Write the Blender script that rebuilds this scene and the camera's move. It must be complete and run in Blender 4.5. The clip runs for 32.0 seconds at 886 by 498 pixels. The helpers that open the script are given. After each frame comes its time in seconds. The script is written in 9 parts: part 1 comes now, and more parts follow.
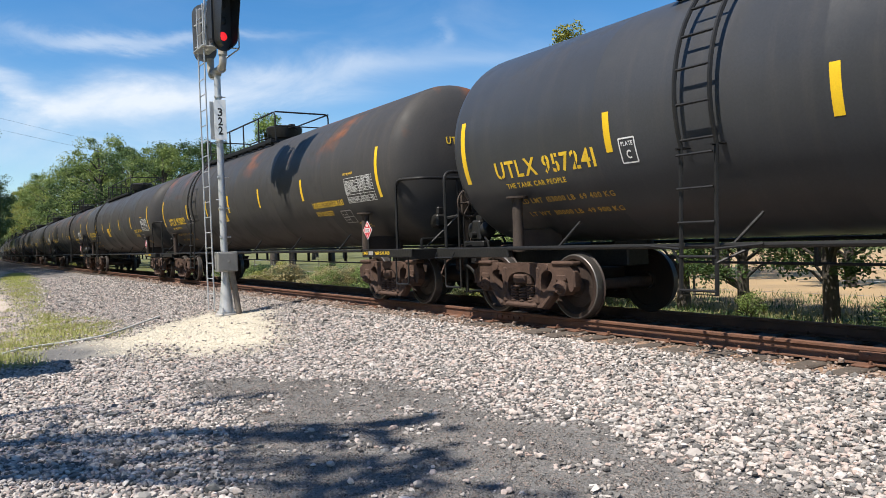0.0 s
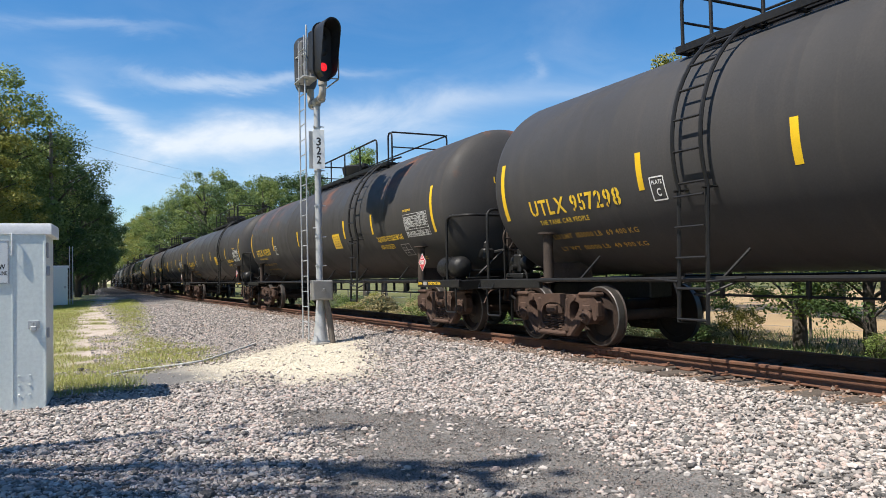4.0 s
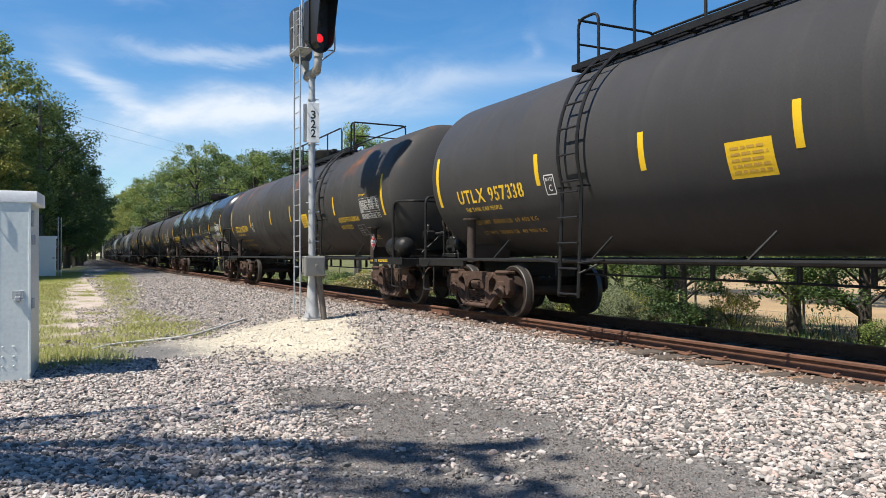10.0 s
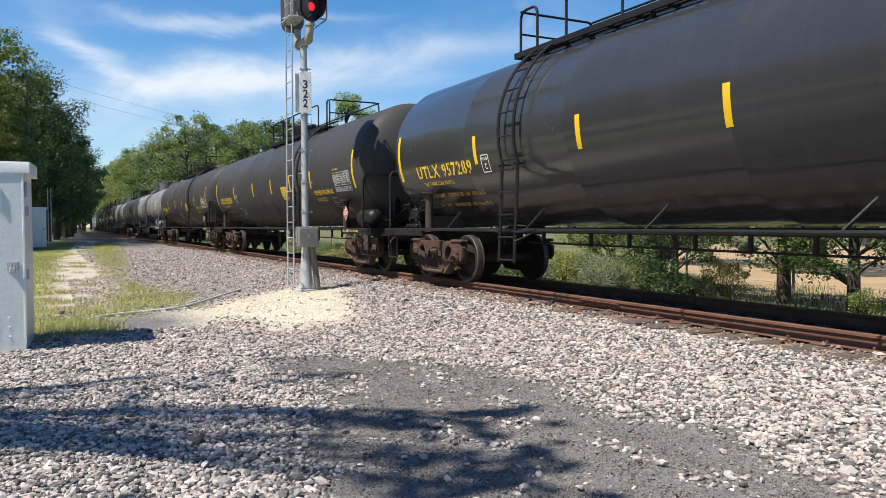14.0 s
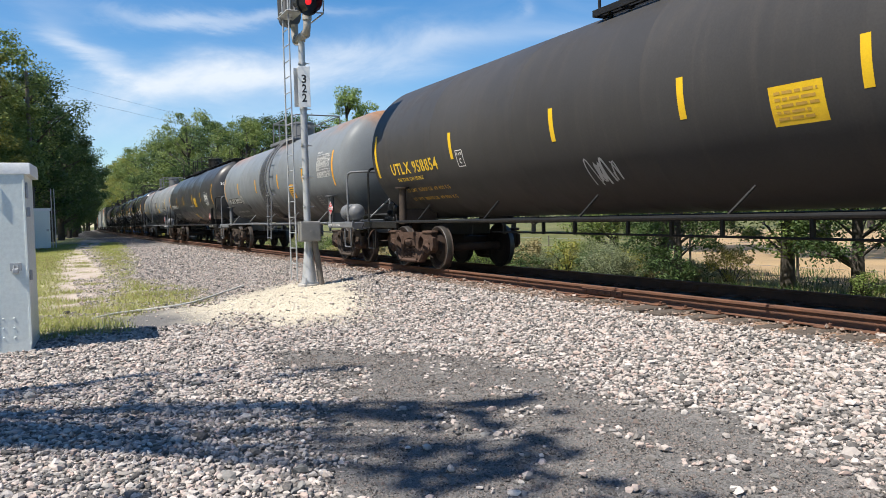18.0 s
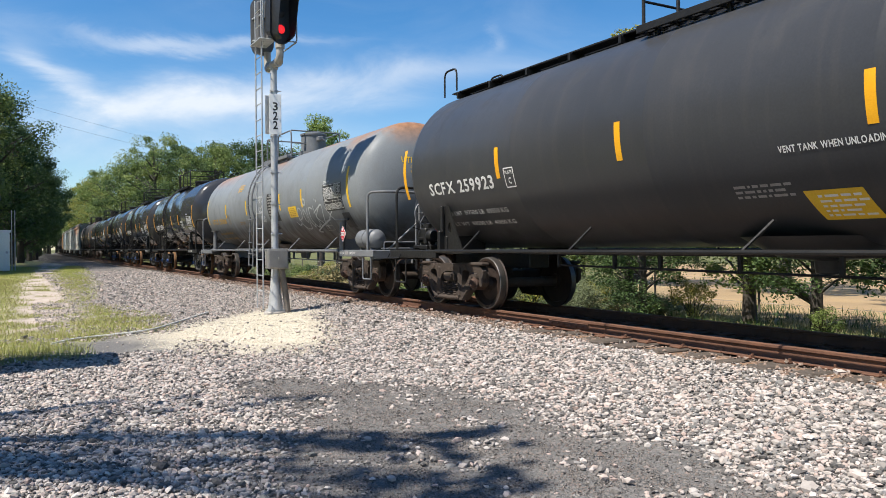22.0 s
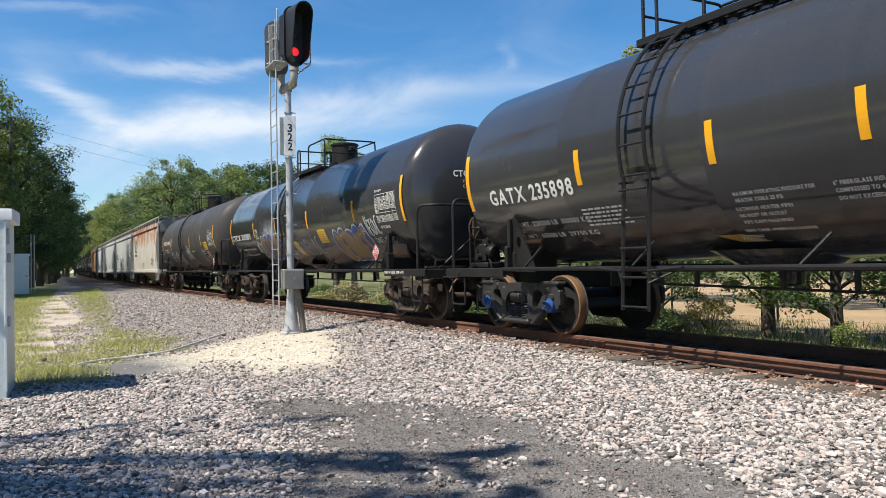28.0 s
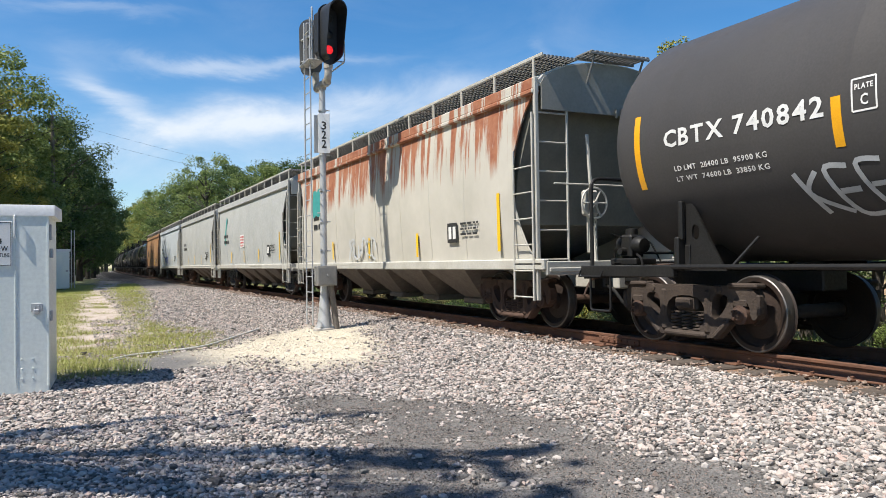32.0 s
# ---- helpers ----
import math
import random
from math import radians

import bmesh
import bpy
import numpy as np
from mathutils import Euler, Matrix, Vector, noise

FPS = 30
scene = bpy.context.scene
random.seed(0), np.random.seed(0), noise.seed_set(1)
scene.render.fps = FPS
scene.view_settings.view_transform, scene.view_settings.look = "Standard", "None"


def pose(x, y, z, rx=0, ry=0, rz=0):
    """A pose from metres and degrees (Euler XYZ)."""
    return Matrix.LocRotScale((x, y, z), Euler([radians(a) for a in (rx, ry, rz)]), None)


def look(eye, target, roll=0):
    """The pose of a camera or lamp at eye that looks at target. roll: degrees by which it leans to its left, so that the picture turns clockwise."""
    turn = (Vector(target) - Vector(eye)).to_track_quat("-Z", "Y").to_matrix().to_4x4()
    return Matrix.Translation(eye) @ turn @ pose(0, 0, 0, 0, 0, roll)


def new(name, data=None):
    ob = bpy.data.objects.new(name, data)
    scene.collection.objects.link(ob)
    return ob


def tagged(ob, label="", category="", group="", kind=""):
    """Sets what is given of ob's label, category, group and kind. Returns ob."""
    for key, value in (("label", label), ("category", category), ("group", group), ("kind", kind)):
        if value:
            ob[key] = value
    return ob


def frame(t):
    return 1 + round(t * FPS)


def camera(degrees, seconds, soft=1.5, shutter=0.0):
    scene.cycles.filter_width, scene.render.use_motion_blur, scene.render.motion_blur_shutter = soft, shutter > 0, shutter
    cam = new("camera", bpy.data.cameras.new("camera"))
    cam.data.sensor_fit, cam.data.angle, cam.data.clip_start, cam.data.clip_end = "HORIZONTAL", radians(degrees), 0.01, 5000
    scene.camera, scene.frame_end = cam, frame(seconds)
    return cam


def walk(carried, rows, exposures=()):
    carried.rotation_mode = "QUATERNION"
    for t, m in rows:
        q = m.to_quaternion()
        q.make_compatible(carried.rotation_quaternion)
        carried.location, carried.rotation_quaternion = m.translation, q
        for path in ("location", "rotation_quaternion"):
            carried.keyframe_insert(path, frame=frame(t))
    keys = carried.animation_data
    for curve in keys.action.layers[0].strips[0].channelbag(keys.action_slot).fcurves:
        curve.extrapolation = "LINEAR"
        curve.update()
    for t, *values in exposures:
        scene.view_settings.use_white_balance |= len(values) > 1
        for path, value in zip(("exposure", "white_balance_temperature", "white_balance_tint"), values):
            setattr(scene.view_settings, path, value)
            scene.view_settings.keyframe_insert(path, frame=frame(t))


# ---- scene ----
from mathutils import geometry

cam = camera(61.0, 32.0, soft=0.42)
PATH = [
    (0, (0.076, -0.602, 1.653), (1.169, 1.072, 1.626), -2.1),
    (0.5, (0.073, -0.608, 1.658), (1.092, 1.113, 1.628), -2.1),
    (1, (0.08, -0.603, 1.645), (1.029, 1.157, 1.608), -2.1),
    (1.5, (0.112, -0.575, 1.63), (1.003, 1.215, 1.594), -1.9),
    (2, (0.113, -0.533, 1.617), (0.972, 1.273, 1.597), -1.5),
    (2.5, (0.089, -0.439, 1.616), (0.945, 1.369, 1.625), -1.2),
    (3, (0.079, -0.326, 1.611), (0.949, 1.474, 1.654), -1.1),
    (3.5, (0.129, -0.228, 1.592), (1.022, 1.56, 1.662), -1.2),
    (5.5, (0.245, -0.055, 1.585), (1.076, 1.764, 1.64), -2.1),
    (6, (0.244, -0.043, 1.591), (1.051, 1.787, 1.641), -2.3),
    (6.5, (0.244, -0.017, 1.593), (1.034, 1.82, 1.638), -2.2),
    (7, (0.243, 0.009, 1.59), (1.022, 1.851, 1.63), -2.0),
    (7.5, (0.227, 0.043, 1.59), (1.006, 1.884, 1.623), -1.7),
    (8, (0.228, 0.055, 1.582), (1.017, 1.893, 1.611), -1.2),
    (8.5, (0.238, 0.055, 1.58), (1.053, 1.881, 1.608), -0.8),
    (9, (0.242, 0.049, 1.577), (1.093, 1.858, 1.605), -0.5),
    (9.5, (0.243, 0.057, 1.579), (1.127, 1.851, 1.602), -0.3),
    (10, (0.222, 0.07, 1.573), (1.13, 1.852, 1.587), -0.1),
    (10.5, (0.198, 0.073, 1.568), (1.124, 1.846, 1.563), -0.1),
    (11, (0.181, 0.067, 1.566), (1.127, 1.829, 1.541), -0.1),
    (11.5, (0.18, 0.061, 1.567), (1.146, 1.811, 1.522), -0.1),
    (12, (0.186, 0.057, 1.568), (1.169, 1.798, 1.509), -0.2),
    (12.5, (0.194, 0.066, 1.572), (1.178, 1.806, 1.506), -0.1),
    (13, (0.189, 0.067, 1.568), (1.158, 1.815, 1.5), -0.1),
    (13.5, (0.171, 0.059, 1.567), (1.118, 1.819, 1.501), -0.0),
    (14, (0.17, 0.049, 1.569), (1.097, 1.82, 1.505), -0.2),
    (14.5, (0.171, 0.036, 1.569), (1.091, 1.811, 1.505), -0.4),
    (16.5, (0.194, 0.052, 1.56), (1.134, 1.815, 1.469), -1.4),
    (17, (0.197, 0.053, 1.554), (1.133, 1.819, 1.464), -1.5),
    (17.5, (0.2, 0.042, 1.56), (1.127, 1.813, 1.472), -1.6),
    (18, (0.201, 0.032, 1.56), (1.118, 1.808, 1.475), -1.5),
    (18.5, (0.189, 0.035, 1.562), (1.099, 1.814, 1.478), -1.3),
    (19, (0.18, 0.044, 1.566), (1.084, 1.826, 1.481), -1.3),
    (19.5, (0.182, 0.041, 1.562), (1.084, 1.825, 1.48), -1.4),
    (20, (0.181, 0.022, 1.566), (1.088, 1.803, 1.492), -1.4),
    (20.5, (0.182, 0.009, 1.57), (1.105, 1.782, 1.508), -1.4),
    (21, (0.181, 0.008, 1.567), (1.126, 1.77, 1.523), -1.1),
    (21.5, (0.185, 0.006, 1.568), (1.155, 1.755, 1.542), -0.7),
    (22, (0.183, 0.005, 1.565), (1.176, 1.741, 1.558), -0.4),
    (22.5, (0.188, -0.002, 1.565), (1.193, 1.727, 1.572), -0.3),
    (23, (0.197, -0.007, 1.566), (1.203, 1.721, 1.584), -0.4),
    (23.5, (0.196, 0.006, 1.567), (1.198, 1.737, 1.591), -0.5),
    (24, (0.193, 0.02, 1.564), (1.188, 1.754, 1.591), -0.6),
    (24.5, (0.193, 0.025, 1.565), (1.184, 1.762, 1.59), -0.7),
    (25, (0.199, 0.03, 1.561), (1.188, 1.768, 1.581), -0.9),
    (25.5, (0.205, 0.03, 1.561), (1.196, 1.768, 1.577), -1.0),
    (27.5, (0.186, 0.002, 1.571), (1.153, 1.753, 1.604), -1.1),
    (28, (0.18, 0.003, 1.569), (1.139, 1.757, 1.611), -1.1),
    (28.5, (0.174, 0.001, 1.574), (1.126, 1.759, 1.624), -1.0),
    (29, (0.172, 0.007, 1.569), (1.115, 1.769, 1.624), -0.8),
    (29.5, (0.167, 0.013, 1.574), (1.101, 1.781, 1.627), -0.8),
    (30, (0.171, 0.029, 1.57), (1.093, 1.803, 1.617), -0.8),
    (30.5, (0.164, 0.031, 1.565), (1.076, 1.811, 1.604), -0.8),
    (31, (0.171, 0.038, 1.566), (1.072, 1.824, 1.597), -0.9),
    (31.5, (0.169, 0.038, 1.567), (1.061, 1.828, 1.597), -0.9),
    (32, (0.161, 0.021, 1.573), (1.046, 1.814, 1.609), -0.8),
]
walk(cam, [(t, look(eye, target, roll)) for t, eye, target, roll in PATH], [(0, 0.70), (32, 0.70)])

# ---- light ----
SUN_TRAVEL = Vector((1.50, 0.19, -2.40)).normalized()
sun_ob = new("sun", bpy.data.lights.new("sun", "SUN"))
sun_ob.data.energy, sun_ob.data.angle, sun_ob.data.color = 4.75, radians(0.53), (1.0, 0.94, 0.85)
sun_ob.matrix_basis = SUN_TRAVEL.to_track_quat("-Z", "Y").to_matrix().to_4x4()

world = bpy.data.worlds.new("sky")
world.use_nodes = True
scene.world = world
wt = world.node_tree
wt.nodes.clear()


def wnode(kind, **values):
    n = wt.nodes.new(kind)
    for k, v in values.items():
        n.inputs[k].default_value = v
    return n


w_out = wt.nodes.new("ShaderNodeOutputWorld")
w_bg = wnode("ShaderNodeBackground", Strength=0.092)
w_sky = wt.nodes.new("ShaderNodeTexSky")
w_sky.sky_type, w_sky.sun_disc = "NISHITA", False
w_sky.sun_elevation, w_sky.sun_rotation = radians(58), math.atan2(-1.50, -0.19)
w_sky.air_density, w_sky.dust_density, w_sky.ozone_density = 1.0, 0.25, 3.5
# thin cirrus over the far end of the line, in bearing and height: wisps drawn out and torn by noise
w_co = wt.nodes.new("ShaderNodeTexCoord")
w_sep = wt.nodes.new("ShaderNodeSeparateXYZ")
wl = wt.links.new
wl(w_co.outputs["Generated"], w_sep.inputs["Vector"])


def wmath(op, a, b=None):
    n = wt.nodes.new("ShaderNodeMath")
    n.operation = op
    for k, v in enumerate((a, b)):
        if isinstance(v, (int, float)):
            n.inputs[k].default_value = v
        elif v is not None:
            wl(v, n.inputs[k])
    return n.outputs["Value"]


def wnoise(vector, scale, stretch, turn, detail, rough, warp, lo, hi):
    mp = wt.nodes.new("ShaderNodeMapping")
    mp.inputs["Scale"].default_value, mp.inputs["Rotation"].default_value = stretch, (0, 0, turn)
    wl(vector, mp.inputs["Vector"])
    n = wnode("ShaderNodeTexNoise", Scale=scale, Detail=detail, Roughness=rough, Distortion=warp)
    wl(mp.outputs["Vector"], n.inputs["Vector"])
    r = wnode("ShaderNodeMapRange")
    r.inputs["From Min"].default_value, r.inputs["From Max"].default_value = lo, hi
    wl(n.outputs["Fac"], r.inputs["Value"])
    return r.outputs["Result"], n.outputs["Color"]


w_dome = wt.nodes.new("ShaderNodeCombineXYZ")
wl(wmath("ARCTAN2", w_sep.outputs["X"], w_sep.outputs["Y"]), w_dome.inputs["X"])
wl(w_sep.outputs["Z"], w_dome.inputs["Y"])
w_fine, w_tear = wnoise(w_dome.outputs["Vector"], 5.0, (1.0, 2.6, 1.0), -0.12, 9.0, 0.6, 0.5, 0.34, 0.70)
w_wide, w_bend = wnoise(w_dome.outputs["Vector"], 3.2, (1.0, 2.2, 1.0), -0.10, 3.0, 0.5, 0.3, 0.35, 0.68)
w_push = wt.nodes.new("ShaderNodeVectorMath")
w_push.operation = "MULTIPLY_ADD"
w_push.inputs[1].default_value, w_push.inputs[2].default_value = (0.14, 0.075, 0.0), (-0.07, -0.0375, 0.0)
wl(w_tear, w_push.inputs[0])
w_place = wt.nodes.new("ShaderNodeVectorMath")
w_place.operation = "ADD"
wl(w_dome.outputs["Vector"], w_place.inputs[0])
wl(w_push.outputs["Vector"], w_place.inputs[1])
# bearing, height, lean, half length, half depth, density
WISPS = ((0.32, 0.197, 0.132, 0.22, 0.023, 0.95), (0.19, 0.196, 0.10, 0.10, 0.024, 0.45), (0.055, 0.200, -0.588, 0.055, 0.015, 0.75), (0.10, 0.166, 0.12, 0.08, 0.016, 0.6), (0.14, 0.252, 0.0, 0.11, 0.009, 0.55),
         (0.30, 0.258, 0.06, 0.09, 0.006, 0.35), (0.585, 0.262, 1.2, 0.013, 0.010, 0.35), (0.03, 0.295, 0.1, 0.08, 0.008, 0.35), (0.15, 0.128, 0.05, 0.28, 0.030, 0.42), (0.75, 0.235, 0.05, 0.16, 0.012, 0.25))
w_sum = None
for w_a, w_e, w_lean, w_len, w_deep, w_much in WISPS:
    mp = wt.nodes.new("ShaderNodeMapping")
    mp.vector_type = "TEXTURE"
    mp.inputs["Location"].default_value, mp.inputs["Rotation"].default_value, mp.inputs["Scale"].default_value = (w_a, w_e, 0), (0, 0, w_lean), (w_len, w_deep, 1)
    wl(w_place.outputs["Vector"], mp.inputs["Vector"])
    dot = wt.nodes.new("ShaderNodeVectorMath")
    dot.operation = "DOT_PRODUCT"
    wl(mp.outputs["Vector"], dot.inputs[0])
    wl(mp.outputs["Vector"], dot.inputs[1])
    one = wmath("MULTIPLY", wmath("EXPONENT", wmath("MULTIPLY", dot.outputs["Value"], -1.0)), w_much)
    w_sum = one if w_sum is None else wmath("ADD", w_sum, one)
w_thin = wmath("MULTIPLY", w_wide, wmath("MULTIPLY", w_fine, 0.14))
w_all = wmath("ADD", wmath("MULTIPLY", w_sum, wmath("ADD", wmath("MULTIPLY", w_fine, 0.62), 0.38)), w_thin)
w_mix = wt.nodes.new("ShaderNodeMix")
w_mix.data_type = "RGBA"
w_mix.inputs["B"].default_value = (6.1, 6.5, 7.0, 1)
wl(wmath("MINIMUM", w_all, 0.9), w_mix.inputs["Factor"])
w_sat = wnode("ShaderNodeHueSaturation", Saturation=1.32, Value=1.0)
wl(w_sky.outputs["Color"], w_sat.inputs["Color"])
wl(w_sat.outputs["Color"], w_mix.inputs["A"])
wl(w_mix.outputs["Result"], w_bg.inputs["Color"])
wl(w_bg.outputs["Background"], w_out.inputs["Surface"])

# ---- materials ----
def blank(name):
    m = bpy.data.materials.new(name)
    m.use_nodes = True
    nt = m.node_tree
    return m, nt, nt.nodes["Principled BSDF"]


def node(nt, kind, **values):
    n = nt.nodes.new(kind)
    for k, v in values.items():
        n.inputs[k].default_value = v
    return n


def rgba(c):
    return (*c, 1.0)


def noise_fac(nt, co, scale, lo, hi, detail=6.0, stretch=None, rough=0.6):
    src = co
    if stretch:
        mp = node(nt, "ShaderNodeMapping", Scale=stretch)
        nt.links.new(co, mp.inputs["Vector"])
        src = mp.outputs["Vector"]
    n = node(nt, "ShaderNodeTexNoise", Scale=scale, Detail=detail, Roughness=rough)
    nt.links.new(src, n.inputs["Vector"])
    r = node(nt, "ShaderNodeMapRange")
    r.inputs["From Min"].default_value, r.inputs["From Max"].default_value = lo, hi
    nt.links.new(n.outputs["Fac"], r.inputs["Value"])
    return r.outputs["Result"]


def mixed(nt, fac, a, b):
    """Mixes two colours (tuples or sockets) by a socket or number."""
    m = nt.nodes.new("ShaderNodeMix")
    m.data_type = "RGBA"
    for key, v in (("A", a), ("B", b)):
        if isinstance(v, tuple):
            m.inputs[key].default_value = rgba(v)
        else:
            nt.links.new(v, m.inputs[key])
    if isinstance(fac, float):
        m.inputs["Factor"].default_value = fac
    else:
        nt.links.new(fac, m.inputs["Factor"])
    return m.outputs["Result"]


def times(nt, a, b, op="MULTIPLY"):
    m = nt.nodes.new("ShaderNodeMath")
    m.operation = op
    m.use_clamp = True
    for n, v in enumerate((a, b)):
        if isinstance(v, float):
            m.inputs[n].default_value = v
        else:
            nt.links.new(v, m.inputs[n])
    return m.outputs["Value"]


def bumped(nt, bsdf, height, strength, distance):
    b = node(nt, "ShaderNodeBump", Strength=strength, Distance=distance)
    nt.links.new(height, b.inputs["Height"])
    nt.links.new(b.outputs["Normal"], bsdf.inputs["Normal"])


def pbr(name, a, b, scale=3.0, rough=0.6, metal=0.0, bump=0.0, bscale=None, fine=None, spec=0.5, rvar=0.12):
    """A two-scale surface: a to b over large noise, fine specks, rough and bump from the same."""
    m, nt, s = blank(name)
    co = nt.nodes.new("ShaderNodeTexCoord").outputs["Object"]
    big = noise_fac(nt, co, scale, 0.3, 0.7)
    col = mixed(nt, big, a, b)
    small = noise_fac(nt, co, scale * 14, 0.35, 0.75, 3.0)
    col = mixed(nt, times(nt, small, 0.35), col, fine or tuple(v * 0.6 for v in a))
    nt.links.new(col, s.inputs["Base Color"])
    s.inputs["Metallic"].default_value = metal
    s.inputs["Specular IOR Level"].default_value = spec
    r = node(nt, "ShaderNodeMapRange")
    r.inputs["To Min"].default_value, r.inputs["To Max"].default_value = max(0.02, rough - rvar), min(1, rough + rvar)
    nt.links.new(small, r.inputs["Value"])
    nt.links.new(r.outputs["Result"], s.inputs["Roughness"])
    if bump:
        bumped(nt, s, noise_fac(nt, co, bscale or scale * 10, 0.2, 0.8), bump, 0.02)
    return m


def tank_paint(name, base, rough=0.5, rust=0.0, dust=0.5, coat=0.0, rust_low=3.1, rust_col=(0.20, 0.085, 0.045), belly=0.0, gloss=0.12):
    """Aged jacket paint: fade, vertical run-off streaks, seam dust, and rust that starts on the crown."""
    m, nt, s = blank(name)
    co = nt.nodes.new("ShaderNodeTexCoord").outputs["Object"]
    fade = noise_fac(nt, co, 0.35, 0.3, 0.7)
    lift = tuple(v * 1.25 + 0.004 for v in base)
    col = mixed(nt, fade, base, lift)
    streak = noise_fac(nt, co, 1.0, 0.52, 0.8, 4.0, (0.6, 5.0, 0.45))
    col = mixed(nt, times(nt, streak, 0.45 * dust), col, (0.16, 0.13, 0.105))
    grime = noise_fac(nt, co, 1.6, 0.5, 0.85, 8.0)
    col = mixed(nt, times(nt, grime, 0.35 * dust), col, (0.085, 0.07, 0.06))
    grain = noise_fac(nt, co, 38.0, 0.3, 0.7, 3.0)
    col = mixed(nt, times(nt, grain, 0.28), col, tuple(v * 0.62 for v in base))
    if belly:
        # brake dust and splash, with the underside's shade painted into the colour
        zsep = nt.nodes.new("ShaderNodeSeparateXYZ")
        nt.links.new(co, zsep.inputs["Vector"])
        down = node(nt, "ShaderNodeMapRange")
        down.inputs["From Min"].default_value, down.inputs["From Max"].default_value = 2.15, 1.55
        nt.links.new(zsep.outputs["Z"], down.inputs["Value"])
        runs = noise_fac(nt, co, 2.4, 0.25, 0.6, 6.0, (0.5, 1.6, 0.5))
        col = mixed(nt, times(nt, times(nt, down.outputs["Result"], runs), belly), col, (0.055, 0.047, 0.042))
    if rust:
        sep = nt.nodes.new("ShaderNodeSeparateXYZ")
        nt.links.new(co, sep.inputs["Vector"])
        up = node(nt, "ShaderNodeMapRange")
        up.inputs["From Min"].default_value, up.inputs["From Max"].default_value = rust_low, rust_low + 0.55
        nt.links.new(sep.outputs["Z"], up.inputs["Value"])
        blotch = noise_fac(nt, co, 0.42, 0.67 - 0.19 * rust, 0.74 - 0.19 * rust, 9.0, (1.0, 0.6, 1.0))
        fac = times(nt, times(nt, blotch, up.outputs["Result"]), min(1.0, 0.5 + rust * 0.6))
        speck = noise_fac(nt, co, 7.0, 0.3, 0.75)
        col = mixed(nt, fac, col, mixed(nt, speck, rust_col, tuple(v * 0.55 for v in rust_col)))
    nt.links.new(col, s.inputs["Base Color"])
    r = node(nt, "ShaderNodeMapRange")
    r.inputs["To Min"].default_value, r.inputs["To Max"].default_value = max(0.05, rough - 0.1), rough + 0.16
    nt.links.new(grime, r.inputs["Value"])
    nt.links.new(r.outputs["Result"], s.inputs["Roughness"])
    s.inputs["Specular IOR Level"].default_value = gloss
    s.inputs["Coat Weight"].default_value, s.inputs["Coat Roughness"].default_value = coat, 0.08
    bumped(nt, s, noise_fac(nt, co, 1.3, 0.2, 0.8, 2.0), 0.10, 0.02)
    return m


BLACK = tank_paint("faded_black_paint", (0.0470, 0.0454, 0.0449), 0.56, 0.25, 0.3)
BLACK_RUST = tank_paint("rust_crowned_black_paint", (0.0465, 0.0447, 0.0438), 0.58, 0.75, 0.4, 0, 2.9)
BLACK_CLEAN = tank_paint("even_black_paint", (0.0455, 0.0442, 0.0442), 0.55, 0.0, 0.2)
GLOSS = tank_paint("glossy_black_paint", (0.0320, 0.0330, 0.0355), 0.24, 0.0, 0.15, 0.10, gloss=0.4)
MIRROR_BLACK = tank_paint("mirror_black_paint", (0.0360, 0.0370, 0.0395), 0.22, 0.0, 0.1, 0.08, gloss=0.48)
CHARCOAL = tank_paint("charcoal_paint", (0.0400, 0.0415, 0.0445), 0.42, 0.0, 0.3, gloss=0.25)
WARM_BLACK = tank_paint("warm_black_paint", (0.0560, 0.0535, 0.0525), 0.54, 0.0, 0.12)
GREY_TANK = tank_paint("mid_grey_paint", (0.165, 0.18, 0.192), 0.5, 1.0, 0.4, 0, 3.42, (0.36, 0.19, 0.10), 0.75)
GREY_RUST = tank_paint("rust_crowned_grey_paint", (0.185, 0.20, 0.21), 0.5, 1.0, 0.55, 0, 3.36, (0.36, 0.19, 0.105), 0.9)
FRAME_BLACK = pbr("sooty_black_steel", (0.008, 0.0077, 0.0074), (0.017, 0.016, 0.015), 2.0, 0.55, bump=0.15, spec=0.35)
FRAME_GREY = pbr("grey_frame_paint", (0.17, 0.18, 0.19), (0.12, 0.12, 0.125), 2.0, 0.55, bump=0.12)
FRAME_CREAM = pbr("cream_frame_paint", (0.50, 0.49, 0.44), (0.38, 0.36, 0.31), 2.0, 0.6, bump=0.12)
TRUCK_RUST = pbr("brown_cast_steel", (0.082, 0.048, 0.035), (0.036, 0.022, 0.017), 3.0, 0.82, bump=0.35, fine=(0.15, 0.095, 0.068), spec=0.3)
TRUCK_GREY = pbr("grey_brown_cast_steel", (0.058, 0.043, 0.034), (0.027, 0.021, 0.018), 3.0, 0.8, bump=0.35, fine=(0.12, 0.09, 0.07), spec=0.3)
TRUCK_DARK = pbr("black_cast_steel", (0.017, 0.017, 0.0175), (0.032, 0.030, 0.029), 3.0, 0.6, bump=0.3)
WHEEL_STEEL = pbr("oily_wheel_steel", (0.036, 0.022, 0.017), (0.013, 0.011, 0.010), 2.5, 0.6, 0.1, bump=0.2, fine=(0.085, 0.055, 0.04), spec=0.35)
TREAD_STEEL = pbr("polished_tread", (0.20, 0.185, 0.175), (0.13, 0.12, 0.112), 4.0, 0.5, 0.8)
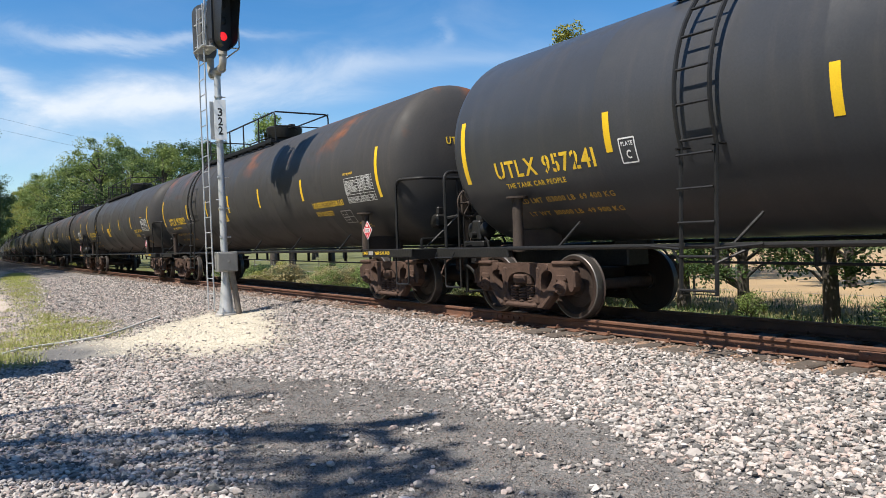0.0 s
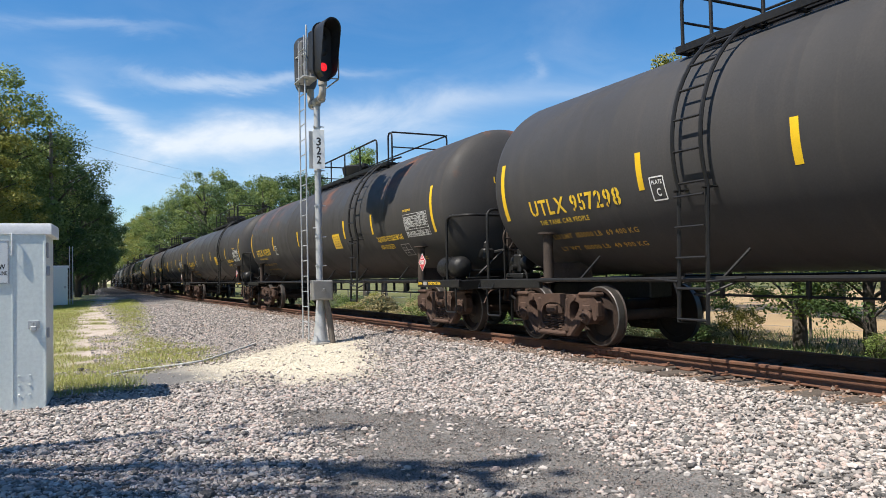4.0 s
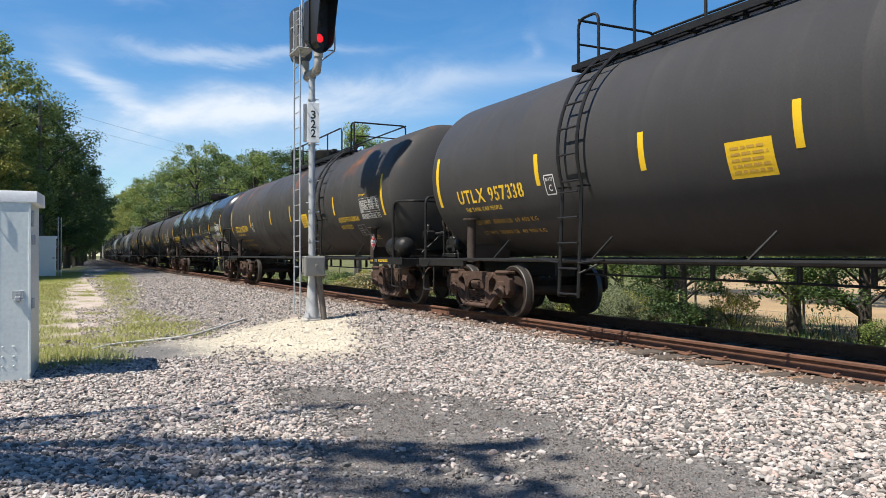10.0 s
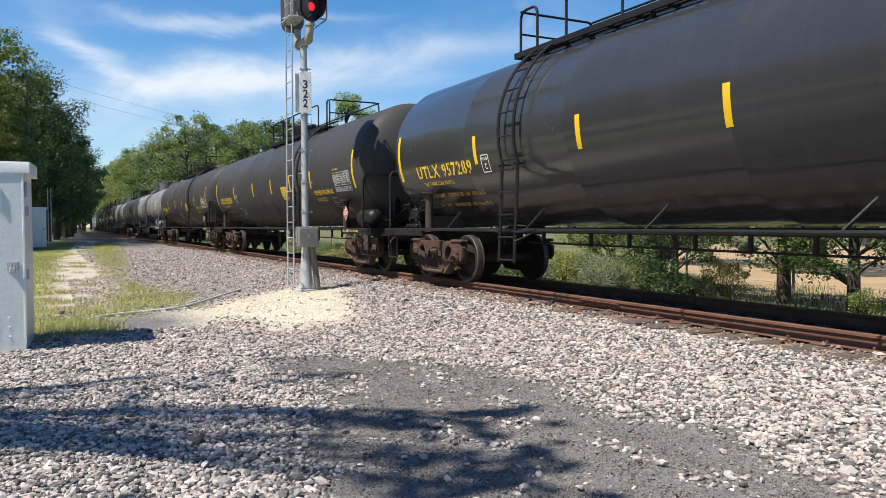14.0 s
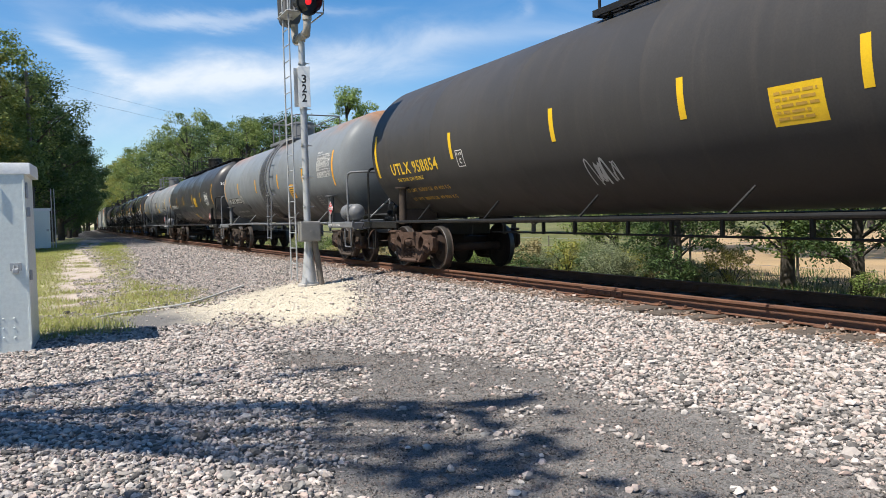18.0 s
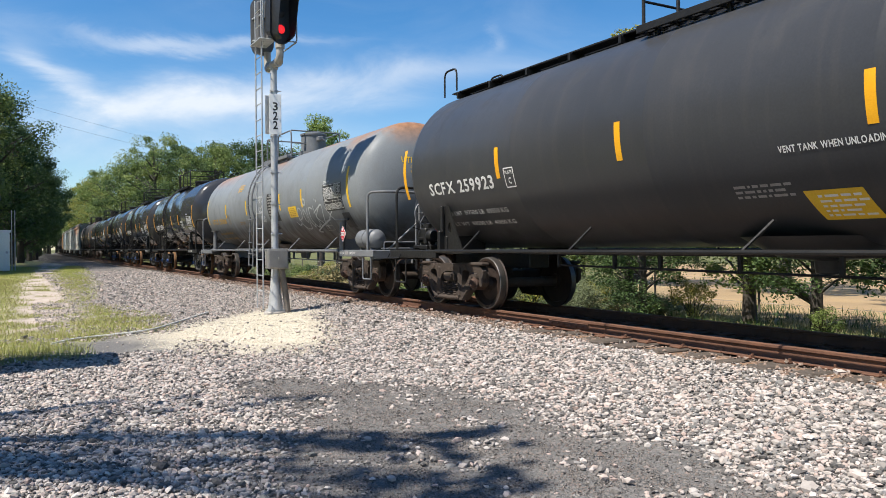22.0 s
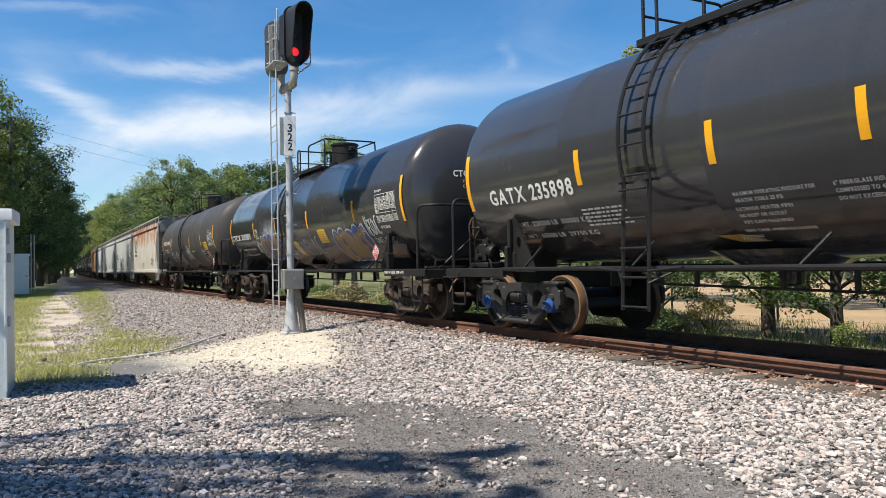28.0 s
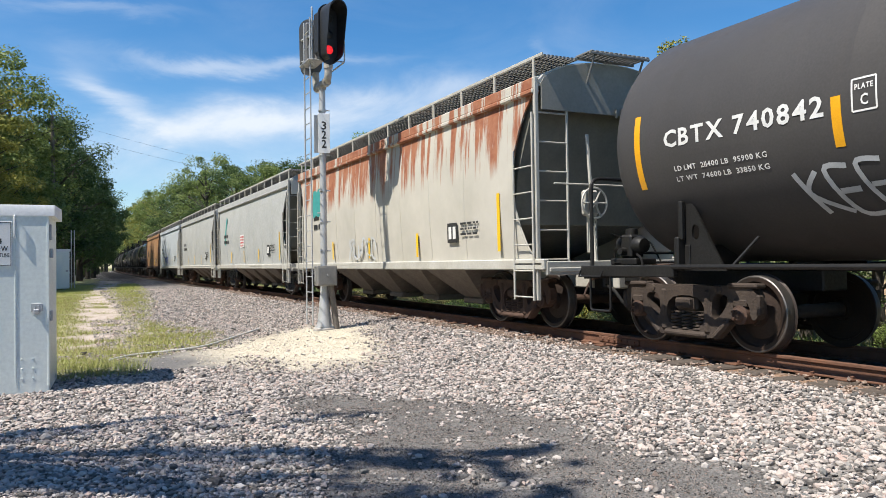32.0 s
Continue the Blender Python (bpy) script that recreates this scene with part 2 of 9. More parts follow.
DARK_WHEEL = pbr("black_wheel_steel", (0.015, 0.014, 0.0135), (0.028, 0.024, 0.021), 2.5, 0.6, 0.1, bump=0.2, spec=0.35)
RUSTY_WHEEL = pbr("fresh_rust_wheel", (0.22, 0.12, 0.055), (0.14, 0.075, 0.04), 3.0, 0.7, 0.2, bump=0.2)
BEARING_BLUE = pbr("blue_bearing_cap", (0.03, 0.09, 0.28), (0.02, 0.06, 0.18), 5.0, 0.45)
YELLOW = pbr("yellow_reflective_tape", (0.80, 0.52, 0.02), (0.72, 0.44, 0.015), 5.0, 0.45)
ORANGE_TAPE = pbr("amber_reflective_tape", (0.82, 0.40, 0.015), (0.74, 0.34, 0.01), 5.0, 0.4)
YELLOW_PAINT = pbr("yellow_stencil_paint", (0.86, 0.57, 0.03), (0.72, 0.45, 0.03), 9.0, 0.6)
OLD_YELLOW = pbr("worn_yellow_stencil", (0.58, 0.34, 0.05), (0.40, 0.24, 0.05), 9.0, 0.7)
WHITE_PAINT = pbr("white_stencil_paint", (0.74, 0.74, 0.72), (0.58, 0.58, 0.56), 9.0, 0.6)
DULL_WHITE = pbr("dull_white_stencil", (0.34, 0.33, 0.31), (0.25, 0.24, 0.23), 9.0, 0.7)
STENCIL_BLACK = pbr("black_stencil", (0.02, 0.02, 0.02), (0.03, 0.03, 0.03), 9.0, 0.6)
RED_PLACARD = pbr("red_placard", (0.55, 0.03, 0.04), (0.46, 0.025, 0.035), 6.0, 0.45)
PLACARD_WHITE = pbr("placard_white", (0.78, 0.77, 0.75), (0.7, 0.69, 0.67), 6.0, 0.45)
SPRAY_WHITE = pbr("sprayed_white", (0.55, 0.57, 0.58), (0.36, 0.38, 0.39), 4.0, 0.7)


def spray_mist_material():
    """A fading coat of sprayed paint, thinnest at its top edge."""
    m, nt, s = blank("sprayed_white_fade")
    tc = nt.nodes.new("ShaderNodeTexCoord")
    s.inputs["Base Color"].default_value = (0.50, 0.56, 0.58, 1)
    s.inputs["Roughness"].default_value = 0.7
    sep = nt.nodes.new("ShaderNodeSeparateXYZ")
    nt.links.new(tc.outputs["Generated"], sep.inputs["Vector"])
    fade = node(nt, "ShaderNodeMapRange")
    fade.inputs["From Min"].default_value, fade.inputs["From Max"].default_value = 1.0, 0.15
    nt.links.new(sep.outputs["Z"], fade.inputs["Value"])
    cloud = noise_fac(nt, tc.outputs["Object"], 2.2, 0.3, 0.72, 5.0, (1.0, 1.4, 0.5))
    side = node(nt, "ShaderNodeMapRange")
    side.inputs["From Min"].default_value, side.inputs["From Max"].default_value = 0.5, 0.2
    away = nt.nodes.new("ShaderNodeMath")
    away.operation = "SUBTRACT"
    away.inputs[1].default_value = 0.5
    nt.links.new(sep.outputs["Y"], away.inputs[0])
    size = nt.nodes.new("ShaderNodeMath")
    size.operation = "ABSOLUTE"
    nt.links.new(away.outputs["Value"], size.inputs[0])
    nt.links.new(size.outputs["Value"], side.inputs["Value"])
    nt.links.new(times(nt, times(nt, fade.outputs["Result"], side.outputs["Result"]), cloud), s.inputs["Alpha"])
    return m


SPRAY_MIST = spray_mist_material()


def oil_stain_material():
    """Product spilled from the hatch: a dark streaked film, thin at its sides."""
    m, nt, s = blank("dark_spill_stain")
    tc = nt.nodes.new("ShaderNodeTexCoord")
    s.inputs["Base Color"].default_value = (0.035, 0.034, 0.034, 1)
    s.inputs["Roughness"].default_value = 0.5
    sep = nt.nodes.new("ShaderNodeSeparateXYZ")
    nt.links.new(tc.outputs["Generated"], sep.inputs["Vector"])
    edge = nt.nodes.new("ShaderNodeValToRGB")
    e = edge.color_ramp.elements
    e[0].position, e[0].color, e[1].position, e[1].color = 0.0, (0, 0, 0, 1), 1.0, (0, 0, 0, 1)
    for at, v in ((0.16, 0.35), (0.30, 0.95), (0.62, 0.75), (0.80, 0.9), (0.92, 0.3)):
        e.new(at).color = (v, v, v, 1)
    nt.links.new(sep.outputs["Y"], edge.inputs["Fac"])
    streak = noise_fac(nt, tc.outputs["Object"], 2.4, 0.25, 0.70, 4.0, (0.10, 4.0, 0.10))
    patchy = noise_fac(nt, tc.outputs["Object"], 1.1, 0.1, 0.6, 4.0)
    nt.links.new(times(nt, times(nt, times(nt, streak, 0.22, "ADD"), edge.outputs["Color"]), times(nt, patchy, 0.45, "ADD")), s.inputs["Alpha"])
    return m


OIL_STAIN = oil_stain_material()
SPRAY_BLUE = pbr("sprayed_blue", (0.03, 0.06, 0.24), (0.05, 0.09, 0.30), 4.0, 0.65)
SPRAY_GOLD = pbr("sprayed_gold", (0.30, 0.18, 0.055), (0.19, 0.11, 0.035), 5.0, 0.6)
SPRAY_TEAL = pbr("sprayed_teal", (0.05, 0.32, 0.30), (0.04, 0.24, 0.23), 4.0, 0.65)
GALV = pbr("galvanised_steel", (0.50, 0.51, 0.52), (0.38, 0.39, 0.40), 5.0, 0.5, 0.25, bump=0.1)
RAIL_RUST = pbr("rusty_rail", (0.155, 0.068, 0.038), (0.082, 0.039, 0.025), 4.0, 0.8, bump=0.35, fine=(0.19, 0.096, 0.054))
RAIL_TOP = pbr("worn_rail_head", (0.30, 0.27, 0.25), (0.22, 0.20, 0.185), 5.0, 0.28, 0.9)
TIE_WOOD = pbr("creosoted_timber", (0.075, 0.058, 0.046), (0.13, 0.105, 0.085), 4.0, 0.85, bump=0.5, fine=(0.03, 0.024, 0.02))
CASE_PAINT = pbr("pale_grey_case_paint", (0.75, 0.80, 0.765), (0.69, 0.74, 0.71), 1.5, 0.42, bump=0.05)
CASE_ROOF = pbr("white_case_roof", (0.78, 0.79, 0.79), (0.70, 0.71, 0.71), 2.0, 0.5, bump=0.05)
SIGN_WHITE = pbr("white_sign_sheet", (0.76, 0.77, 0.77), (0.68, 0.69, 0.69), 5.0, 0.4)
SIGNAL_BLACK = pbr("matt_black_signal", (0.018, 0.018, 0.019), (0.028, 0.028, 0.029), 3.0, 0.5)
CONCRETE = pbr("cast_concrete", (0.42, 0.40, 0.37), (0.33, 0.31, 0.28), 3.0, 0.85, bump=0.4)
WOOD_POLE = pbr("weathered_pole", (0.12, 0.10, 0.085), (0.19, 0.165, 0.14), 3.0, 0.85, bump=0.4)
BARK = pbr("bark", (0.042, 0.034, 0.027), (0.085, 0.072, 0.06), 5.0, 0.9, bump=0.6)
HOPPER_GREY = pbr("pale_hopper_paint", (0.44, 0.45, 0.435), (0.36, 0.37, 0.355), 1.0, 0.6, bump=0.06)
HOPPER_BLUE = pbr("blue_white_hopper_paint", (0.48, 0.51, 0.53), (0.40, 0.45, 0.48), 1.0, 0.55, bump=0.06)
# bays below the side sheets: their shade is put into this darker paint
HOPPER_BAY = pbr("shaded_bay_paint", (0.115, 0.098, 0.085), (0.20, 0.175, 0.15), 1.2, 0.75, bump=0.08)
GABLE_PAINT = pbr("olive_grey_gable_paint", (0.27, 0.26, 0.225), (0.21, 0.20, 0.17), 1.6, 0.65, bump=0.06)
HOPPER_TAN = pbr("tan_hopper_paint", (0.34, 0.18, 0.08), (0.24, 0.13, 0.06), 1.4, 0.7, bump=0.06)
GRATING = pbr("grey_walkway_grating", (0.20, 0.20, 0.195), (0.14, 0.14, 0.135), 3.0, 0.6, bump=0.1)
WIRE_BLACK = pbr("black_wire", (0.02, 0.02, 0.02), (0.03, 0.03, 0.03), 2.0, 0.5)
HOSE_WHITE = pbr("white_plastic_hose", (0.6, 0.59, 0.56), (0.48, 0.47, 0.44), 3.0, 0.6)


def hopper_rust_material():
    """Pale paint with long rust runs falling from the roof edge."""
    m, nt, s = blank("rust_streaked_hopper_paint")
    co = nt.nodes.new("ShaderNodeTexCoord").outputs["Object"]
    col = mixed(nt, noise_fac(nt, co, 1.0, 0.3, 0.7), (0.50, 0.475, 0.415), (0.41, 0.39, 0.335))
    sep = nt.nodes.new("ShaderNodeSeparateXYZ")
    nt.links.new(co, sep.inputs["Vector"])
    up = node(nt, "ShaderNodeMapRange")
    up.inputs["From Min"].default_value, up.inputs["From Max"].default_value = 2.35, 3.70
    nt.links.new(sep.outputs["Z"], up.inputs["Value"])
    runs = noise_fac(nt, co, 3.6, 0.42, 0.56, 8.0, (0.3, 1.0, 0.05), 0.72)
    edge = noise_fac(nt, co, 3.0, 0.25, 0.75, 6.0, (1.0, 1.6, 0.6))
    fac = times(nt, times(nt, runs, up.outputs["Result"]), times(nt, edge, 0.35, "ADD"))
    sharp = node(nt, "ShaderNodeMapRange")
    sharp.inputs["From Min"].default_value, sharp.inputs["From Max"].default_value = 0.13, 0.40
    nt.links.new(fac, sharp.inputs["Value"])
    rust = mixed(nt, noise_fac(nt, co, 5.0, 0.3, 0.7), (0.24, 0.075, 0.035), (0.36, 0.16, 0.085))
    col = mixed(nt, sharp.outputs["Result"], col, rust)
    nt.links.new(col, s.inputs["Base Color"])
    s.inputs["Roughness"].default_value = 0.68
    bumped(nt, s, edge, 0.06, 0.02)
    return m


HOPPER_RUST = hopper_rust_material()


def leaf_material(name, a, b, c):
    m, nt, s = blank(name)
    geo = nt.nodes.new("ShaderNodeNewGeometry")
    col = mixed(nt, geo.outputs["Random Per Island"], a, b)
    co = nt.nodes.new("ShaderNodeTexCoord").outputs["Object"]
    col = mixed(nt, times(nt, noise_fac(nt, co, 0.5, 0.4, 0.7), 0.6), col, c)
    nt.links.new(col, s.inputs["Base Color"])
    s.inputs["Roughness"].default_value = 0.55
    s.inputs["Specular IOR Level"].default_value = 0.3
    tr = node(nt, "ShaderNodeBsdfTranslucent")
    nt.links.new(col, tr.inputs["Color"])
    mx = node(nt, "ShaderNodeMixShader", Fac=0.26)
    out = nt.nodes["Material Output"]
    nt.links.new(s.outputs["BSDF"], mx.inputs[1])
    nt.links.new(tr.outputs["BSDF"], mx.inputs[2])
    nt.links.new(mx.outputs["Shader"], out.inputs["Surface"])
    return m


LEAF_GREEN = leaf_material("broad_green_leaves", (0.10, 0.15, 0.04), (0.20, 0.26, 0.07), (0.25, 0.28, 0.08))
LEAF_DARK = leaf_material("dark_green_leaves", (0.03, 0.06, 0.02), (0.085, 0.135, 0.038), (0.075, 0.12, 0.032))
LEAF_OLIVE = leaf_material("yellowing_leaves", (0.19, 0.21, 0.045), (0.33, 0.29, 0.06), (0.20, 0.22, 0.05))
LEAF_PINE = leaf_material("pine_needles", (0.13, 0.21, 0.05), (0.25, 0.32, 0.08), (0.22, 0.29, 0.07))
LEAF_LIGHT = leaf_material("light_green_needles", (0.09, 0.17, 0.04), (0.13, 0.21, 0.05), (0.11, 0.18, 0.045))
LEAF_GREY = leaf_material("grey_green_leaves", (0.12, 0.15, 0.08), (0.24, 0.27, 0.15), (0.20, 0.22, 0.12))
GRASS_GREEN = leaf_material("green_grass_blades", (0.22, 0.27, 0.06), (0.36, 0.37, 0.11), (0.42, 0.39, 0.16))
GRASS_DRY = leaf_material("dry_grass_blades", (0.28, 0.23, 0.11), (0.36, 0.30, 0.15), (0.20, 0.19, 0.08))


def red_lens_material():
    m, _, s = blank("lit_red_lens")
    s.inputs["Base Color"].default_value = (0.5, 0.01, 0.01, 1)
    s.inputs["Roughness"].default_value = 0.25
    s.inputs["Emission Color"].default_value = (1.0, 0.03, 0.04, 1)
    s.inputs["Emission Strength"].default_value = 0.55
    return m


RED_LENS = red_lens_material()


def stone_material(name="crushed_stone", k=1.0):
    m, nt, s = blank(name)
    geo = nt.nodes.new("ShaderNodeNewGeometry")
    ramp = nt.nodes.new("ShaderNodeValToRGB")
    e = ramp.color_ramp.elements
    tones = ((0.0, (0.06, 0.058, 0.056)), (0.17, (0.15, 0.14, 0.13)), (0.34, (0.33, 0.295, 0.265)), (0.52, (0.50, 0.445, 0.40)), (0.67, (0.43, 0.32, 0.272)), (0.82, (0.60, 0.545, 0.50)), (0.92, (0.33, 0.31, 0.29)), (1.0, (0.11, 0.115, 0.11)))
    tones = [(p, tuple(v * 0.93 * k for v in c)) for p, c in tones]
    e[0].position, e[0].color = tones[0][0], rgba(tones[0][1])
    e[1].position, e[1].color = tones[-1][0], rgba(tones[-1][1])
    for p, c in tones[1:-1]:
        e.new(p).color = rgba(c)
    nt.links.new(geo.outputs["Random Per Island"], ramp.inputs["Fac"])
    co = nt.nodes.new("ShaderNodeTexCoord").outputs["Object"]
    col = mixed(nt, times(nt, noise_fac(nt, co, 70.0, 0.45, 0.7), 0.35), ramp.outputs["Color"], (0.30, 0.25, 0.215))
    nt.links.new(col, s.inputs["Base Color"])
    s.inputs["Roughness"].default_value = 0.85
    return m


STONE = stone_material()
FINE_STONE = stone_material("fine_grey_chips", 0.44)
RUSTY_STONE = pbr("rust_stained_stone", (0.24, 0.155, 0.11), (0.38, 0.31, 0.26), 30.0, 0.9, fine=(0.14, 0.09, 0.065))
PALE_STONE = pbr("pale_limestone_chips", (0.64, 0.58, 0.47), (0.50, 0.45, 0.355), 30.0, 0.9, fine=(0.50, 0.44, 0.33))


def ground_material():
    """Crushed stone, dark fines, pale limestone heap, dirt and turf, laid out by the zone weights of the sheet."""
    m, nt, s = blank("ground_surface")
    co = nt.nodes.new("ShaderNodeTexCoord").outputs["Object"]

    def zone(name):
        a = nt.nodes.new("ShaderNodeAttribute")
        a.attribute_name = name
        return a.outputs["Fac"]

    vo = node(nt, "ShaderNodeTexVoronoi", Scale=22.0)
    nt.links.new(co, vo.inputs["Vector"])
    ramp = nt.nodes.new("ShaderNodeValToRGB")
    e = ramp.color_ramp.elements
    e[0].position, e[0].color = 0.0, (0.08, 0.077, 0.074, 1)
    e[1].position, e[1].color = 1.0, (0.38, 0.345, 0.315, 1)
    e.new(0.5).color = (0.20, 0.178, 0.16, 1)
    sepc = nt.nodes.new("ShaderNodeSeparateColor")
    nt.links.new(vo.outputs["Color"], sepc.inputs["Color"])
    nt.links.new(sepc.outputs["Red"], ramp.inputs["Fac"])
    gap = node(nt, "ShaderNodeMapRange")
    gap.inputs["From Min"].default_value, gap.inputs["From Max"].default_value = 0.78, 0.42
    nt.links.new(vo.outputs["Distance"], gap.inputs["Value"])
    col = mixed(nt, gap.outputs["Result"], (0.055, 0.05, 0.045), ramp.outputs["Color"])
    fines = mixed(nt, noise_fac(nt, co, 85.0, 0.34, 0.66, 4.0), (0.07, 0.068, 0.066), (0.205, 0.197, 0.187))
    col = mixed(nt, zone("fines"), col, fines)
    pale = mixed(nt, noise_fac(nt, co, 30.0, 0.35, 0.7, 4.0), (0.60, 0.54, 0.43), (0.46, 0.41, 0.32))
    col = mixed(nt, zone("pale"), col, pale)
    dirt = mixed(nt, noise_fac(nt, co, 6.0, 0.3, 0.7), (0.36, 0.29, 0.235), (0.52, 0.45, 0.385))
    col = mixed(nt, zone("dirt"), col, dirt)
    turf = mixed(nt, noise_fac(nt, co, 2.6, 0.35, 0.65), (0.24, 0.26, 0.075), (0.44, 0.39, 0.22))
    col = mixed(nt, zone("turf"), col, turf)
    meadow = mixed(nt, noise_fac(nt, co, 0.8, 0.35, 0.65), (0.065, 0.088, 0.024), (0.15, 0.135, 0.06))
    col = mixed(nt, zone("meadow"), col, meadow)
    clay = mixed(nt, noise_fac(nt, co, 0.35, 0.3, 0.7), (0.40, 0.28, 0.15), (0.30, 0.215, 0.125))
    col = mixed(nt, zone("clay"), col, clay)
    col = mixed(nt, zone("rusty"), col, mixed(nt, noise_fac(nt, co, 18.0, 0.3, 0.7), (0.24, 0.12, 0.06), (0.34, 0.22, 0.14)))
    # oil-dark bed with the shade under train and far trees painted in
    col = mixed(nt, zone("oily_shaded"), col, mixed(nt, noise_fac(nt, co, 22.0, 0.3, 0.7), (0.018, 0.015, 0.013), (0.05, 0.042, 0.036)))
    nt.links.new(col, s.inputs["Base Color"])
    s.inputs["Roughness"].default_value = 0.92
    s.inputs["Specular IOR Level"].default_value = 0.2
    hgt = times(nt, gap.outputs["Result"], noise_fac(nt, co, 45.0, 0.2, 0.8, 3.0), "ADD")
    bumped(nt, s, hgt, 0.5, 0.03)
    return m


GROUND = ground_material()

# ---- mesh tools ----
class Shape:
    """Collects plain polygons for one mesh."""

    def __init__(self):
        self.v, self.f = [], []

    def add(self, verts, faces):
        n = len(self.v)
        self.v.extend(tuple(p) for p in verts)
        self.f.extend(tuple(n + i for i in f) for f in faces)
        return self

    def box(self, x0, x1, y0, y1, z0, z1, b=0.0, m=None):
        """A box with its edges chamfered by b, turned by m."""
        if b <= 0:
            v = [(x, y, z) for x in (x0, x1) for y in (y0, y1) for z in (z0, z1)]
            f = [(0, 1, 3, 2), (4, 6, 7, 5), (0, 4, 5, 1), (2, 3, 7, 6), (0, 2, 6, 4), (1, 5, 7, 3)]
        else:
            v, f = [], []
            lo, hi = (x0, y0, z0), (x1, y1, z1)
            at = {}
            for ix in (0, 1):
                for iy in (0, 1):
                    for iz in (0, 1):
                        s = (ix, iy, iz)
                        full = [hi[k] if s[k] else lo[k] for k in range(3)]
                        inn = [full[k] - b if s[k] else full[k] + b for k in range(3)]
                        for k in range(3):
                            p = list(inn)
                            p[k] = full[k]
                            at[(s, k)] = len(v)
                            v.append(tuple(p))
            for k in range(3):
                a, c = [n for n in range(3) if n != k]
                for s in (0, 1):
                    loop = []
                    for da, dc in ((0, 0), (1, 0), (1, 1), (0, 1)):
                        c3 = [0, 0, 0]
                        c3[k], c3[a], c3[c] = s, da, dc
                        loop.append(at[(tuple(c3), k)])
                    f.append(tuple(loop))
                for da in (0, 1):
                    for dc in (0, 1):
                        p0, p1 = [0, 0, 0], [0, 0, 0]
                        p0[k], p1[k] = 0, 1
                        p0[a] = p1[a] = da
                        p0[c] = p1[c] = dc
                        f.append((at[(tuple(p0), a)], at[(tuple(p1), a)], at[(tuple(p1), c)], at[(tuple(p0), c)]))
            for ix in (0, 1):
                for iy in (0, 1):
                    for iz in (0, 1):
                        s = (ix, iy, iz)
                        f.append((at[(s, 0)], at[(s, 1)], at[(s, 2)]))
        if m is not None:
            v = [m @ Vector(p) for p in v]
        return self.add(v, f)

    def tube(self, pts, r, n=8, round_at=0.0, caps=True):
        """A pipe through points, its corners rounded."""
        pts = [Vector(p) for p in pts]
        if round_at:
            soft = [pts[0]]
            for a, b, c in zip(pts, pts[1:], pts[2:]):
                d = min(round_at, (a - b).length * 0.5, (c - b).length * 0.5)
                p, q = b + (a - b).normalized() * d, b + (c - b).normalized() * d
                for k in range(5):
                    u = k / 4
                    soft.append(p * (1 - u) ** 2 + b * 2 * u * (1 - u) + q * u * u)
            soft.append(pts[-1])
            pts = soft
        v, f = [], []
        side = None
        for i, p in enumerate(pts):
            t = (pts[min(i + 1, len(pts) - 1)] - pts[max(i - 1, 0)]).normalized()
            if side is None:
                side = t.cross(Vector((0, 0, 1)) if abs(t.z) < 0.9 else Vector((0, 1, 0))).normalized()
            side = (side - t * side.dot(t)).normalized()
            up = t.cross(side)
            rr = r[i] if isinstance(r, (list, tuple)) else r
            v += [p + (side * math.cos(6.28319 * k / n) + up * math.sin(6.28319 * k / n)) * rr for k in range(n)]
            if i:
                a = (i - 1) * n
                f += [(a + k, a + (k + 1) % n, a + n + (k + 1) % n, a + n + k) for k in range(n)]
        if caps:
            e = (len(pts) - 1) * n
            f += [tuple(range(n - 1, -1, -1)), tuple(range(e, e + n))]
        return self.add(v, f)

    def lathe(self, profile, axis="y", c=(0, 0, 0), n=32, caps=True):
        """Turns (along, radius) pairs round an axis through c."""
        v, f = [], []
        for a, r in profile:
            for k in range(n):
                u, w = r * math.cos(6.28319 * k / n), r * math.sin(6.28319 * k / n)
                p = {"x": (a, u, w), "y": (w, a, u), "z": (u, w, a)}[axis]
                v.append((p[0] + c[0], p[1] + c[1], p[2] + c[2]))
        for i in range(len(profile) - 1):
            a = i * n
            f += [(a + k, a + (k + 1) % n, a + n + (k + 1) % n, a + n + k) for k in range(n)]
        e = (len(profile) - 1) * n
        if caps and profile[0][1] > 1e-4:
            f.append(tuple(range(n - 1, -1, -1)))
        if caps and profile[-1][1] > 1e-4:
            f.append(tuple(range(e, e + n)))
        return self.add(v, f)

    def prism(self, loops, axis, lo, hi):
        """A plate cut from an outline and its holes, thick from lo to hi along an axis."""
        from_2d = {"x": lambda u, w, a: (a, u, w), "y": lambda u, w, a: (u, a, w), "z": lambda u, w, a: (u, w, a)}[axis]
        tris = geometry.tessellate_polygon([[Vector((u, w, 0)) for u, w in loop] for loop in loops])
        flat = [p for loop in loops for p in loop]
        n = len(flat)
        v = [from_2d(u, w, lo) for u, w in flat] + [from_2d(u, w, hi) for u, w in flat]
        f = [tuple(t) for t in tris] + [tuple(n + i for i in reversed(t)) for t in tris]
        s = 0
        for loop in loops:
            m = len(loop)
            f += [(s + k, s + (k + 1) % m, n + s + (k + 1) % m, n + s + k) for k in range(m)]
            s += m
        return self.add(v, f)

    def mesh(self, name, mat, smooth=35):
        me = bpy.data.meshes.new(name)
        me.from_pydata(self.v, [], self.f)
        bm = bmesh.new()
        bm.from_mesh(me)
        bmesh.ops.recalc_face_normals(bm, faces=bm.faces)
        bm.to_mesh(me)
        bm.free()
        if smooth:
            me.shade_smooth()
            me.set_sharp_from_angle(angle=radians(smooth))
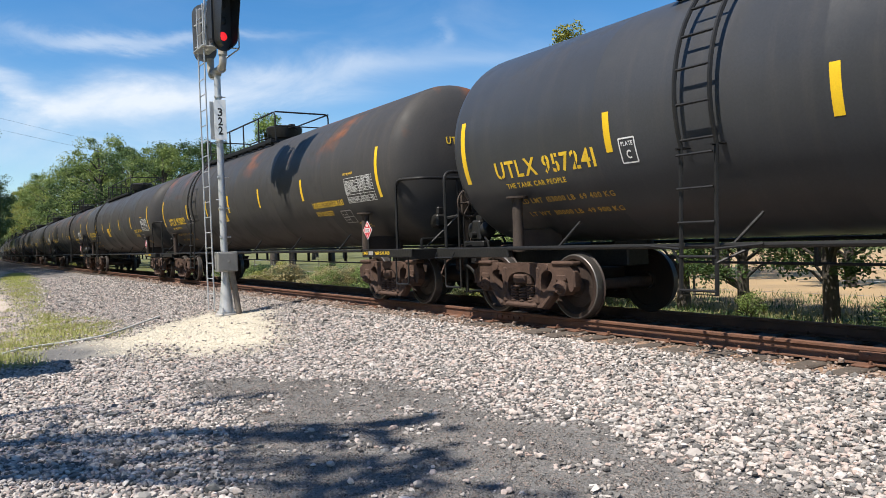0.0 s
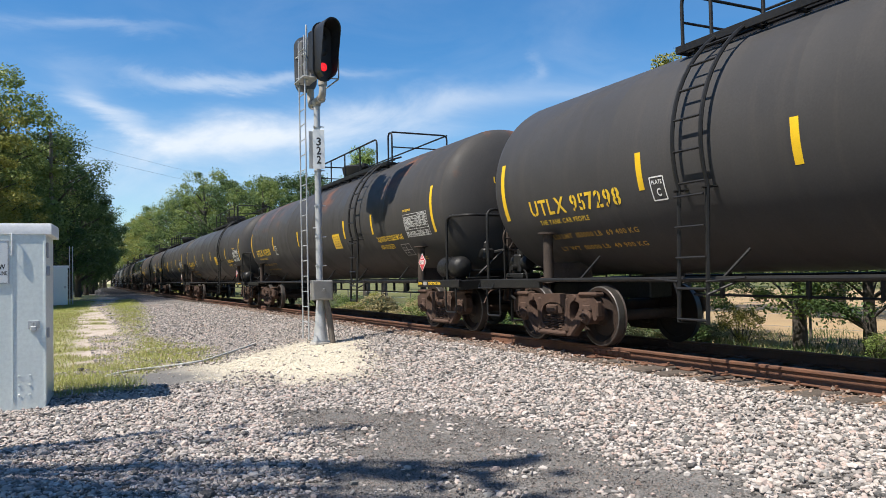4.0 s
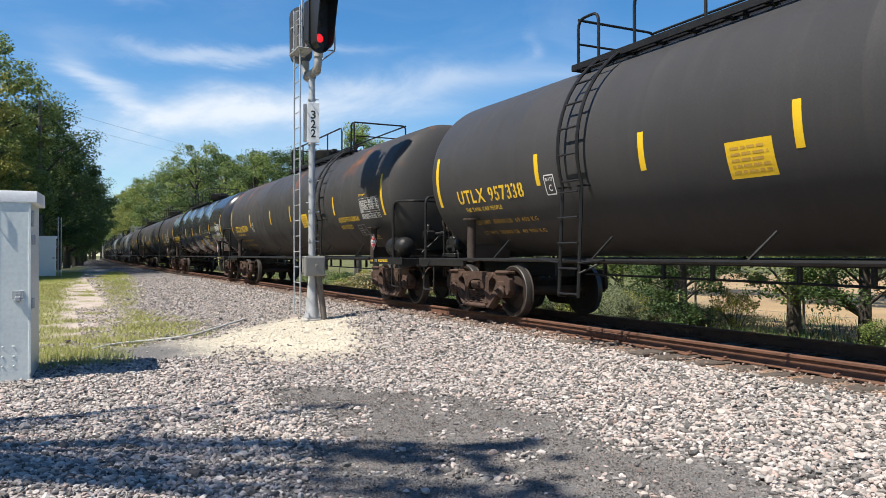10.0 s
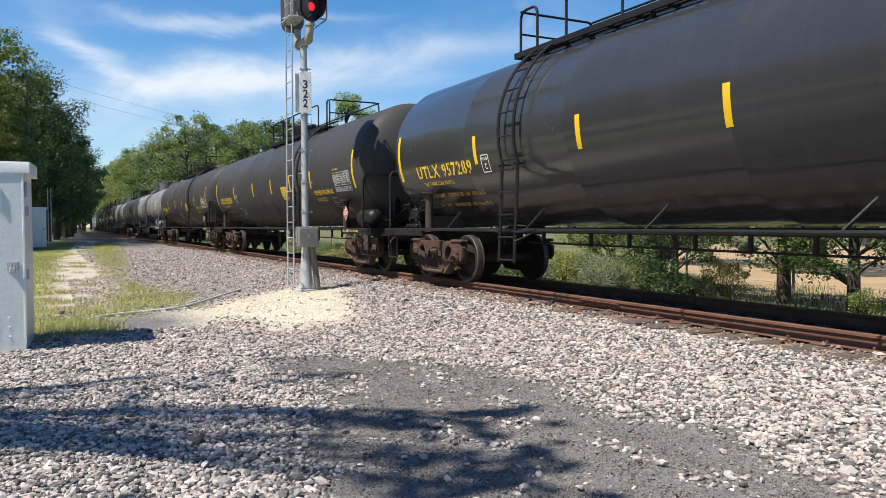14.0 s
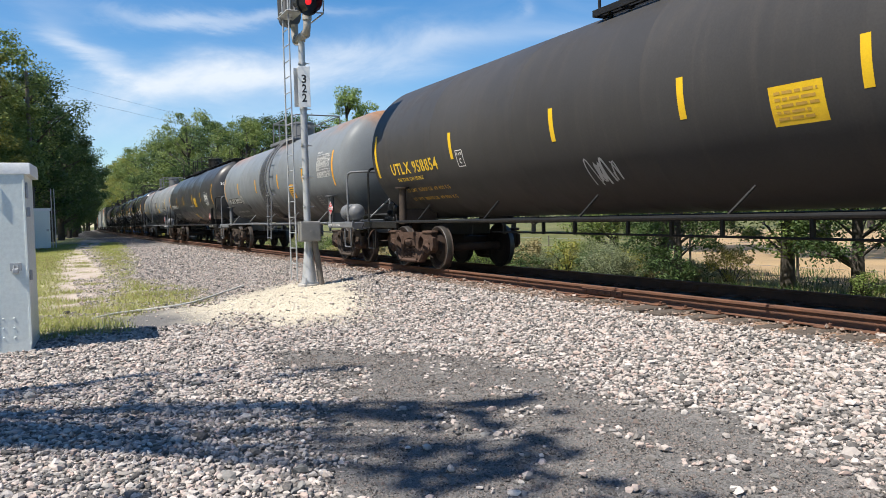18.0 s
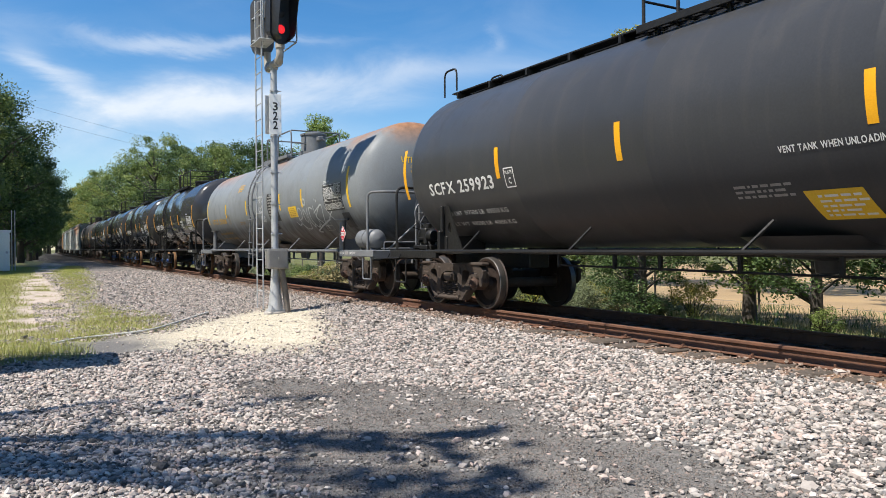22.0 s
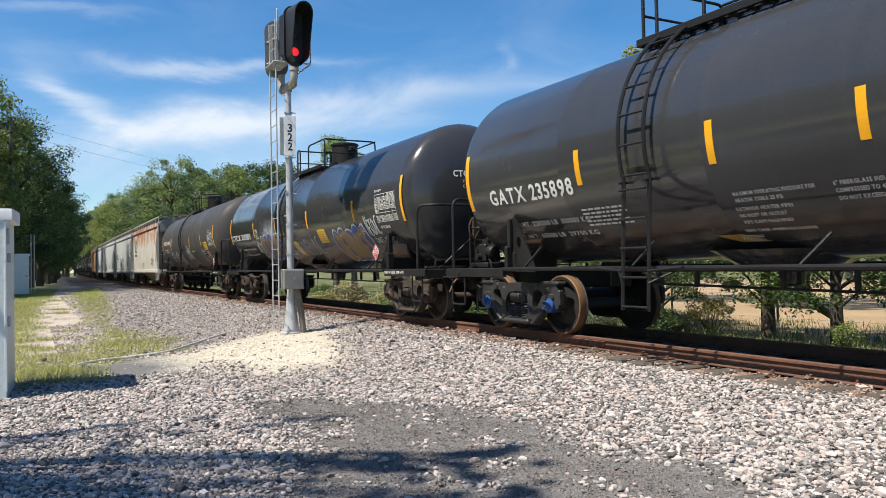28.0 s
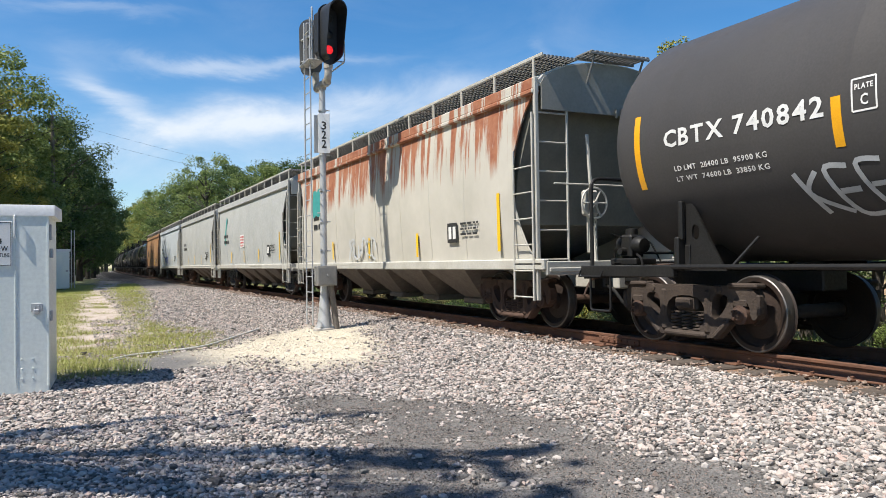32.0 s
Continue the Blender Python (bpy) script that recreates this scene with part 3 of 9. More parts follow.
        for one in mat if isinstance(mat, (list, tuple)) else [mat]:
            me.materials.append(one)
        return me


MESHES = {}


def part(name, key, build, mat, parent=None, at=None, label="", smooth=35):
    """One mesh object under its thing; pieces with the same key share a mesh."""
    k = (key, mat.name)
    if key is None or k not in MESHES:
        s = Shape()
        build(s)
        me = s.mesh(name, mat, smooth)
        if key is not None:
            MESHES[k] = me
    else:
        me = MESHES[k]
    ob = new(name, me)
    ob.parent = parent
    if at is not None:
        ob.matrix_basis = at
    if label:
        ob["label"] = label
    return ob


def thing(name, m, label, category, group="", kind=""):
    """The Empty at a thing's base that carries its parts."""
    ob = new(name)
    ob.empty_display_size = 0.3
    ob.matrix_basis = m
    return tagged(ob, label, category, group, kind)


# ---- lettering: the built-in font, one glyph at a time ----
GLYPHS = {}


def glyph(ch, cut=False):
    """Points, faces and width of one letter; cut: with the bridges of a stencil."""
    if (ch, cut) not in GLYPHS:
        cu = bpy.data.curves.new("glyph", "FONT")
        cu.body, cu.size, cu.resolution_u, cu.offset = ch, 1.0, 2, 0.024
        ob = bpy.data.objects.new("glyph", cu)
        bm = bmesh.new()
        bm.from_mesh(ob.to_mesh())
        ob.to_mesh_clear()
        bpy.data.objects.remove(ob)
        bpy.data.curves.remove(cu)
        xs = [p.co.x for p in bm.verts] or [0.0, 0.25]
        lo, hi = min(xs), max(xs)
        if cut and ch in "U0235689":
            mid = (lo + hi) / 2
            for x in (mid - 0.032, mid + 0.032):
                bmesh.ops.bisect_plane(bm, geom=[*bm.verts, *bm.edges, *bm.faces], plane_co=(x, 0, 0), plane_no=(1, 0, 0))
            bmesh.ops.delete(bm, geom=[f for f in bm.faces if abs(f.calc_center_median().x - mid) < 0.032], context="FACES")
        bm.verts.index_update()
        GLYPHS[(ch, cut)] = ([(p.co.x - lo, p.co.y) for p in bm.verts], [tuple(p.index for p in f.verts) for f in bm.faces], hi - lo)
        bm.free()
    return GLYPHS[(ch, cut)]


def word_letters(text, width, height, cut=False):
    """Flat letters in a width by height block, word by word: points (u, v) and faces."""
    out, x = [([], [])], 0.0
    for ch in text:
        if ch == " ":
            x += 0.32
            out.append(([], []))
            continue
        v, f = out[-1]
        gv, gf, w = glyph(ch, cut)
        n = len(v)
        v += [(x + p[0], p[1] / 0.70) for p in gv]
        f += [tuple(n + i for i in q) for q in gf]
        x += w + 0.10
    k = width / max(x - 0.10, 0.01)
    return [([(a * k, b * height) for a, b in v], f) for v, f in out if f]


def letters(text, width, height):
    return joined(*word_letters(text, width, height))


def bars(rows, width, height, fill=0.55, seed=1):
    """Rows of short plain bars, for writing too small to read."""
    rnd = random.Random(seed)
    v, f = [], []
    step = height / rows
    for r in range(rows):
        x, y = 0.0, height - (r + 1) * step + step * (1 - fill) / 2
        while x < width * (0.75 + 0.25 * rnd.random()):
            w = min(width - x, rnd.uniform(0.5, 2.4) * step)
            n = len(v)
            v += [(x, y), (x + w, y), (x + w, y + step * fill), (x, y + step * fill)]
            f.append((n, n + 1, n + 2, n + 3))
            x += w + step * 0.4
    return v, f


def gridded(cols, rows, w, h, line):
    """The ruled lines of a table."""
    v, f = [], []

    def rect(x0, x1, y0, y1):
        n = len(v)
        v.extend([(x0, y0), (x1, y0), (x1, y1), (x0, y1)])
        f.append((n, n + 1, n + 2, n + 3))

    for c in cols:
        steps = 6
        for k in range(steps):
            rect(c * w - line / 2, c * w + line / 2, h * k / steps, h * (k + 1) / steps)
    for r in range(rows + 1):
        rect(0, w, r * h / rows - line / 2, r * h / rows + line / 2)
    return v, f


def ribbon(points, width):
    """A flat band of a width along (u, v) points."""
    v, f = [], []
    for i, (x, y) in enumerate(points):
        x0, y0 = points[max(i - 1, 0)]
        x1, y1 = points[min(i + 1, len(points) - 1)]
        d = math.hypot(x1 - x0, y1 - y0) or 1
        nx, ny = -(y1 - y0) / d * width / 2, (x1 - x0) / d * width / 2
        v += [(x + nx, y + ny), (x - nx, y - ny)]
        if i:
            f.append((2 * i - 2, 2 * i - 1, 2 * i + 1, 2 * i))
    return v, f


def smoothed(points, per=5):
    """A curve through the points (Catmull-Rom)."""
    out = []
    for i in range(len(points) - 1):
        p0, p1, p2, p3 = points[max(i - 1, 0)], points[i], points[i + 1], points[min(i + 2, len(points) - 1)]
        for k in range(per):
            u = k / per
            out.append(tuple(0.5 * (2 * b + (c - a) * u + (2 * a - 5 * b + 4 * c - d) * u * u + (3 * b - a - 3 * c + d) * u ** 3) for a, b, c, d in zip(p0, p1, p2, p3)))
    return out + [tuple(points[-1])]


def joined(*pieces):
    v, f = [], []
    for pv, pf in pieces:
        n = len(v)
        v += pv
        f += [tuple(n + i for i in q) for q in pf]
    return v, f


def moved(piece, du, dv):
    return [(a + du, b + dv) for a, b in piece[0]], piece[1]


def scrawl(seed, w, h, strokes, width):
    """Looping spray strokes that read as a tag but spell nothing."""
    rnd = random.Random(seed)
    out = []
    for s in range(strokes):
        cx = w * (0.5 + s) / strokes
        pts = []
        a0, ax, ay = rnd.uniform(0, 6.28), w / strokes * rnd.uniform(0.35, 0.7), h * rnd.uniform(0.3, 0.5)
        k1, k2 = rnd.choice((1, 1, 2)), rnd.choice((1, 2, 3))
        span = rnd.uniform(2.6, 5.6)
        for i in range(22):
            u = a0 + span * i / 21
            pts.append((cx + ax * math.cos(k1 * u + 0.4) + 0.15 * ax * math.sin(3 * u), h / 2 + ay * math.sin(k2 * u)))
        out.append(ribbon(pts, width * rnd.uniform(0.7, 1.2)))
    return joined(*out)


def blob_outline(seed, w, h, lumps):
    """A filled, lumpy patch: the cloud behind painted letters."""
    v, f = [], []
    rnd = random.Random(seed)
    n = 120
    a_lump, b_lump = [rnd.uniform(0.5, 1.0) for _ in range(lumps + 1)], [rnd.uniform(0.4, 1.0) for _ in range(lumps + 2)]
    top = [h * (0.84 + 0.16 * abs(math.sin(lumps * 3.14159 * k / n)) ** 0.6 * a_lump[int(lumps * k / n)]) for k in range(n + 1)]
    bot = [h * (0.14 - 0.14 * abs(math.sin(lumps * 3.14159 * k / n + 0.5)) ** 0.6 * b_lump[int(lumps * k / n + 0.16)]) for k in range(n + 1)]
    for k in range(n + 1):
        e = min(1.0, math.sqrt(9.0 * min(k, n - k) / n) * 0.75 + 0.35)
        mid = h * 0.45
        lo, hi = mid + (bot[k] - mid) * e, mid + (top[k] - mid) * e
        for j in range(7):
            v.append((w * k / n, lo + (hi - lo) * j / 6))
        if k:
            a = (k - 1) * 7
            f += [(a + j, a + 7 + j, a + 8 + j, a + j + 1) for j in range(6)]
    return v, f


def on_cylinder(flat, y0, z0, R, zc, lift=0.004, side=-1):
    """Wraps a flat piece onto a tank's flank; it starts at y0 and z0 and runs towards the car's -y end."""
    phi0 = math.asin(max(-1, min(1, (z0 - zc) / R)))
    r = R + lift
    s = Shape()
    s.add([(side * r * math.cos(phi0 + b / R), y0 + side * a, zc + r * math.sin(phi0 + b / R)) for a, b in flat[0]], flat[1])
    return s


def on_head(flat, x0, z0, R, zc, y_flat, depth, lift=0.008):
    """Lays a flat piece on the dished head at the car's -y end."""
    s = Shape()
    pts = []
    for a, b in flat[0]:
        x, z = x0 + a, z0 + b
        q = max(0.0, 1 - (x * x + (z - zc) ** 2) / (R * R))
        pts.append((x, -y_flat - depth * math.sqrt(q) - lift, z))
    s.add(pts, flat[1])
    return s


def decal(name, shape, mat, parent, label=""):
    me = bpy.data.meshes.new(name)
    me.from_pydata(shape.v, [], shape.f)
    me.materials.append(mat)
    ob = new(name, me)
    ob.parent = parent
    if label:
        ob["label"] = label
    if name in FINE_PRINT:
        ob["kind"] = "stuff"
    return ob


FINE_PRINT = ("stencil", "table_line", "qualification_table", "notice_print", "small_stencil", "data_panel_print", "load_limit", "light_weight", "head_line", "stencil_line", "slogan", "sign_line", "data_frame")

# ---- the plan ----
TRACK_X, RAIL_Z, BEND = 8.28, 0.45, 8e-5
GAUGE = 1.435


def track_x(y):
    return TRACK_X + (BEND * y * y if y > 0 else 0.0)


def train_run(t):
    """Metres that the train has rolled since the start."""
    return 9.533 * t + 0.00795 * t * t - 0.000122 * t ** 3


def lerp(v, a, b):
    return np.clip((v - a) / (b - a), 0, 1)


def ground_z(x, y):
    """Height of the ground without small relief."""
    x, y = np.asarray(x, float), np.asarray(y, float)
    d = np.abs(x - TRACK_X - np.where(y > 0, BEND * y * y, 0))
    base = np.where(x < TRACK_X, 0.30 * lerp(y, 18, 60) + 0.0 * x, -0.35 * lerp(x, 9.5, 12.5) - 0.5 * lerp(x, 14, 40))
    crown = 0.245
    near = crown + (base - crown) * lerp(d, 1.55, 4.1) ** 0.9
    z = np.where(d < 4.1, near, base)
    heap = np.exp(-(((x - 4.1) / 1.5) ** 2 + ((y - 13.4) / 2.6) ** 2)) * 0.12
    return z + heap


def soft_noise(x, y, scale, seed=0.0):
    return np.array([noise.noise((a * scale, b * scale, seed)) for a, b in zip(x.ravel(), y.ravel())]).reshape(x.shape)


def near_poly(x, y, pts, soft):
    """1 inside a convex-ish outline, falling to 0 over soft metres outside."""
    inside = np.zeros(x.shape, bool)
    dist = np.full(x.shape, 1e9)
    for (x0, y0), (x1, y1) in zip(pts, pts[1:] + pts[:1]):
        cross = (y0 > y) != (y1 > y)
        with np.errstate(divide="ignore", invalid="ignore"):
            xi = x0 + (y - y0) * (x1 - x0) / (y1 - y0 if y1 != y0 else 1e-9)
        inside ^= cross & (x < xi)
        l2 = (x1 - x0) ** 2 + (y1 - y0) ** 2
        u = np.clip(((x - x0) * (x1 - x0) + (y - y0) * (y1 - y0)) / l2, 0, 1)
        dist = np.minimum(dist, np.hypot(x - x0 - u * (x1 - x0), y - y0 - u * (y1 - y0)))
    signed = np.where(inside, dist, -dist)
    return np.clip(0.5 + signed / soft, 0, 1)


FINES = [(2.2, 8.9), (3.4, 8.6), (3.9, 7.5), (4.4, 6.6), (4.3, 5.5), (4.5, 4.4), (4.4, 3.2), (4.3, 1.0), (1.5, 1.0), (1.5, 4.3), (1.7, 5.4), (2.2, 6.3), (2.4, 7.6)]
PALE = [(2.1, 13.8), (3.0, 15.2), (4.0, 16.6), (5.1, 17.6), (5.7, 17.0), (5.9, 15.3), (5.2, 12.8), (4.8, 11.5), (4.1, 10.7), (3.1, 10.9), (2.7, 11.3), (2.6, 12.4)]
GRASSY = [(-3.0, 11.6), (0.0, 12.0), (0.5, 13.6), (1.7, 14.4), (2.5, 14.9), (3.0, 16.6), (2.5, 19.5), (1.9, 23.8), (3.0, 34.7), (3.8, 48.0), (4.2, 62.0), (2.0, 95.0), (-3.0, 95.0)]
BARE = [(0.1, 16.0), (1.0, 16.8), (1.9, 21.7), (2.1, 30.6), (2.2, 46.7), (3.5, 60.0), (4.5, 80.0), (2.5, 80.0), (0.9, 47.0), (0.2, 31.6), (0.1, 22.4)]


def zones(x, y):
    wob = 0.35 * soft_noise(x, y, 1.1, 3.0) + 0.15 * soft_noise(x, y, 4.0, 7.0)
    d = np.abs(x - TRACK_X - np.where(y > 0, BEND * y * y, 0))
    fines = near_poly(x + wob, y + wob, FINES, 0.7) * np.clip(0.95 + 0.9 * soft_noise(x, y, 2.3, 5.0), 0, 1)
    corner = near_poly(x + wob * 0.3, y + wob * 0.3, [(0.4, 12.9), (1.1, 14.1), (2.4, 14.3), (2.8, 13.4), (2.4, 11.8), (1.6, 12.0)], 0.6)
    pale = near_poly(x + wob, y + wob, PALE, 1.3) * np.clip(1.15 + 0.5 * soft_noise(x, y, 3.0, 15.0), 0, 1)
    left = near_poly(x + wob * 1.2, y + wob * 2.0, GRASSY, 0.9)
    dirt = near_poly(x + wob * 1.1, y + 3.0 * wob, BARE, 0.9) * np.clip(0.9 + 1.1 * soft_noise(x, y, 1.4, 41.0), 0, 1) * left
    bare = np.clip(0.75 + 1.5 * soft_noise(x, y, 0.9, 11.0) + 0.8 * soft_noise(x, y, 3.5, 12.0), 0, 1)
    turf = left * (1 - np.clip(dirt * 1.2, 0, 1)) * (0.6 + 0.4 * bare)
    right = (x > TRACK_X) * lerp(d, 3.6, 5.2)
    turf = np.maximum(turf, right)
    west = (x < -1.5) * lerp(-x, 1.8, 3.0) * lerp(y, 9, 12)
    turf = np.maximum(turf, np.where(x < TRACK_X, west, 0))
    turf = np.maximum(turf, np.maximum(lerp(-x, 9, 14), lerp(-y, 9, 15) * (d > 4)))
    clay = lerp(x, 16.5, 19) * lerp(1.08 * x - y, 0, 4) * lerp(y + 60, 0, 8) * lerp(75 - x, 0, 8)
    # blackened bed: oil between the rails, painted shade under train and far trees
    return {"fines": np.clip(fines + corner, 0, 1), "pale": pale, "dirt": np.clip(dirt, 0, 1), "turf": turf * (1 - clay), "clay": clay * right, "meadow": right * (1 - clay) * (0.85 + 0.15 * bare), "oily_shaded": lerp(0.86 + 0.12 * wob - d, 0.0, 0.12) + 0.75 * (x > TRACK_X) * lerp(2.0 + wob - d, 0, 0.5) * (d > 0.8) + 0.75 * lerp(y, 72, 90) * (x < TRACK_X) * lerp(5.4 + wob - d, 0, 0.8), "rusty": 0.75 * np.exp(-((d - 1.05 + 0.2 * wob) / 0.28) ** 2) * (d > 0.74)}


def axis_steps(fine_lo, fine_hi, step, lo, hi, grow=1.12):
    mid = list(np.arange(fine_lo, fine_hi + 1e-6, step))
    up, s = [], step
    while (up[-1] if up else fine_hi) < hi:
        s *= grow
        up.append((up[-1] if up else fine_hi) + s)
    down, s = [], step
    while (down[-1] if down else fine_lo) > lo:
        s *= grow
        down.append((down[-1] if down else fine_lo) - s)
    return np.array(down[::-1] + mid + up)


def build_ground():
    xs = axis_steps(-3.0, 9.0, 0.11, -1500, 1500)
    ys = axis_steps(0.5, 46.0, 0.15, -1500, 1500)
    X, Y = np.meshgrid(xs, ys)
    Z = ground_z(X, Y)
    near = (np.hypot(X, Y - 8) < 40)
    Z = Z + near * (0.025 * soft_noise(X, Y, 1.3, 1.0) + 0.008 * soft_noise(X, Y, 6.0, 2.0))
    nx, ny = len(xs), len(ys)
    idx = np.arange(nx * ny).reshape(ny, nx)
    quads = np.stack([idx[:-1, :-1], idx[:-1, 1:], idx[1:, 1:], idx[1:, :-1]], -1).reshape(-1, 4)
    me = bpy.data.meshes.new("ground")
    me.from_pydata(np.stack([X, Y, Z], -1).reshape(-1, 3).tolist(), [], quads.tolist())
    me.shade_smooth()
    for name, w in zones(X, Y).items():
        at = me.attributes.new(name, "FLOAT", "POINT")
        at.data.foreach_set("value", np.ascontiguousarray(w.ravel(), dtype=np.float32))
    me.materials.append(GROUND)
    return tagged(new("ground", me), "crushed-stone and turf ground beside the railway line", "ground", kind="structure")


build_ground()


def chips(name, P, lift, rng, round_body, mat, label):
    """Many small stones in one mesh: twelve-cornered lumps near by, chipped blocks farther off."""
    if round_body:
        g = 0.85065, 0.52573
        body = np.array([(-g[1], g[0], 0), (g[1], g[0], 0), (-g[1], -g[0], 0), (g[1], -g[0], 0), (0, -g[1], g[0]), (0, g[1], g[0]), (0, -g[1], -g[0]), (0, g[1], -g[0]), (g[0], 0, -g[1]), (g[0], 0, g[1]), (-g[0], 0, -g[1]), (-g[0], 0, g[1])])
        face = np.array([(0, 11, 5), (0, 5, 1), (0, 1, 7), (0, 7, 10), (0, 10, 11), (1, 5, 9), (5, 11, 4), (11, 10, 2), (10, 7, 6), (7, 1, 8), (3, 9, 4), (3, 4, 2), (3, 2, 6), (3, 6, 8), (3, 8, 9), (4, 9, 5), (2, 4, 11), (6, 2, 10), (8, 6, 7), (9, 8, 1)])
    elif round_body is None:
        body = np.array([(0.9, 0.0, -0.4), (-0.5, 0.8, -0.4), (-0.5, -0.8, -0.4), (0.0, 0.0, 0.75)])
        face = np.array([(0, 2, 1), (0, 1, 3), (1, 2, 3), (2, 0, 3)])
    else:
        body = np.array([(x, y, z) for x in (-1, 1) for y in (-1, 1) for z in (-1, 1)]) * 0.66
        face = np.array([(0, 1, 3, 2), (4, 6, 7, 5), (0, 4, 5, 1), (2, 3, 7, 6), (0, 2, 6, 4), (1, 5, 7, 3)])
    n, c, k = len(P), len(body), face.shape[1]
    gz = ground_z(P[:, 0], P[:, 1]) + 0.025 * soft_noise(P[:, 0], P[:, 1], 1.3, 1.0)
    sc = P[:, 2:3] * rng.uniform((0.95, 0.65, 0.5), (1.7, 1.15, 0.95), (n, 3))
    V = body[None] * rng.uniform(0.66, 1.20, (n, c, 1)) * sc[:, None]
    a, b = rng.uniform(0, 6.283, n), rng.normal(0, 0.6, n)
    ca, sa, cb, sb = np.cos(a)[:, None], np.sin(a)[:, None], np.cos(b)[:, None], np.sin(b)[:, None]
    x, y, w = V[..., 0], V[..., 1], V[..., 2]
    y, w = cb * y - sb * w, sb * y + cb * w
    x, y = ca * x - sa * y, sa * x + ca * y
    V = np.stack([x + P[:, 0:1], y + P[:, 1:2], w + (gz + P[:, 2] * rng.uniform(lift[0], lift[1], n))[:, None]], -1).reshape(-1, 3)
    F = (face[None] + c * np.arange(n)[:, None, None]).reshape(-1, k)
    me = bpy.data.meshes.new(name)
    me.vertices.add(len(V))
    me.vertices.foreach_set("co", V.astype(np.float32).ravel())
    me.loops.add(F.size)
    me.loops.foreach_set("vertex_index", F.astype(np.int32).ravel())
    me.polygons.add(len(F))
    me.polygons.foreach_set("loop_start", np.arange(0, F.size, k, dtype=np.int32))
    me.update(calc_edges=True)
    me.shade_flat()
    me.materials.append(mat)
    tagged(new(name, me), label, "gravel", kind="stuff")


def scatter(rng, regions):
    spots = []
    for x0, x1, y0, y1, per, size in regions:
        n = int((x1 - x0) * (y1 - y0) * per)
        spots.append(np.stack([rng.uniform(x0, x1, n), rng.uniform(y0, y1, n), size * rng.lognormal(0, 0.32, n)], 1))
    return np.concatenate(spots)


def build_stones():
    """Loose ballast, thinner on the dark fines, the pale heap and the turf."""
    rng = np.random.default_rng(4)
    near = ((1.2, 6.6, 0.6, 2.4, 1150, 0.0166), (-1.2, 7.2, 2.4, 5.0, 1280, 0.0166), (-1.6, 7.2, 5.0, 9.0, 1350, 0.0154), (-1.6, 7.2, 9.0, 12.0, 1050, 0.0158))
    middle = ((-1.6, 7.2, 12.0, 15.0, 850, 0.0172), (7.2, 11.5, 2.0, 26.0, 90, 0.026), (-6.0, 7.0, -5.0, 0.7, 120, 0.023), (-6.0, 1.3, 0.7, 2.5, 200, 0.022), (-6.0, -1.4, 2.5, 9.0, 160, 0.023), (1.0, 7.2, -12.0, -5.0, 60, 0.028))
    far = ((0.6, 7.3, 15.0, 24.0, 760, 0.0215), (1.5, 7.4, 24.0, 48.0, 270, 0.028))
    for name, regions, lump in (("ballast_stones", near, True), ("farther_ballast_stones", middle, False), ("distant_ballast_stones", far, None)):
        P = scatter(rng, regions)
        z = zones(P[:, 0], P[:, 1])
        keep = (1 - 0.985 * np.clip(1.25 * z["fines"], 0, 1)) * (1 - 0.985 * np.clip(1.25 * z["pale"], 0, 1)) * (1 - 0.98 * np.clip(z["oily_shaded"], 0, 1)) * (1 - 0.5 * z["rusty"]) * (1 - 0.93 * np.clip(z["turf"] + 0.72 * z["dirt"], 0, 1))
        keep = keep * np.where((P[:, 0] > 6.9) & (P[:, 1] < 9.5), 0.22, 1.0)
        P = P[rng.random(len(P)) < keep]
        chips(name, P, (0.0, 0.8), rng, lump, STONE, "loose pinkish-grey crushed ballast stones on the ground")
    P = scatter(rng, ((6.9, 7.50, 1.0, 9.5, 190, 0.0135), (6.9, 7.50, 9.5, 16.0, 700, 0.015), (6.95, 7.5, 16.0, 40.0, 240, 0.019)))
    chips("rail_side_stones", P, (0.2, 2.2), rng, False, RUSTY_STONE, "rust-stained ballast stones heaped against the rail")
    P = scatter(rng, ((1.4, 4.6, 0.6, 9.0, 3600, 0.0090), (1.4, 4.6, 0.6, 9.0, 90, 0.013)))
    P = P[rng.random(len(P)) < zones(P[:, 0], P[:, 1])["fines"]]
    chips("fine_gravel", P, (0.0, 0.4), rng, None, FINE_STONE, "fine dark grey gravel in a packed patch")
    P = scatter(rng, ((2.0, 6.0, 10.4, 17.8, 1500, 0.0105),))
    P = P[rng.random(len(P)) < zones(P[:, 0], P[:, 1])["pale"]]
    chips("pale_gravel", P, (0.0, 0.4), rng, None, PALE_STONE, "pale cream limestone chips round the signal")


build_stones()


# ---- track ----
def rail_profile(top):
    h = 0.17
    return [(-0.07, top - h), (0.07, top - h), (0.07, top - h + 0.012), (0.012, top - h + 0.03), (0.009, top - 0.045), (0.036, top - 0.034), (0.036, top - 0.006), (0.028, top), (-0.028, top), (-0.036, top - 0.006), (-0.036, top - 0.034), (-0.009, top - 0.045), (-0.012, top - h + 0.03), (-0.07, top - h + 0.012)]


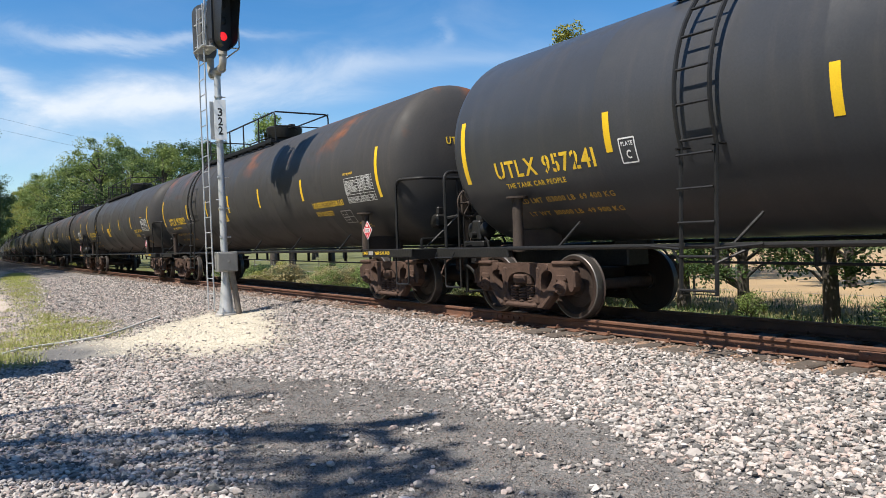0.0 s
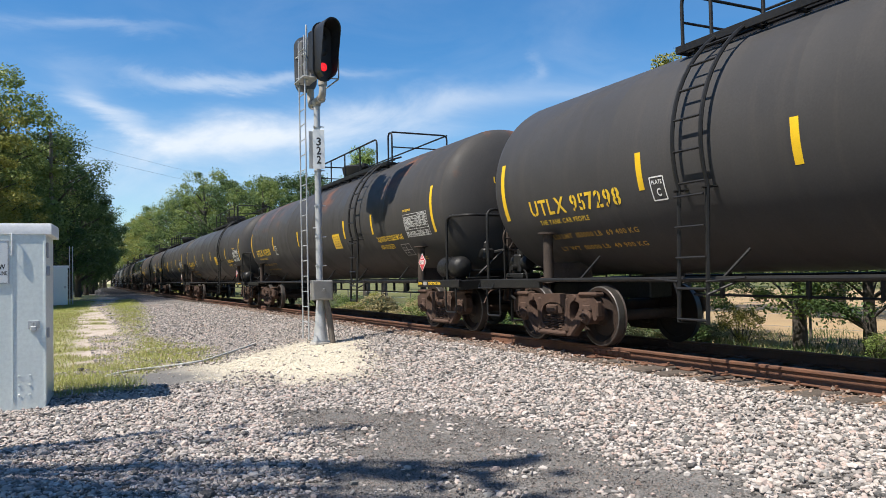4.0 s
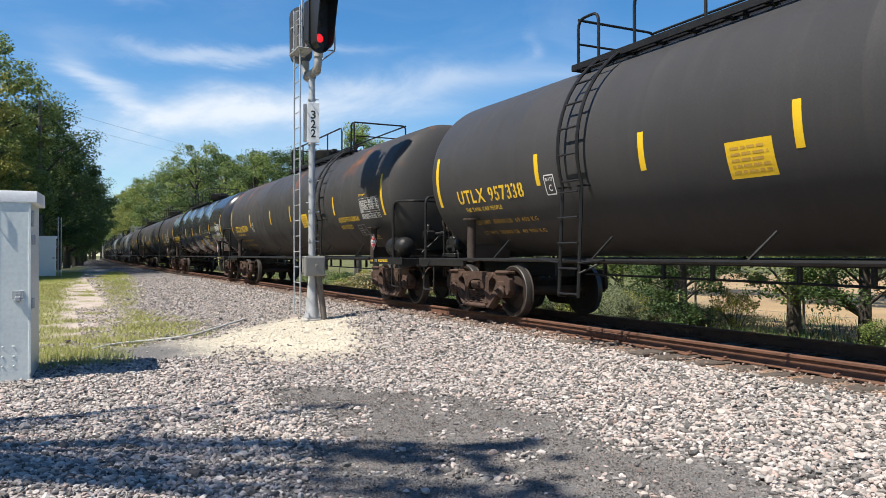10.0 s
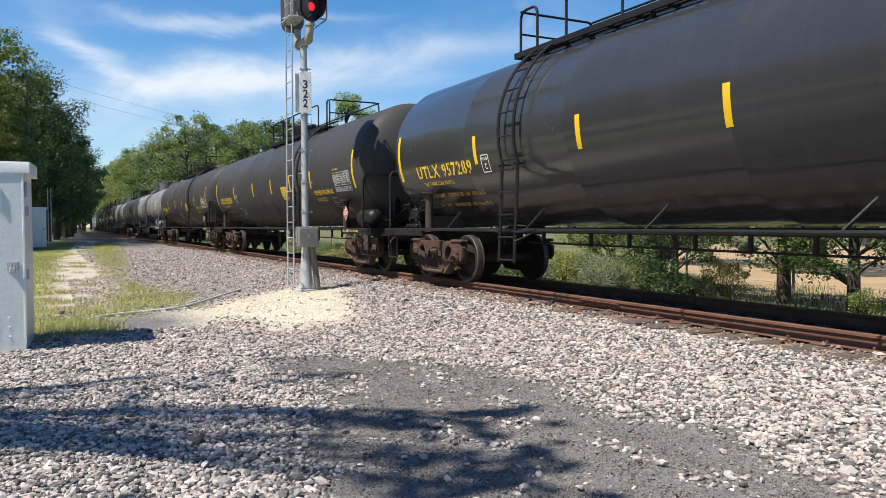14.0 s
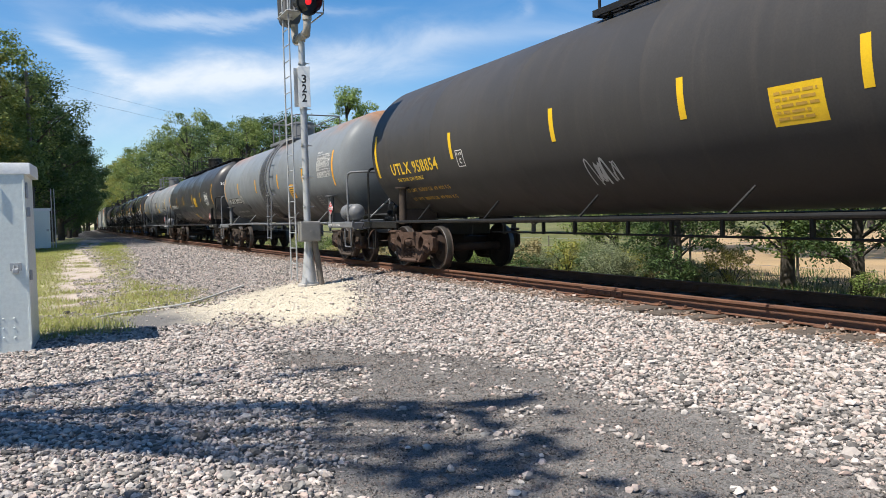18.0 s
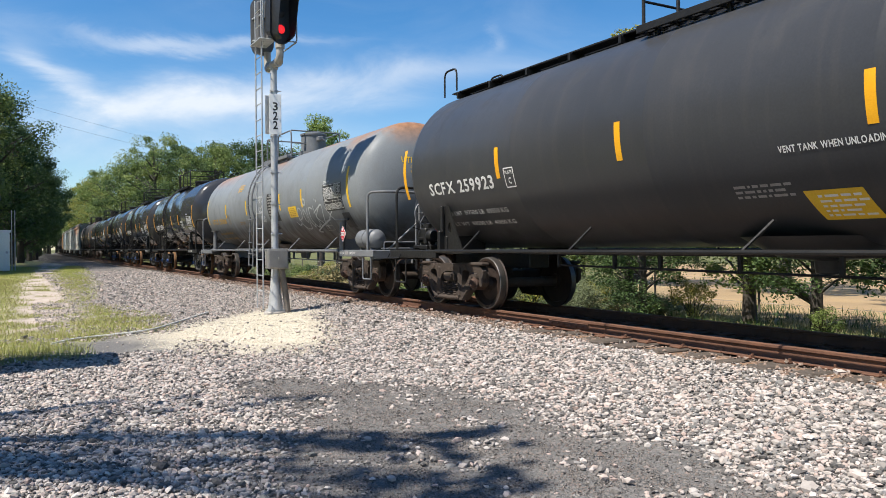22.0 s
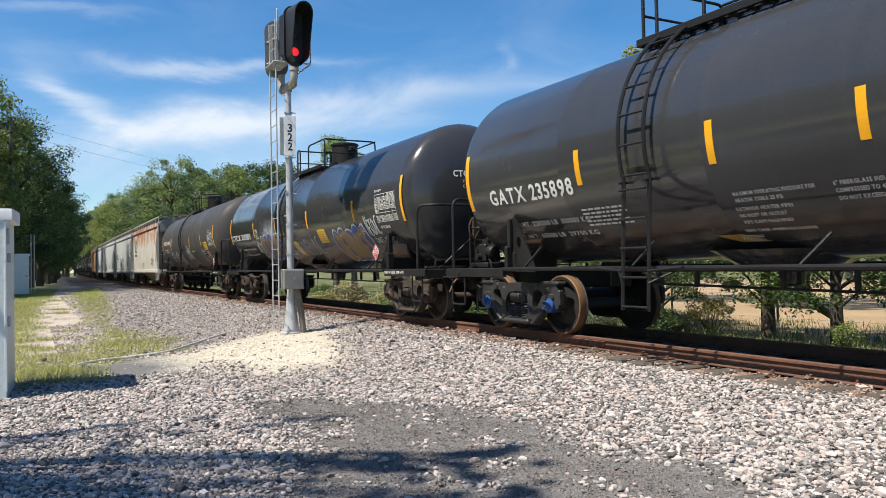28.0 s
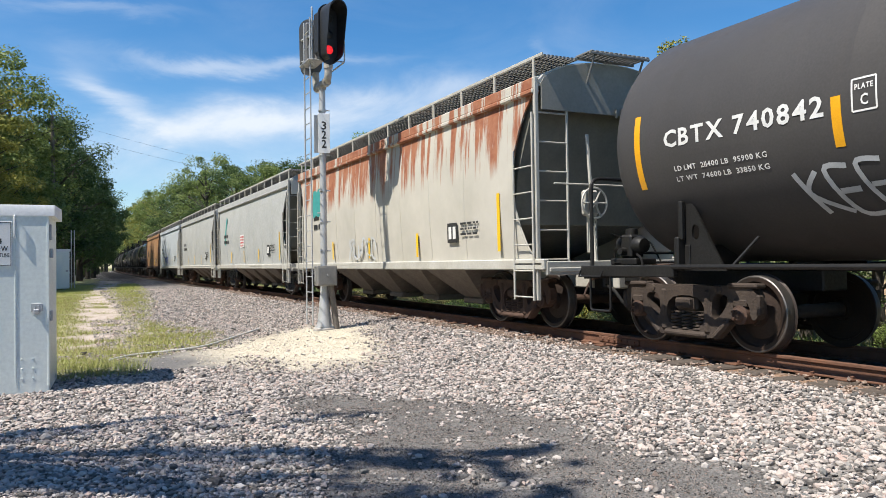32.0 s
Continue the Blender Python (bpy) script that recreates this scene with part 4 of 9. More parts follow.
def build_track():
    track = thing("railway_track", Matrix(), "single railway track with rusty rails on timber ties", "railway track", kind="structure")
    ys = list(range(-80, 20, 10)) + list(range(20, 460, 20))
    for side in (-1, 1):
        prof = rail_profile(RAIL_Z)
        s = Shape()
        n = len(prof)
        v = [(track_x(y) + side * (GAUGE / 2 + 0.036) + u, y, w) for y in ys for u, w in prof]
        f = [(i * n + k, i * n + (k + 1) % n, (i + 1) * n + (k + 1) % n, (i + 1) * n + k) for i in range(len(ys) - 1) for k in range(n)]
        s.add(v, f)
        me = s.mesh("rail", [RAIL_RUST, RAIL_TOP], 0)
        for p in me.polygons:
            p.material_index = 1 if p.normal.z > 0.9 and p.center.z > RAIL_Z - 0.01 else 0
        ob = new("rail", me)
        ob.parent = track
        ob["label"] = "rusty steel rail with a worn bright head"
        for jy in (9.0, 20.9, 32.8, 2.9):
            for sx in (-1, 1):
                part("joint_bar", "joint_bar", lambda q: q.box(-0.012, 0.012, -0.46, 0.46, -0.045, 0.045, 0.008), RAIL_RUST, track,
                     pose(track_x(jy) + side * (GAUGE / 2 + 0.036) + sx * 0.026, jy, RAIL_Z - 0.087), "bolted rail joint bar")
            for k in range(6):
                part("joint_bolt", "joint_bolt", lambda q: q.lathe([(-0.06, 0.018), (-0.05, 0.022), (0.05, 0.022), (0.06, 0.018)], "x", n=8), RAIL_RUST, track,
                     pose(track_x(jy) + side * (GAUGE / 2 + 0.036), jy - 0.36 + 0.144 * k, RAIL_Z - 0.087))
    rnd = random.Random(8)
    y = -12.0
    far = Shape()
    k = 0
    while y < 300:
        tilt = rnd.gauss(0, 1.2)
        m = pose(track_x(y) + rnd.gauss(0, 0.05), y, RAIL_Z - 0.174 + rnd.gauss(0, 0.007), 0, 0, tilt)
        if y < 45:
            key = "tie%d" % (k % 5)
            hw = 0.105 + 0.01 * (k % 5)
            part("tie", key, lambda q: q.box(-1.33, 1.33, -hw, hw, -0.17, 0.0, 0.018), TIE_WOOD, track, m)
            for sx in (-1, 1):
                part("tie_plate", "tie_plate", lambda q: q.box(-0.17, 0.17, -0.09, 0.09, 0.0, 0.022, 0.006), RAIL_RUST, track, m @ pose(sx * (GAUGE / 2 + 0.036), 0, 0.001))
                if y < 25:
                    for dy in (-0.06, 0.06):
                        part("spike", "spike", lambda q: q.box(-0.02, 0.02, -0.014, 0.014, 0.0, 0.035, 0.006), RAIL_RUST, track, m @ pose(sx * (GAUGE / 2 + 0.036) - sx * 0.085 * (1 if dy > 0 else -1), dy, 0.02))
        else:
            far.box(-1.3, 1.3, -0.11, 0.11, -0.17, 0.0, 0, m)
        y += 0.50 + rnd.gauss(0, 0.02)
        k += 1
    me = far.mesh("distant_ties", TIE_WOOD, 0)
    ob = tagged(new("distant_ties", me), kind="stuff")
    ob.parent = track


build_track()


# ---- rolling stock: car space has its origin on the rail heads, +y towards the far end, -x towards the lot ----
HALF_BASE = 0.89
WHEEL_R = 0.457
WHEELSETS = []


def rounded(loop, times_cut=2):
    """Cuts the corners of an outline."""
    for _ in range(times_cut):
        loop = [p for (x0, y0), (x1, y1) in zip(loop, loop[1:] + loop[:1]) for p in ((0.75 * x0 + 0.25 * x1, 0.75 * y0 + 0.25 * y1), (0.25 * x0 + 0.75 * x1, 0.25 * y0 + 0.75 * y1))]
    return loop


HALF_SIDE = [(0.42, 0.13), (0.54, 0.20), (0.66, 0.33), (0.77, 0.42), (0.79, 0.50), (0.78, 0.60), (0.84, 0.63), (0.95, 0.63), (1.02, 0.58), (1.04, 0.42), (1.11, 0.40), (1.16, 0.50), (1.15, 0.67), (1.06, 0.78), (0.91, 0.825), (0.72, 0.80), (0.48, 0.79), (0.20, 0.80)]
SIDE_OUTLINE = HALF_SIDE + [(-y, z) for y, z in reversed(HALF_SIDE)]
SIDE_WINDOW = [(0.47, 0.69), (0.68, 0.69), (0.72, 0.61), (0.62, 0.47), (0.50, 0.36), (0.44, 0.42)]
SIDE_HOLES = [[(-0.33, 0.23), (-0.33, 0.66), (0.33, 0.66), (0.33, 0.23)], [(-y, z) for y, z in reversed(SIDE_WINDOW)], SIDE_WINDOW]


def side_frame_shape(q):
    """A cast side frame: a rounded plate with its windows, thickened chords and pedestal jaws."""
    raw = Shape().prism([rounded(SIDE_OUTLINE, 1), *[rounded(h, 2) for h in SIDE_HOLES]], "x", -0.075, 0.06)
    me = bpy.data.meshes.new("casting")
    me.from_pydata(raw.v, [], raw.f)
    bm = bmesh.new()
    bm.from_mesh(me)
    bpy.data.meshes.remove(me)
    bmesh.ops.recalc_face_normals(bm, faces=bm.faces)
    rim = [e for e in bm.edges if len(e.link_faces) == 2 and e.calc_face_angle(0) > 1.2]
    bmesh.ops.bevel(bm, geom=rim, offset=0.022, segments=2, affect="EDGES", clamp_overlap=True)
    bm.verts.ensure_lookup_table()
    bm.verts.index_update()
    q.add([tuple(v.co) for v in bm.verts], [tuple(v.index for v in f.verts) for f in bm.faces])
    bm.free()
    q.box(-0.125, 0.08, -0.36, 0.36, 0.135, 0.215, 0.03)
    for s in (-1, 1):
        q.box(-0.10, 0.07, -0.17, 0.17, -0.045, 0.045, 0.03, Matrix.Translation((0, s * 0.585, 0.265)) @ Matrix.Rotation(radians(s * 43), 4, "X"))
        q.box(-0.105, 0.075, -0.22, 0.22, -0.03, 0.03, 0.02, Matrix.Translation((0, s * 0.93, 0.80)))
        q.box(-0.10, 0.07, s * 0.375 - 0.05, s * 0.375 + 0.05, 0.20, 0.74, 0.025)
        q.lathe([(-0.095, 0.0), (-0.09, 0.04), (-0.06, 0.055)], "x", (0, s * 0.585, 0.745), 12)
        q.box(-0.10, 0.0, s * 1.155 - 0.028, s * 1.155 + 0.028, 0.46, 0.70, 0.02)


def spring_shape(q):
    for dy in (-0.19, 0.0, 0.19):
        pts = []
        for k in range(61):
            a = k / 60 * 6.28319 * 5.5
            pts.append((0.068 * math.cos(a), dy + 0.068 * math.sin(a), 0.215 + 0.235 * k / 60))
        q.tube(pts, 0.017, 6)
        q.lathe([(0.22, 0.035), (0.44, 0.035)], "z", (0, dy, 0), 8)


def wheel_shape(q):
    """One wheel, its outer face towards -x."""
    q.lathe([(-0.095, 0.0), (-0.095, 0.10), (-0.085, 0.125), (-0.02, 0.15), (0.012, 0.30), (-0.03, 0.375), (-0.067, 0.39), (-0.07, 0.448), (-0.062, 0.457),
             (0.045, 0.464), (0.055, 0.478), (0.062, 0.488), (0.072, 0.480), (0.07, 0.395), (0.05, 0.385), (0.055, 0.30), (0.04, 0.14), (0.09, 0.12), (0.09, 0.0)], "x", n=44)


def cap_shape(q):
    q.lathe([(-0.15, 0.0), (-0.15, 0.055), (-0.135, 0.075), (-0.10, 0.085), (-0.09, 0.115), (0.10, 0.115), (0.10, 0.0)], "x", n=20)
    for k in range(3):
        a = 2.094 * k + 0.5
        q.lathe([(-0.178, 0.019), (-0.145, 0.022)], "x", (0, 0.045 * math.cos(a), 0.045 * math.sin(a)), 6)


def truck_parts(car, yc, steel, cap_mat, wheel_mat, tread=TREAD_STEEL):
    """A two-axle truck: side frames, springs, bolster, brake beams, and two wheelsets that turn."""
    bol = part("truck", "bolster", lambda q: (q.box(-1.06, 1.06, -0.19, 0.19, 0.46, 0.66, 0.03), q.lathe([(0.60, 0.30), (0.76, 0.30)], "z", n=20), q.box(-1.13, -0.98, -0.13, 0.13, 0.50, 0.63, 0.02), q.box(0.98, 1.13, -0.13, 0.13, 0.50, 0.63, 0.02)), steel, car, pose(0, yc, 0), "cast steel freight truck")
    for s in (-1, 1):
        turn = Matrix.Identity(4) if s < 0 else Matrix.Rotation(radians(180), 4, "Z")
        part("side_frame", "side_frame", side_frame_shape, steel, bol, Matrix.Translation((s * 1.0, 0, 0)) @ turn)
        part("spring_nest", "springs", spring_shape, steel, bol, pose(s * 1.02, 0, 0))
        for e in (-1, 1):
            part("bearing_adapter", "adapter", lambda q: q.box(-0.09, 0.09, -0.10, 0.10, 0.55, 0.64, 0.015), steel, bol, pose(s * 1.0, e * HALF_BASE, 0))
    for e in (-1, 1):
        part("brake_beam", "brake_beam", lambda q: (q.box(-0.75, 0.75, -0.03, 0.03, 0.36, 0.43, 0.01), q.box(-0.80, -0.66, 0.02, 0.09, 0.27, 0.52, 0.02), q.box(0.66, 0.80, 0.02, 0.09, 0.27, 0.52, 0.02), q.tube([(-0.7, 0, 0.40), (0, -0.16, 0.40), (0.7, 0, 0.40)], 0.025, 6)), steel, bol, pose(0, e * (HALF_BASE - 0.52), 0, 0, 0, 0 if e > 0 else 180))
        axle = part("wheelset", "axle", lambda q: q.lathe([(-1.02, 0.075), (-0.80, 0.085), (-0.74, 0.10), (-0.3, 0.085), (0.3, 0.085), (0.74, 0.10), (0.80, 0.085), (1.02, 0.075)], "x", n=16), steel, car, pose(0, yc + e * HALF_BASE, WHEEL_R))
        for s in (-1, 1):
            turn = Matrix.Identity(4) if s < 0 else Matrix.Rotation(radians(180), 4, "Z")
            part("wheel", "wheel", wheel_shape, wheel_mat, axle, Matrix.Translation((s * 0.762, 0, 0)) @ turn)
            part("bearing_cap", "bearing_cap", cap_shape, cap_mat, axle, Matrix.Translation((s * 1.0, 0, 0)) @ turn)
            part("tread", "tread", lambda q: q.lathe([(-0.0705, 0.436), (-0.0715, 0.447), (-0.063, 0.4585), (0.045, 0.4655), (0.05, 0.463)], "x", n=44, caps=False), tread, axle, Matrix.Translation((s * 0.762, 0, 0)) @ turn)
        WHEELSETS.append((car, axle, yc + e * HALF_BASE))
    return bol


def coupler_parts(car, half, steel):
    for e in (-1, 1):
        turn = pose(0, 0, 0, 0, 0, 0 if e > 0 else 180)
        part("coupler", ("coupler", half), lambda q: (q.box(-0.09, 0.09, half - 1.0, half - 0.22, 0.74, 0.94, 0.02), q.box(-0.13, 0.10, half - 0.25, half + 0.06, 0.68, 1.0, 0.04), q.box(0.03, 0.15, half - 0.06, half + 0.12, 0.70, 0.98, 0.03), q.box(-0.30, 0.30, half - 0.85, half - 0.52, 0.60, 1.06, 0.03), q.box(-0.36, 0.36, half - 0.62, half - 0.50, 0.66, 0.99, 0.03)), steel, car, turn)
        part("air_hose", ("air_hose", half), lambda q: q.tube([(0.30, half - 0.55, 0.72), (0.32, half - 0.30, 0.66), (0.26, half - 0.10, 0.40), (0.12, half + 0.02, 0.33)], 0.028, 8, 0.15), FRAME_BLACK, car, turn)
        part("uncoupling_lever", ("cut_lever", half), lambda q: q.tube([(-0.05, half - 0.2, 1.0), (-0.3, half - 0.32, 0.95), (-1.25, half - 0.32, 0.85), (-1.38, half - 0.34, 0.62)], 0.014, 6, 0.1), steel, car, turn)


def ladder_parts(car, y, R, zc, z_low, mat, rails_to=84):
    """A ladder bent round the flank from the running pipe to the crown."""
    w, off = 0.225, 0.14

    def at(phi):
        return (-(R + off) * math.cos(radians(phi)), zc + (R + off) * math.sin(radians(phi)))

    pts = [at(a) for a in range(-18, rails_to, 6)]
    side = [(pts[0][0], pts[0][1] - 0.05)] + pts
    run = [(x, -w, z) for x, z in reversed(side)] + [(-(R + off) + 0.02, -w, z_low), (-(R + off) + 0.02, w, z_low)] + [(x, w, z) for x, z in side]
    lad = part("ladder", ("ladder", R, zc, z_low, rails_to), lambda q: q.tube(run, 0.026, 6), mat, car, pose(0, y, 0), "steel rung ladder")
    for s in (-1, 1):
        part("standoff", ("standoff", R, zc, s), lambda q: q.tube([(-(R + off), s * w, zc - 0.55), (-(R * 0.9), s * w, zc - 0.52)], 0.015, 6), mat, lad)
        part("brace", ("ladder_brace", R, s), lambda q: q.tube([(-(R + off) + 0.02, s * w, 1.0), (-(R + off) + 0.05, s * 0.75, 1.04)], 0.016, 6), mat, lad)
        part("brace", ("ladder_strut", R, s), lambda q: q.tube([(-(R + off) + 0.02, s * w, 0.85), (-(R + off) + 0.25, s * 0.55, 1.03)], 0.016, 6), mat, lad)
    spots = []
    z = z_low + 0.04
    while z < zc - 0.5:
        spots.append((-(R + off) + 0.01, z))
        z += 0.36
    phi = -16.0
    while phi < rails_to - 4:
        spots.append(at(phi))
        phi += 13.0
    for x, z in spots:
        part("rung", "rung", lambda q: q.tube([(0, -0.23, 0), (0, 0.23, 0)], 0.016, 6), mat, lad, pose(x, 0, z))
    return lad


def platform_parts(car, y0, y1, top, ladder_y, mat, dome_y, style):
    """Crown platform with grating, posts and sloping handrails, and the manway housing."""
    z = top - 0.14
    deck = part("platform", ("deck", y0, y1, top, style), lambda q: ([q.box(-0.86 + 0.12 * k, -0.80 + 0.12 * k, y0, y1, z, z + 0.035, 0.006) for k in range(4)] + [q.box(-0.90, -0.38, y, y + 0.04, z - 0.03, z + 0.02, 0.005) for y in np.linspace(y0, y1 - 0.04, 12)]
                + [q.box(0.38, 0.86, y0, y1, z, z + 0.035, 0.008), q.box(-0.92, -0.88, y0, y1, z - 0.03, z + 0.07, 0.006)] + [q.box(s * 0.8 - 0.03, s * 0.8 + 0.03, y, y + 0.06, z - 0.35, z, 0.006) for s in (-1, 1) for y in (y0 + 0.2, (y0 + y1) / 2, y1 - 0.3)]), mat, car, label="grated crown platform")
    h = z + 0.80
    low = z + 0.42
    g0, g1 = ladder_y - 0.40, ladder_y + 0.40
    runs = []
    if style == "long":
        runs = [((y0, g0), True), ((g1, y1), True)]
    else:
        runs = [((y0, g0), True), ((g1, y1), True)]
    for (a, b), _ in runs:
        if b - a < 0.25:
            continue
        part("handrail", ("hand", a, b, top), lambda q: q.tube([(-0.78, a, z), (-0.78, a, h), (-0.78, b, h), (-0.78, b, z)], 0.024, 8, 0.16), mat, deck)
        k = int((b - a) / 1.6)
        for j in range(1, k + 1):
            y = a + (b - a) * j / (k + 1)
            part("rail_post", ("rail_post", top), lambda q: q.tube([(-0.78, 0, z), (-0.78, 0, h)], 0.022, 8), mat, deck, pose(0, y, 0))
    for s_y, e in ((y0, -1), (y1, 1)):
        part("end_rail", ("end_rail", s_y, top, e), lambda q: (q.tube([(-0.78, s_y, h), (0.78, s_y, h), (0.78, s_y, z)], 0.022, 8, 0.12), q.tube([(-0.78, s_y, low), (0.78, s_y, low)], 0.018, 6)), mat, deck)
    part("far_rail", ("far_rail", y0, y1, top), lambda q: q.tube([(0.78, y0, h), (0.78, y1, h)], 0.022, 8), mat, deck)
    dome = part("manway", ("manway", top, style), lambda q: q.lathe([(top - 0.12, 0.0), (top - 0.12, 0.40), (top + 0.10, 0.40), (top + 0.12, 0.46), (top + 0.36, 0.52), (top + 0.42, 0.52), (top + 0.46, 0.47), (top + 0.49, 0.0)] if style == "long" else [(top - 0.12, 0.0), (top - 0.12, 0.42), (top + 0.14, 0.42), (top + 0.15, 0.45), (top + 0.20, 0.45), (top + 0.24, 0.36), (top + 0.25, 0.0)] if style == "flat" else [(top - 0.12, 0.0), (top - 0.12, 0.46), (top + 0.05, 0.46), (top + 0.06, 0.38), (top + 0.54, 0.38), (top + 0.55, 0.41), (top + 0.60, 0.41), (top + 0.62, 0.37), (top + 0.63, 0.0)], "z", n=28), mat, car, pose(0, dome_y, 0), "round manway housing")
    if style == "flat":
        return
    part("lid_hinge", ("lid_hinge", top), lambda q: (q.box(-0.08, 0.08, -0.66, -0.44, top + 0.34, top + 0.47, 0.02), q.tube([(0.0, -0.66, top + 0.40), (0.12, -0.68, top + 0.33)], 0.03, 8)), mat, dome)
    part("lid_latch", ("lid_latch", top), lambda q: q.box(-0.07, 0.07, 0.46, 0.60, top + 0.30, top + 0.45, 0.02), mat, dome)


def placard(car, x, y, z, face, number):
    """A diamond hazard placard on its stalk; face is the turn of its front about z."""
    h = 0.185
    m = pose(x, y, z, 0, 0, face)
    board = part("placard", "placard", lambda q: (q.prism([[(0, -h - 0.02), (h + 0.02, 0), (0, h + 0.02), (-h - 0.02, 0)]], "y", 0.0, 0.012), q.box(-0.022, 0.022, 0.0, 0.03, -0.52, -h + 0.05, 0.005)), FRAME_BLACK, car, m, "diamond hazard placard")
    part("placard_border", "placard_border", lambda q: q.prism([[(0, -h), (h, 0), (0, h), (-h, 0)]], "y", -0.004, 0.0), PLACARD_WHITE, board)
    part("placard_face", "placard_face", lambda q: q.prism([[(0, -h * 0.9), (h * 0.9, 0), (0, h * 0.9), (-h * 0.9, 0)]], "y", -0.007, -0.004), RED_PLACARD, board)
    part("number_panel", "number_panel", lambda q: q.box(-0.105, 0.105, -0.010, -0.007, -0.042, 0.042), PLACARD_WHITE, board)

    def digits(q):
        v, f = letters(number, 0.17, 0.058)
        q.add([(a - 0.085, -0.0115, b - 0.029) for a, b in v], f)

    part("placard_number", ("placard_number", number), digits, STENCIL_BLACK, board, smooth=0)
    part("flame_mark", "flame_mark", lambda q: q.add([(-0.03, -0.009, 0.07), (0.03, -0.009, 0.07), (0.022, -0.009, 0.10), (0.0, -0.009, 0.145), (-0.022, -0.009, 0.10)], [(0, 1, 2, 3, 4)]), PLACARD_WHITE, board, smooth=0)
    part("class_mark", "class_mark", lambda q: q.add([(-0.012, -0.009, -0.12), (0.012, -0.009, -0.12), (0.012, -0.009, -0.085), (-0.012, -0.009, -0.085)], [(0, 1, 2, 3)]), PLACARD_WHITE, board, smooth=0)


def brake_wheel(car, x, y, z, mat):
    """Hand brake: a spoked wheel before its gear case on a post, with chain."""
    post = part("hand_brake", "hand_brake", lambda q: (q.box(-0.05, 0.05, 0.02, 0.10, -0.80, 0.22, 0.01), q.box(-0.14, 0.14, 0.0, 0.13, -0.20, 0.22, 0.035), q.lathe([(-0.06, 0.035), (0.02, 0.045)], "y", n=10)), mat, car, pose(x, y, z), "hand brake gear case")

    def rim(q):
        pts = [(0.245 * math.cos(6.28319 * k / 32), -0.06, 0.245 * math.sin(6.28319 * k / 32)) for k in range(33)]
        q.tube(pts, 0.020, 6, caps=False)

    part("brake_wheel_rim", "brake_wheel_rim", rim, mat, post)
    part("brake_wheel_hub", "brake_wheel_hub", lambda q: q.lathe([(-0.10, 0.0), (-0.10, 0.035), (-0.05, 0.055), (-0.05, 0.0)], "y", n=12), mat, post)
    for k in range(6):
        part("spoke", "brake_wheel_spoke", lambda q: q.tube([(0.04, -0.075, 0), (0.24, -0.06, 0)], 0.016, 6), mat, post, pose(0, 0, 0, 0, 60 * k, 0))

    def chain(q):
        for k in range(9):
            c = -0.24 - 0.062 * k
            ring = [(0.06 + (0.018 * math.cos(6.28319 * j / 10) if k % 2 else 0), -0.01 + (0.0 if k % 2 else 0.018 * math.cos(6.28319 * j / 10)), c + 0.036 * math.sin(6.28319 * j / 10)) for j in range(11)]
            q.tube(ring, 0.007, 5, caps=False)

    part("brake_chain", "brake_chain", chain, mat, post)


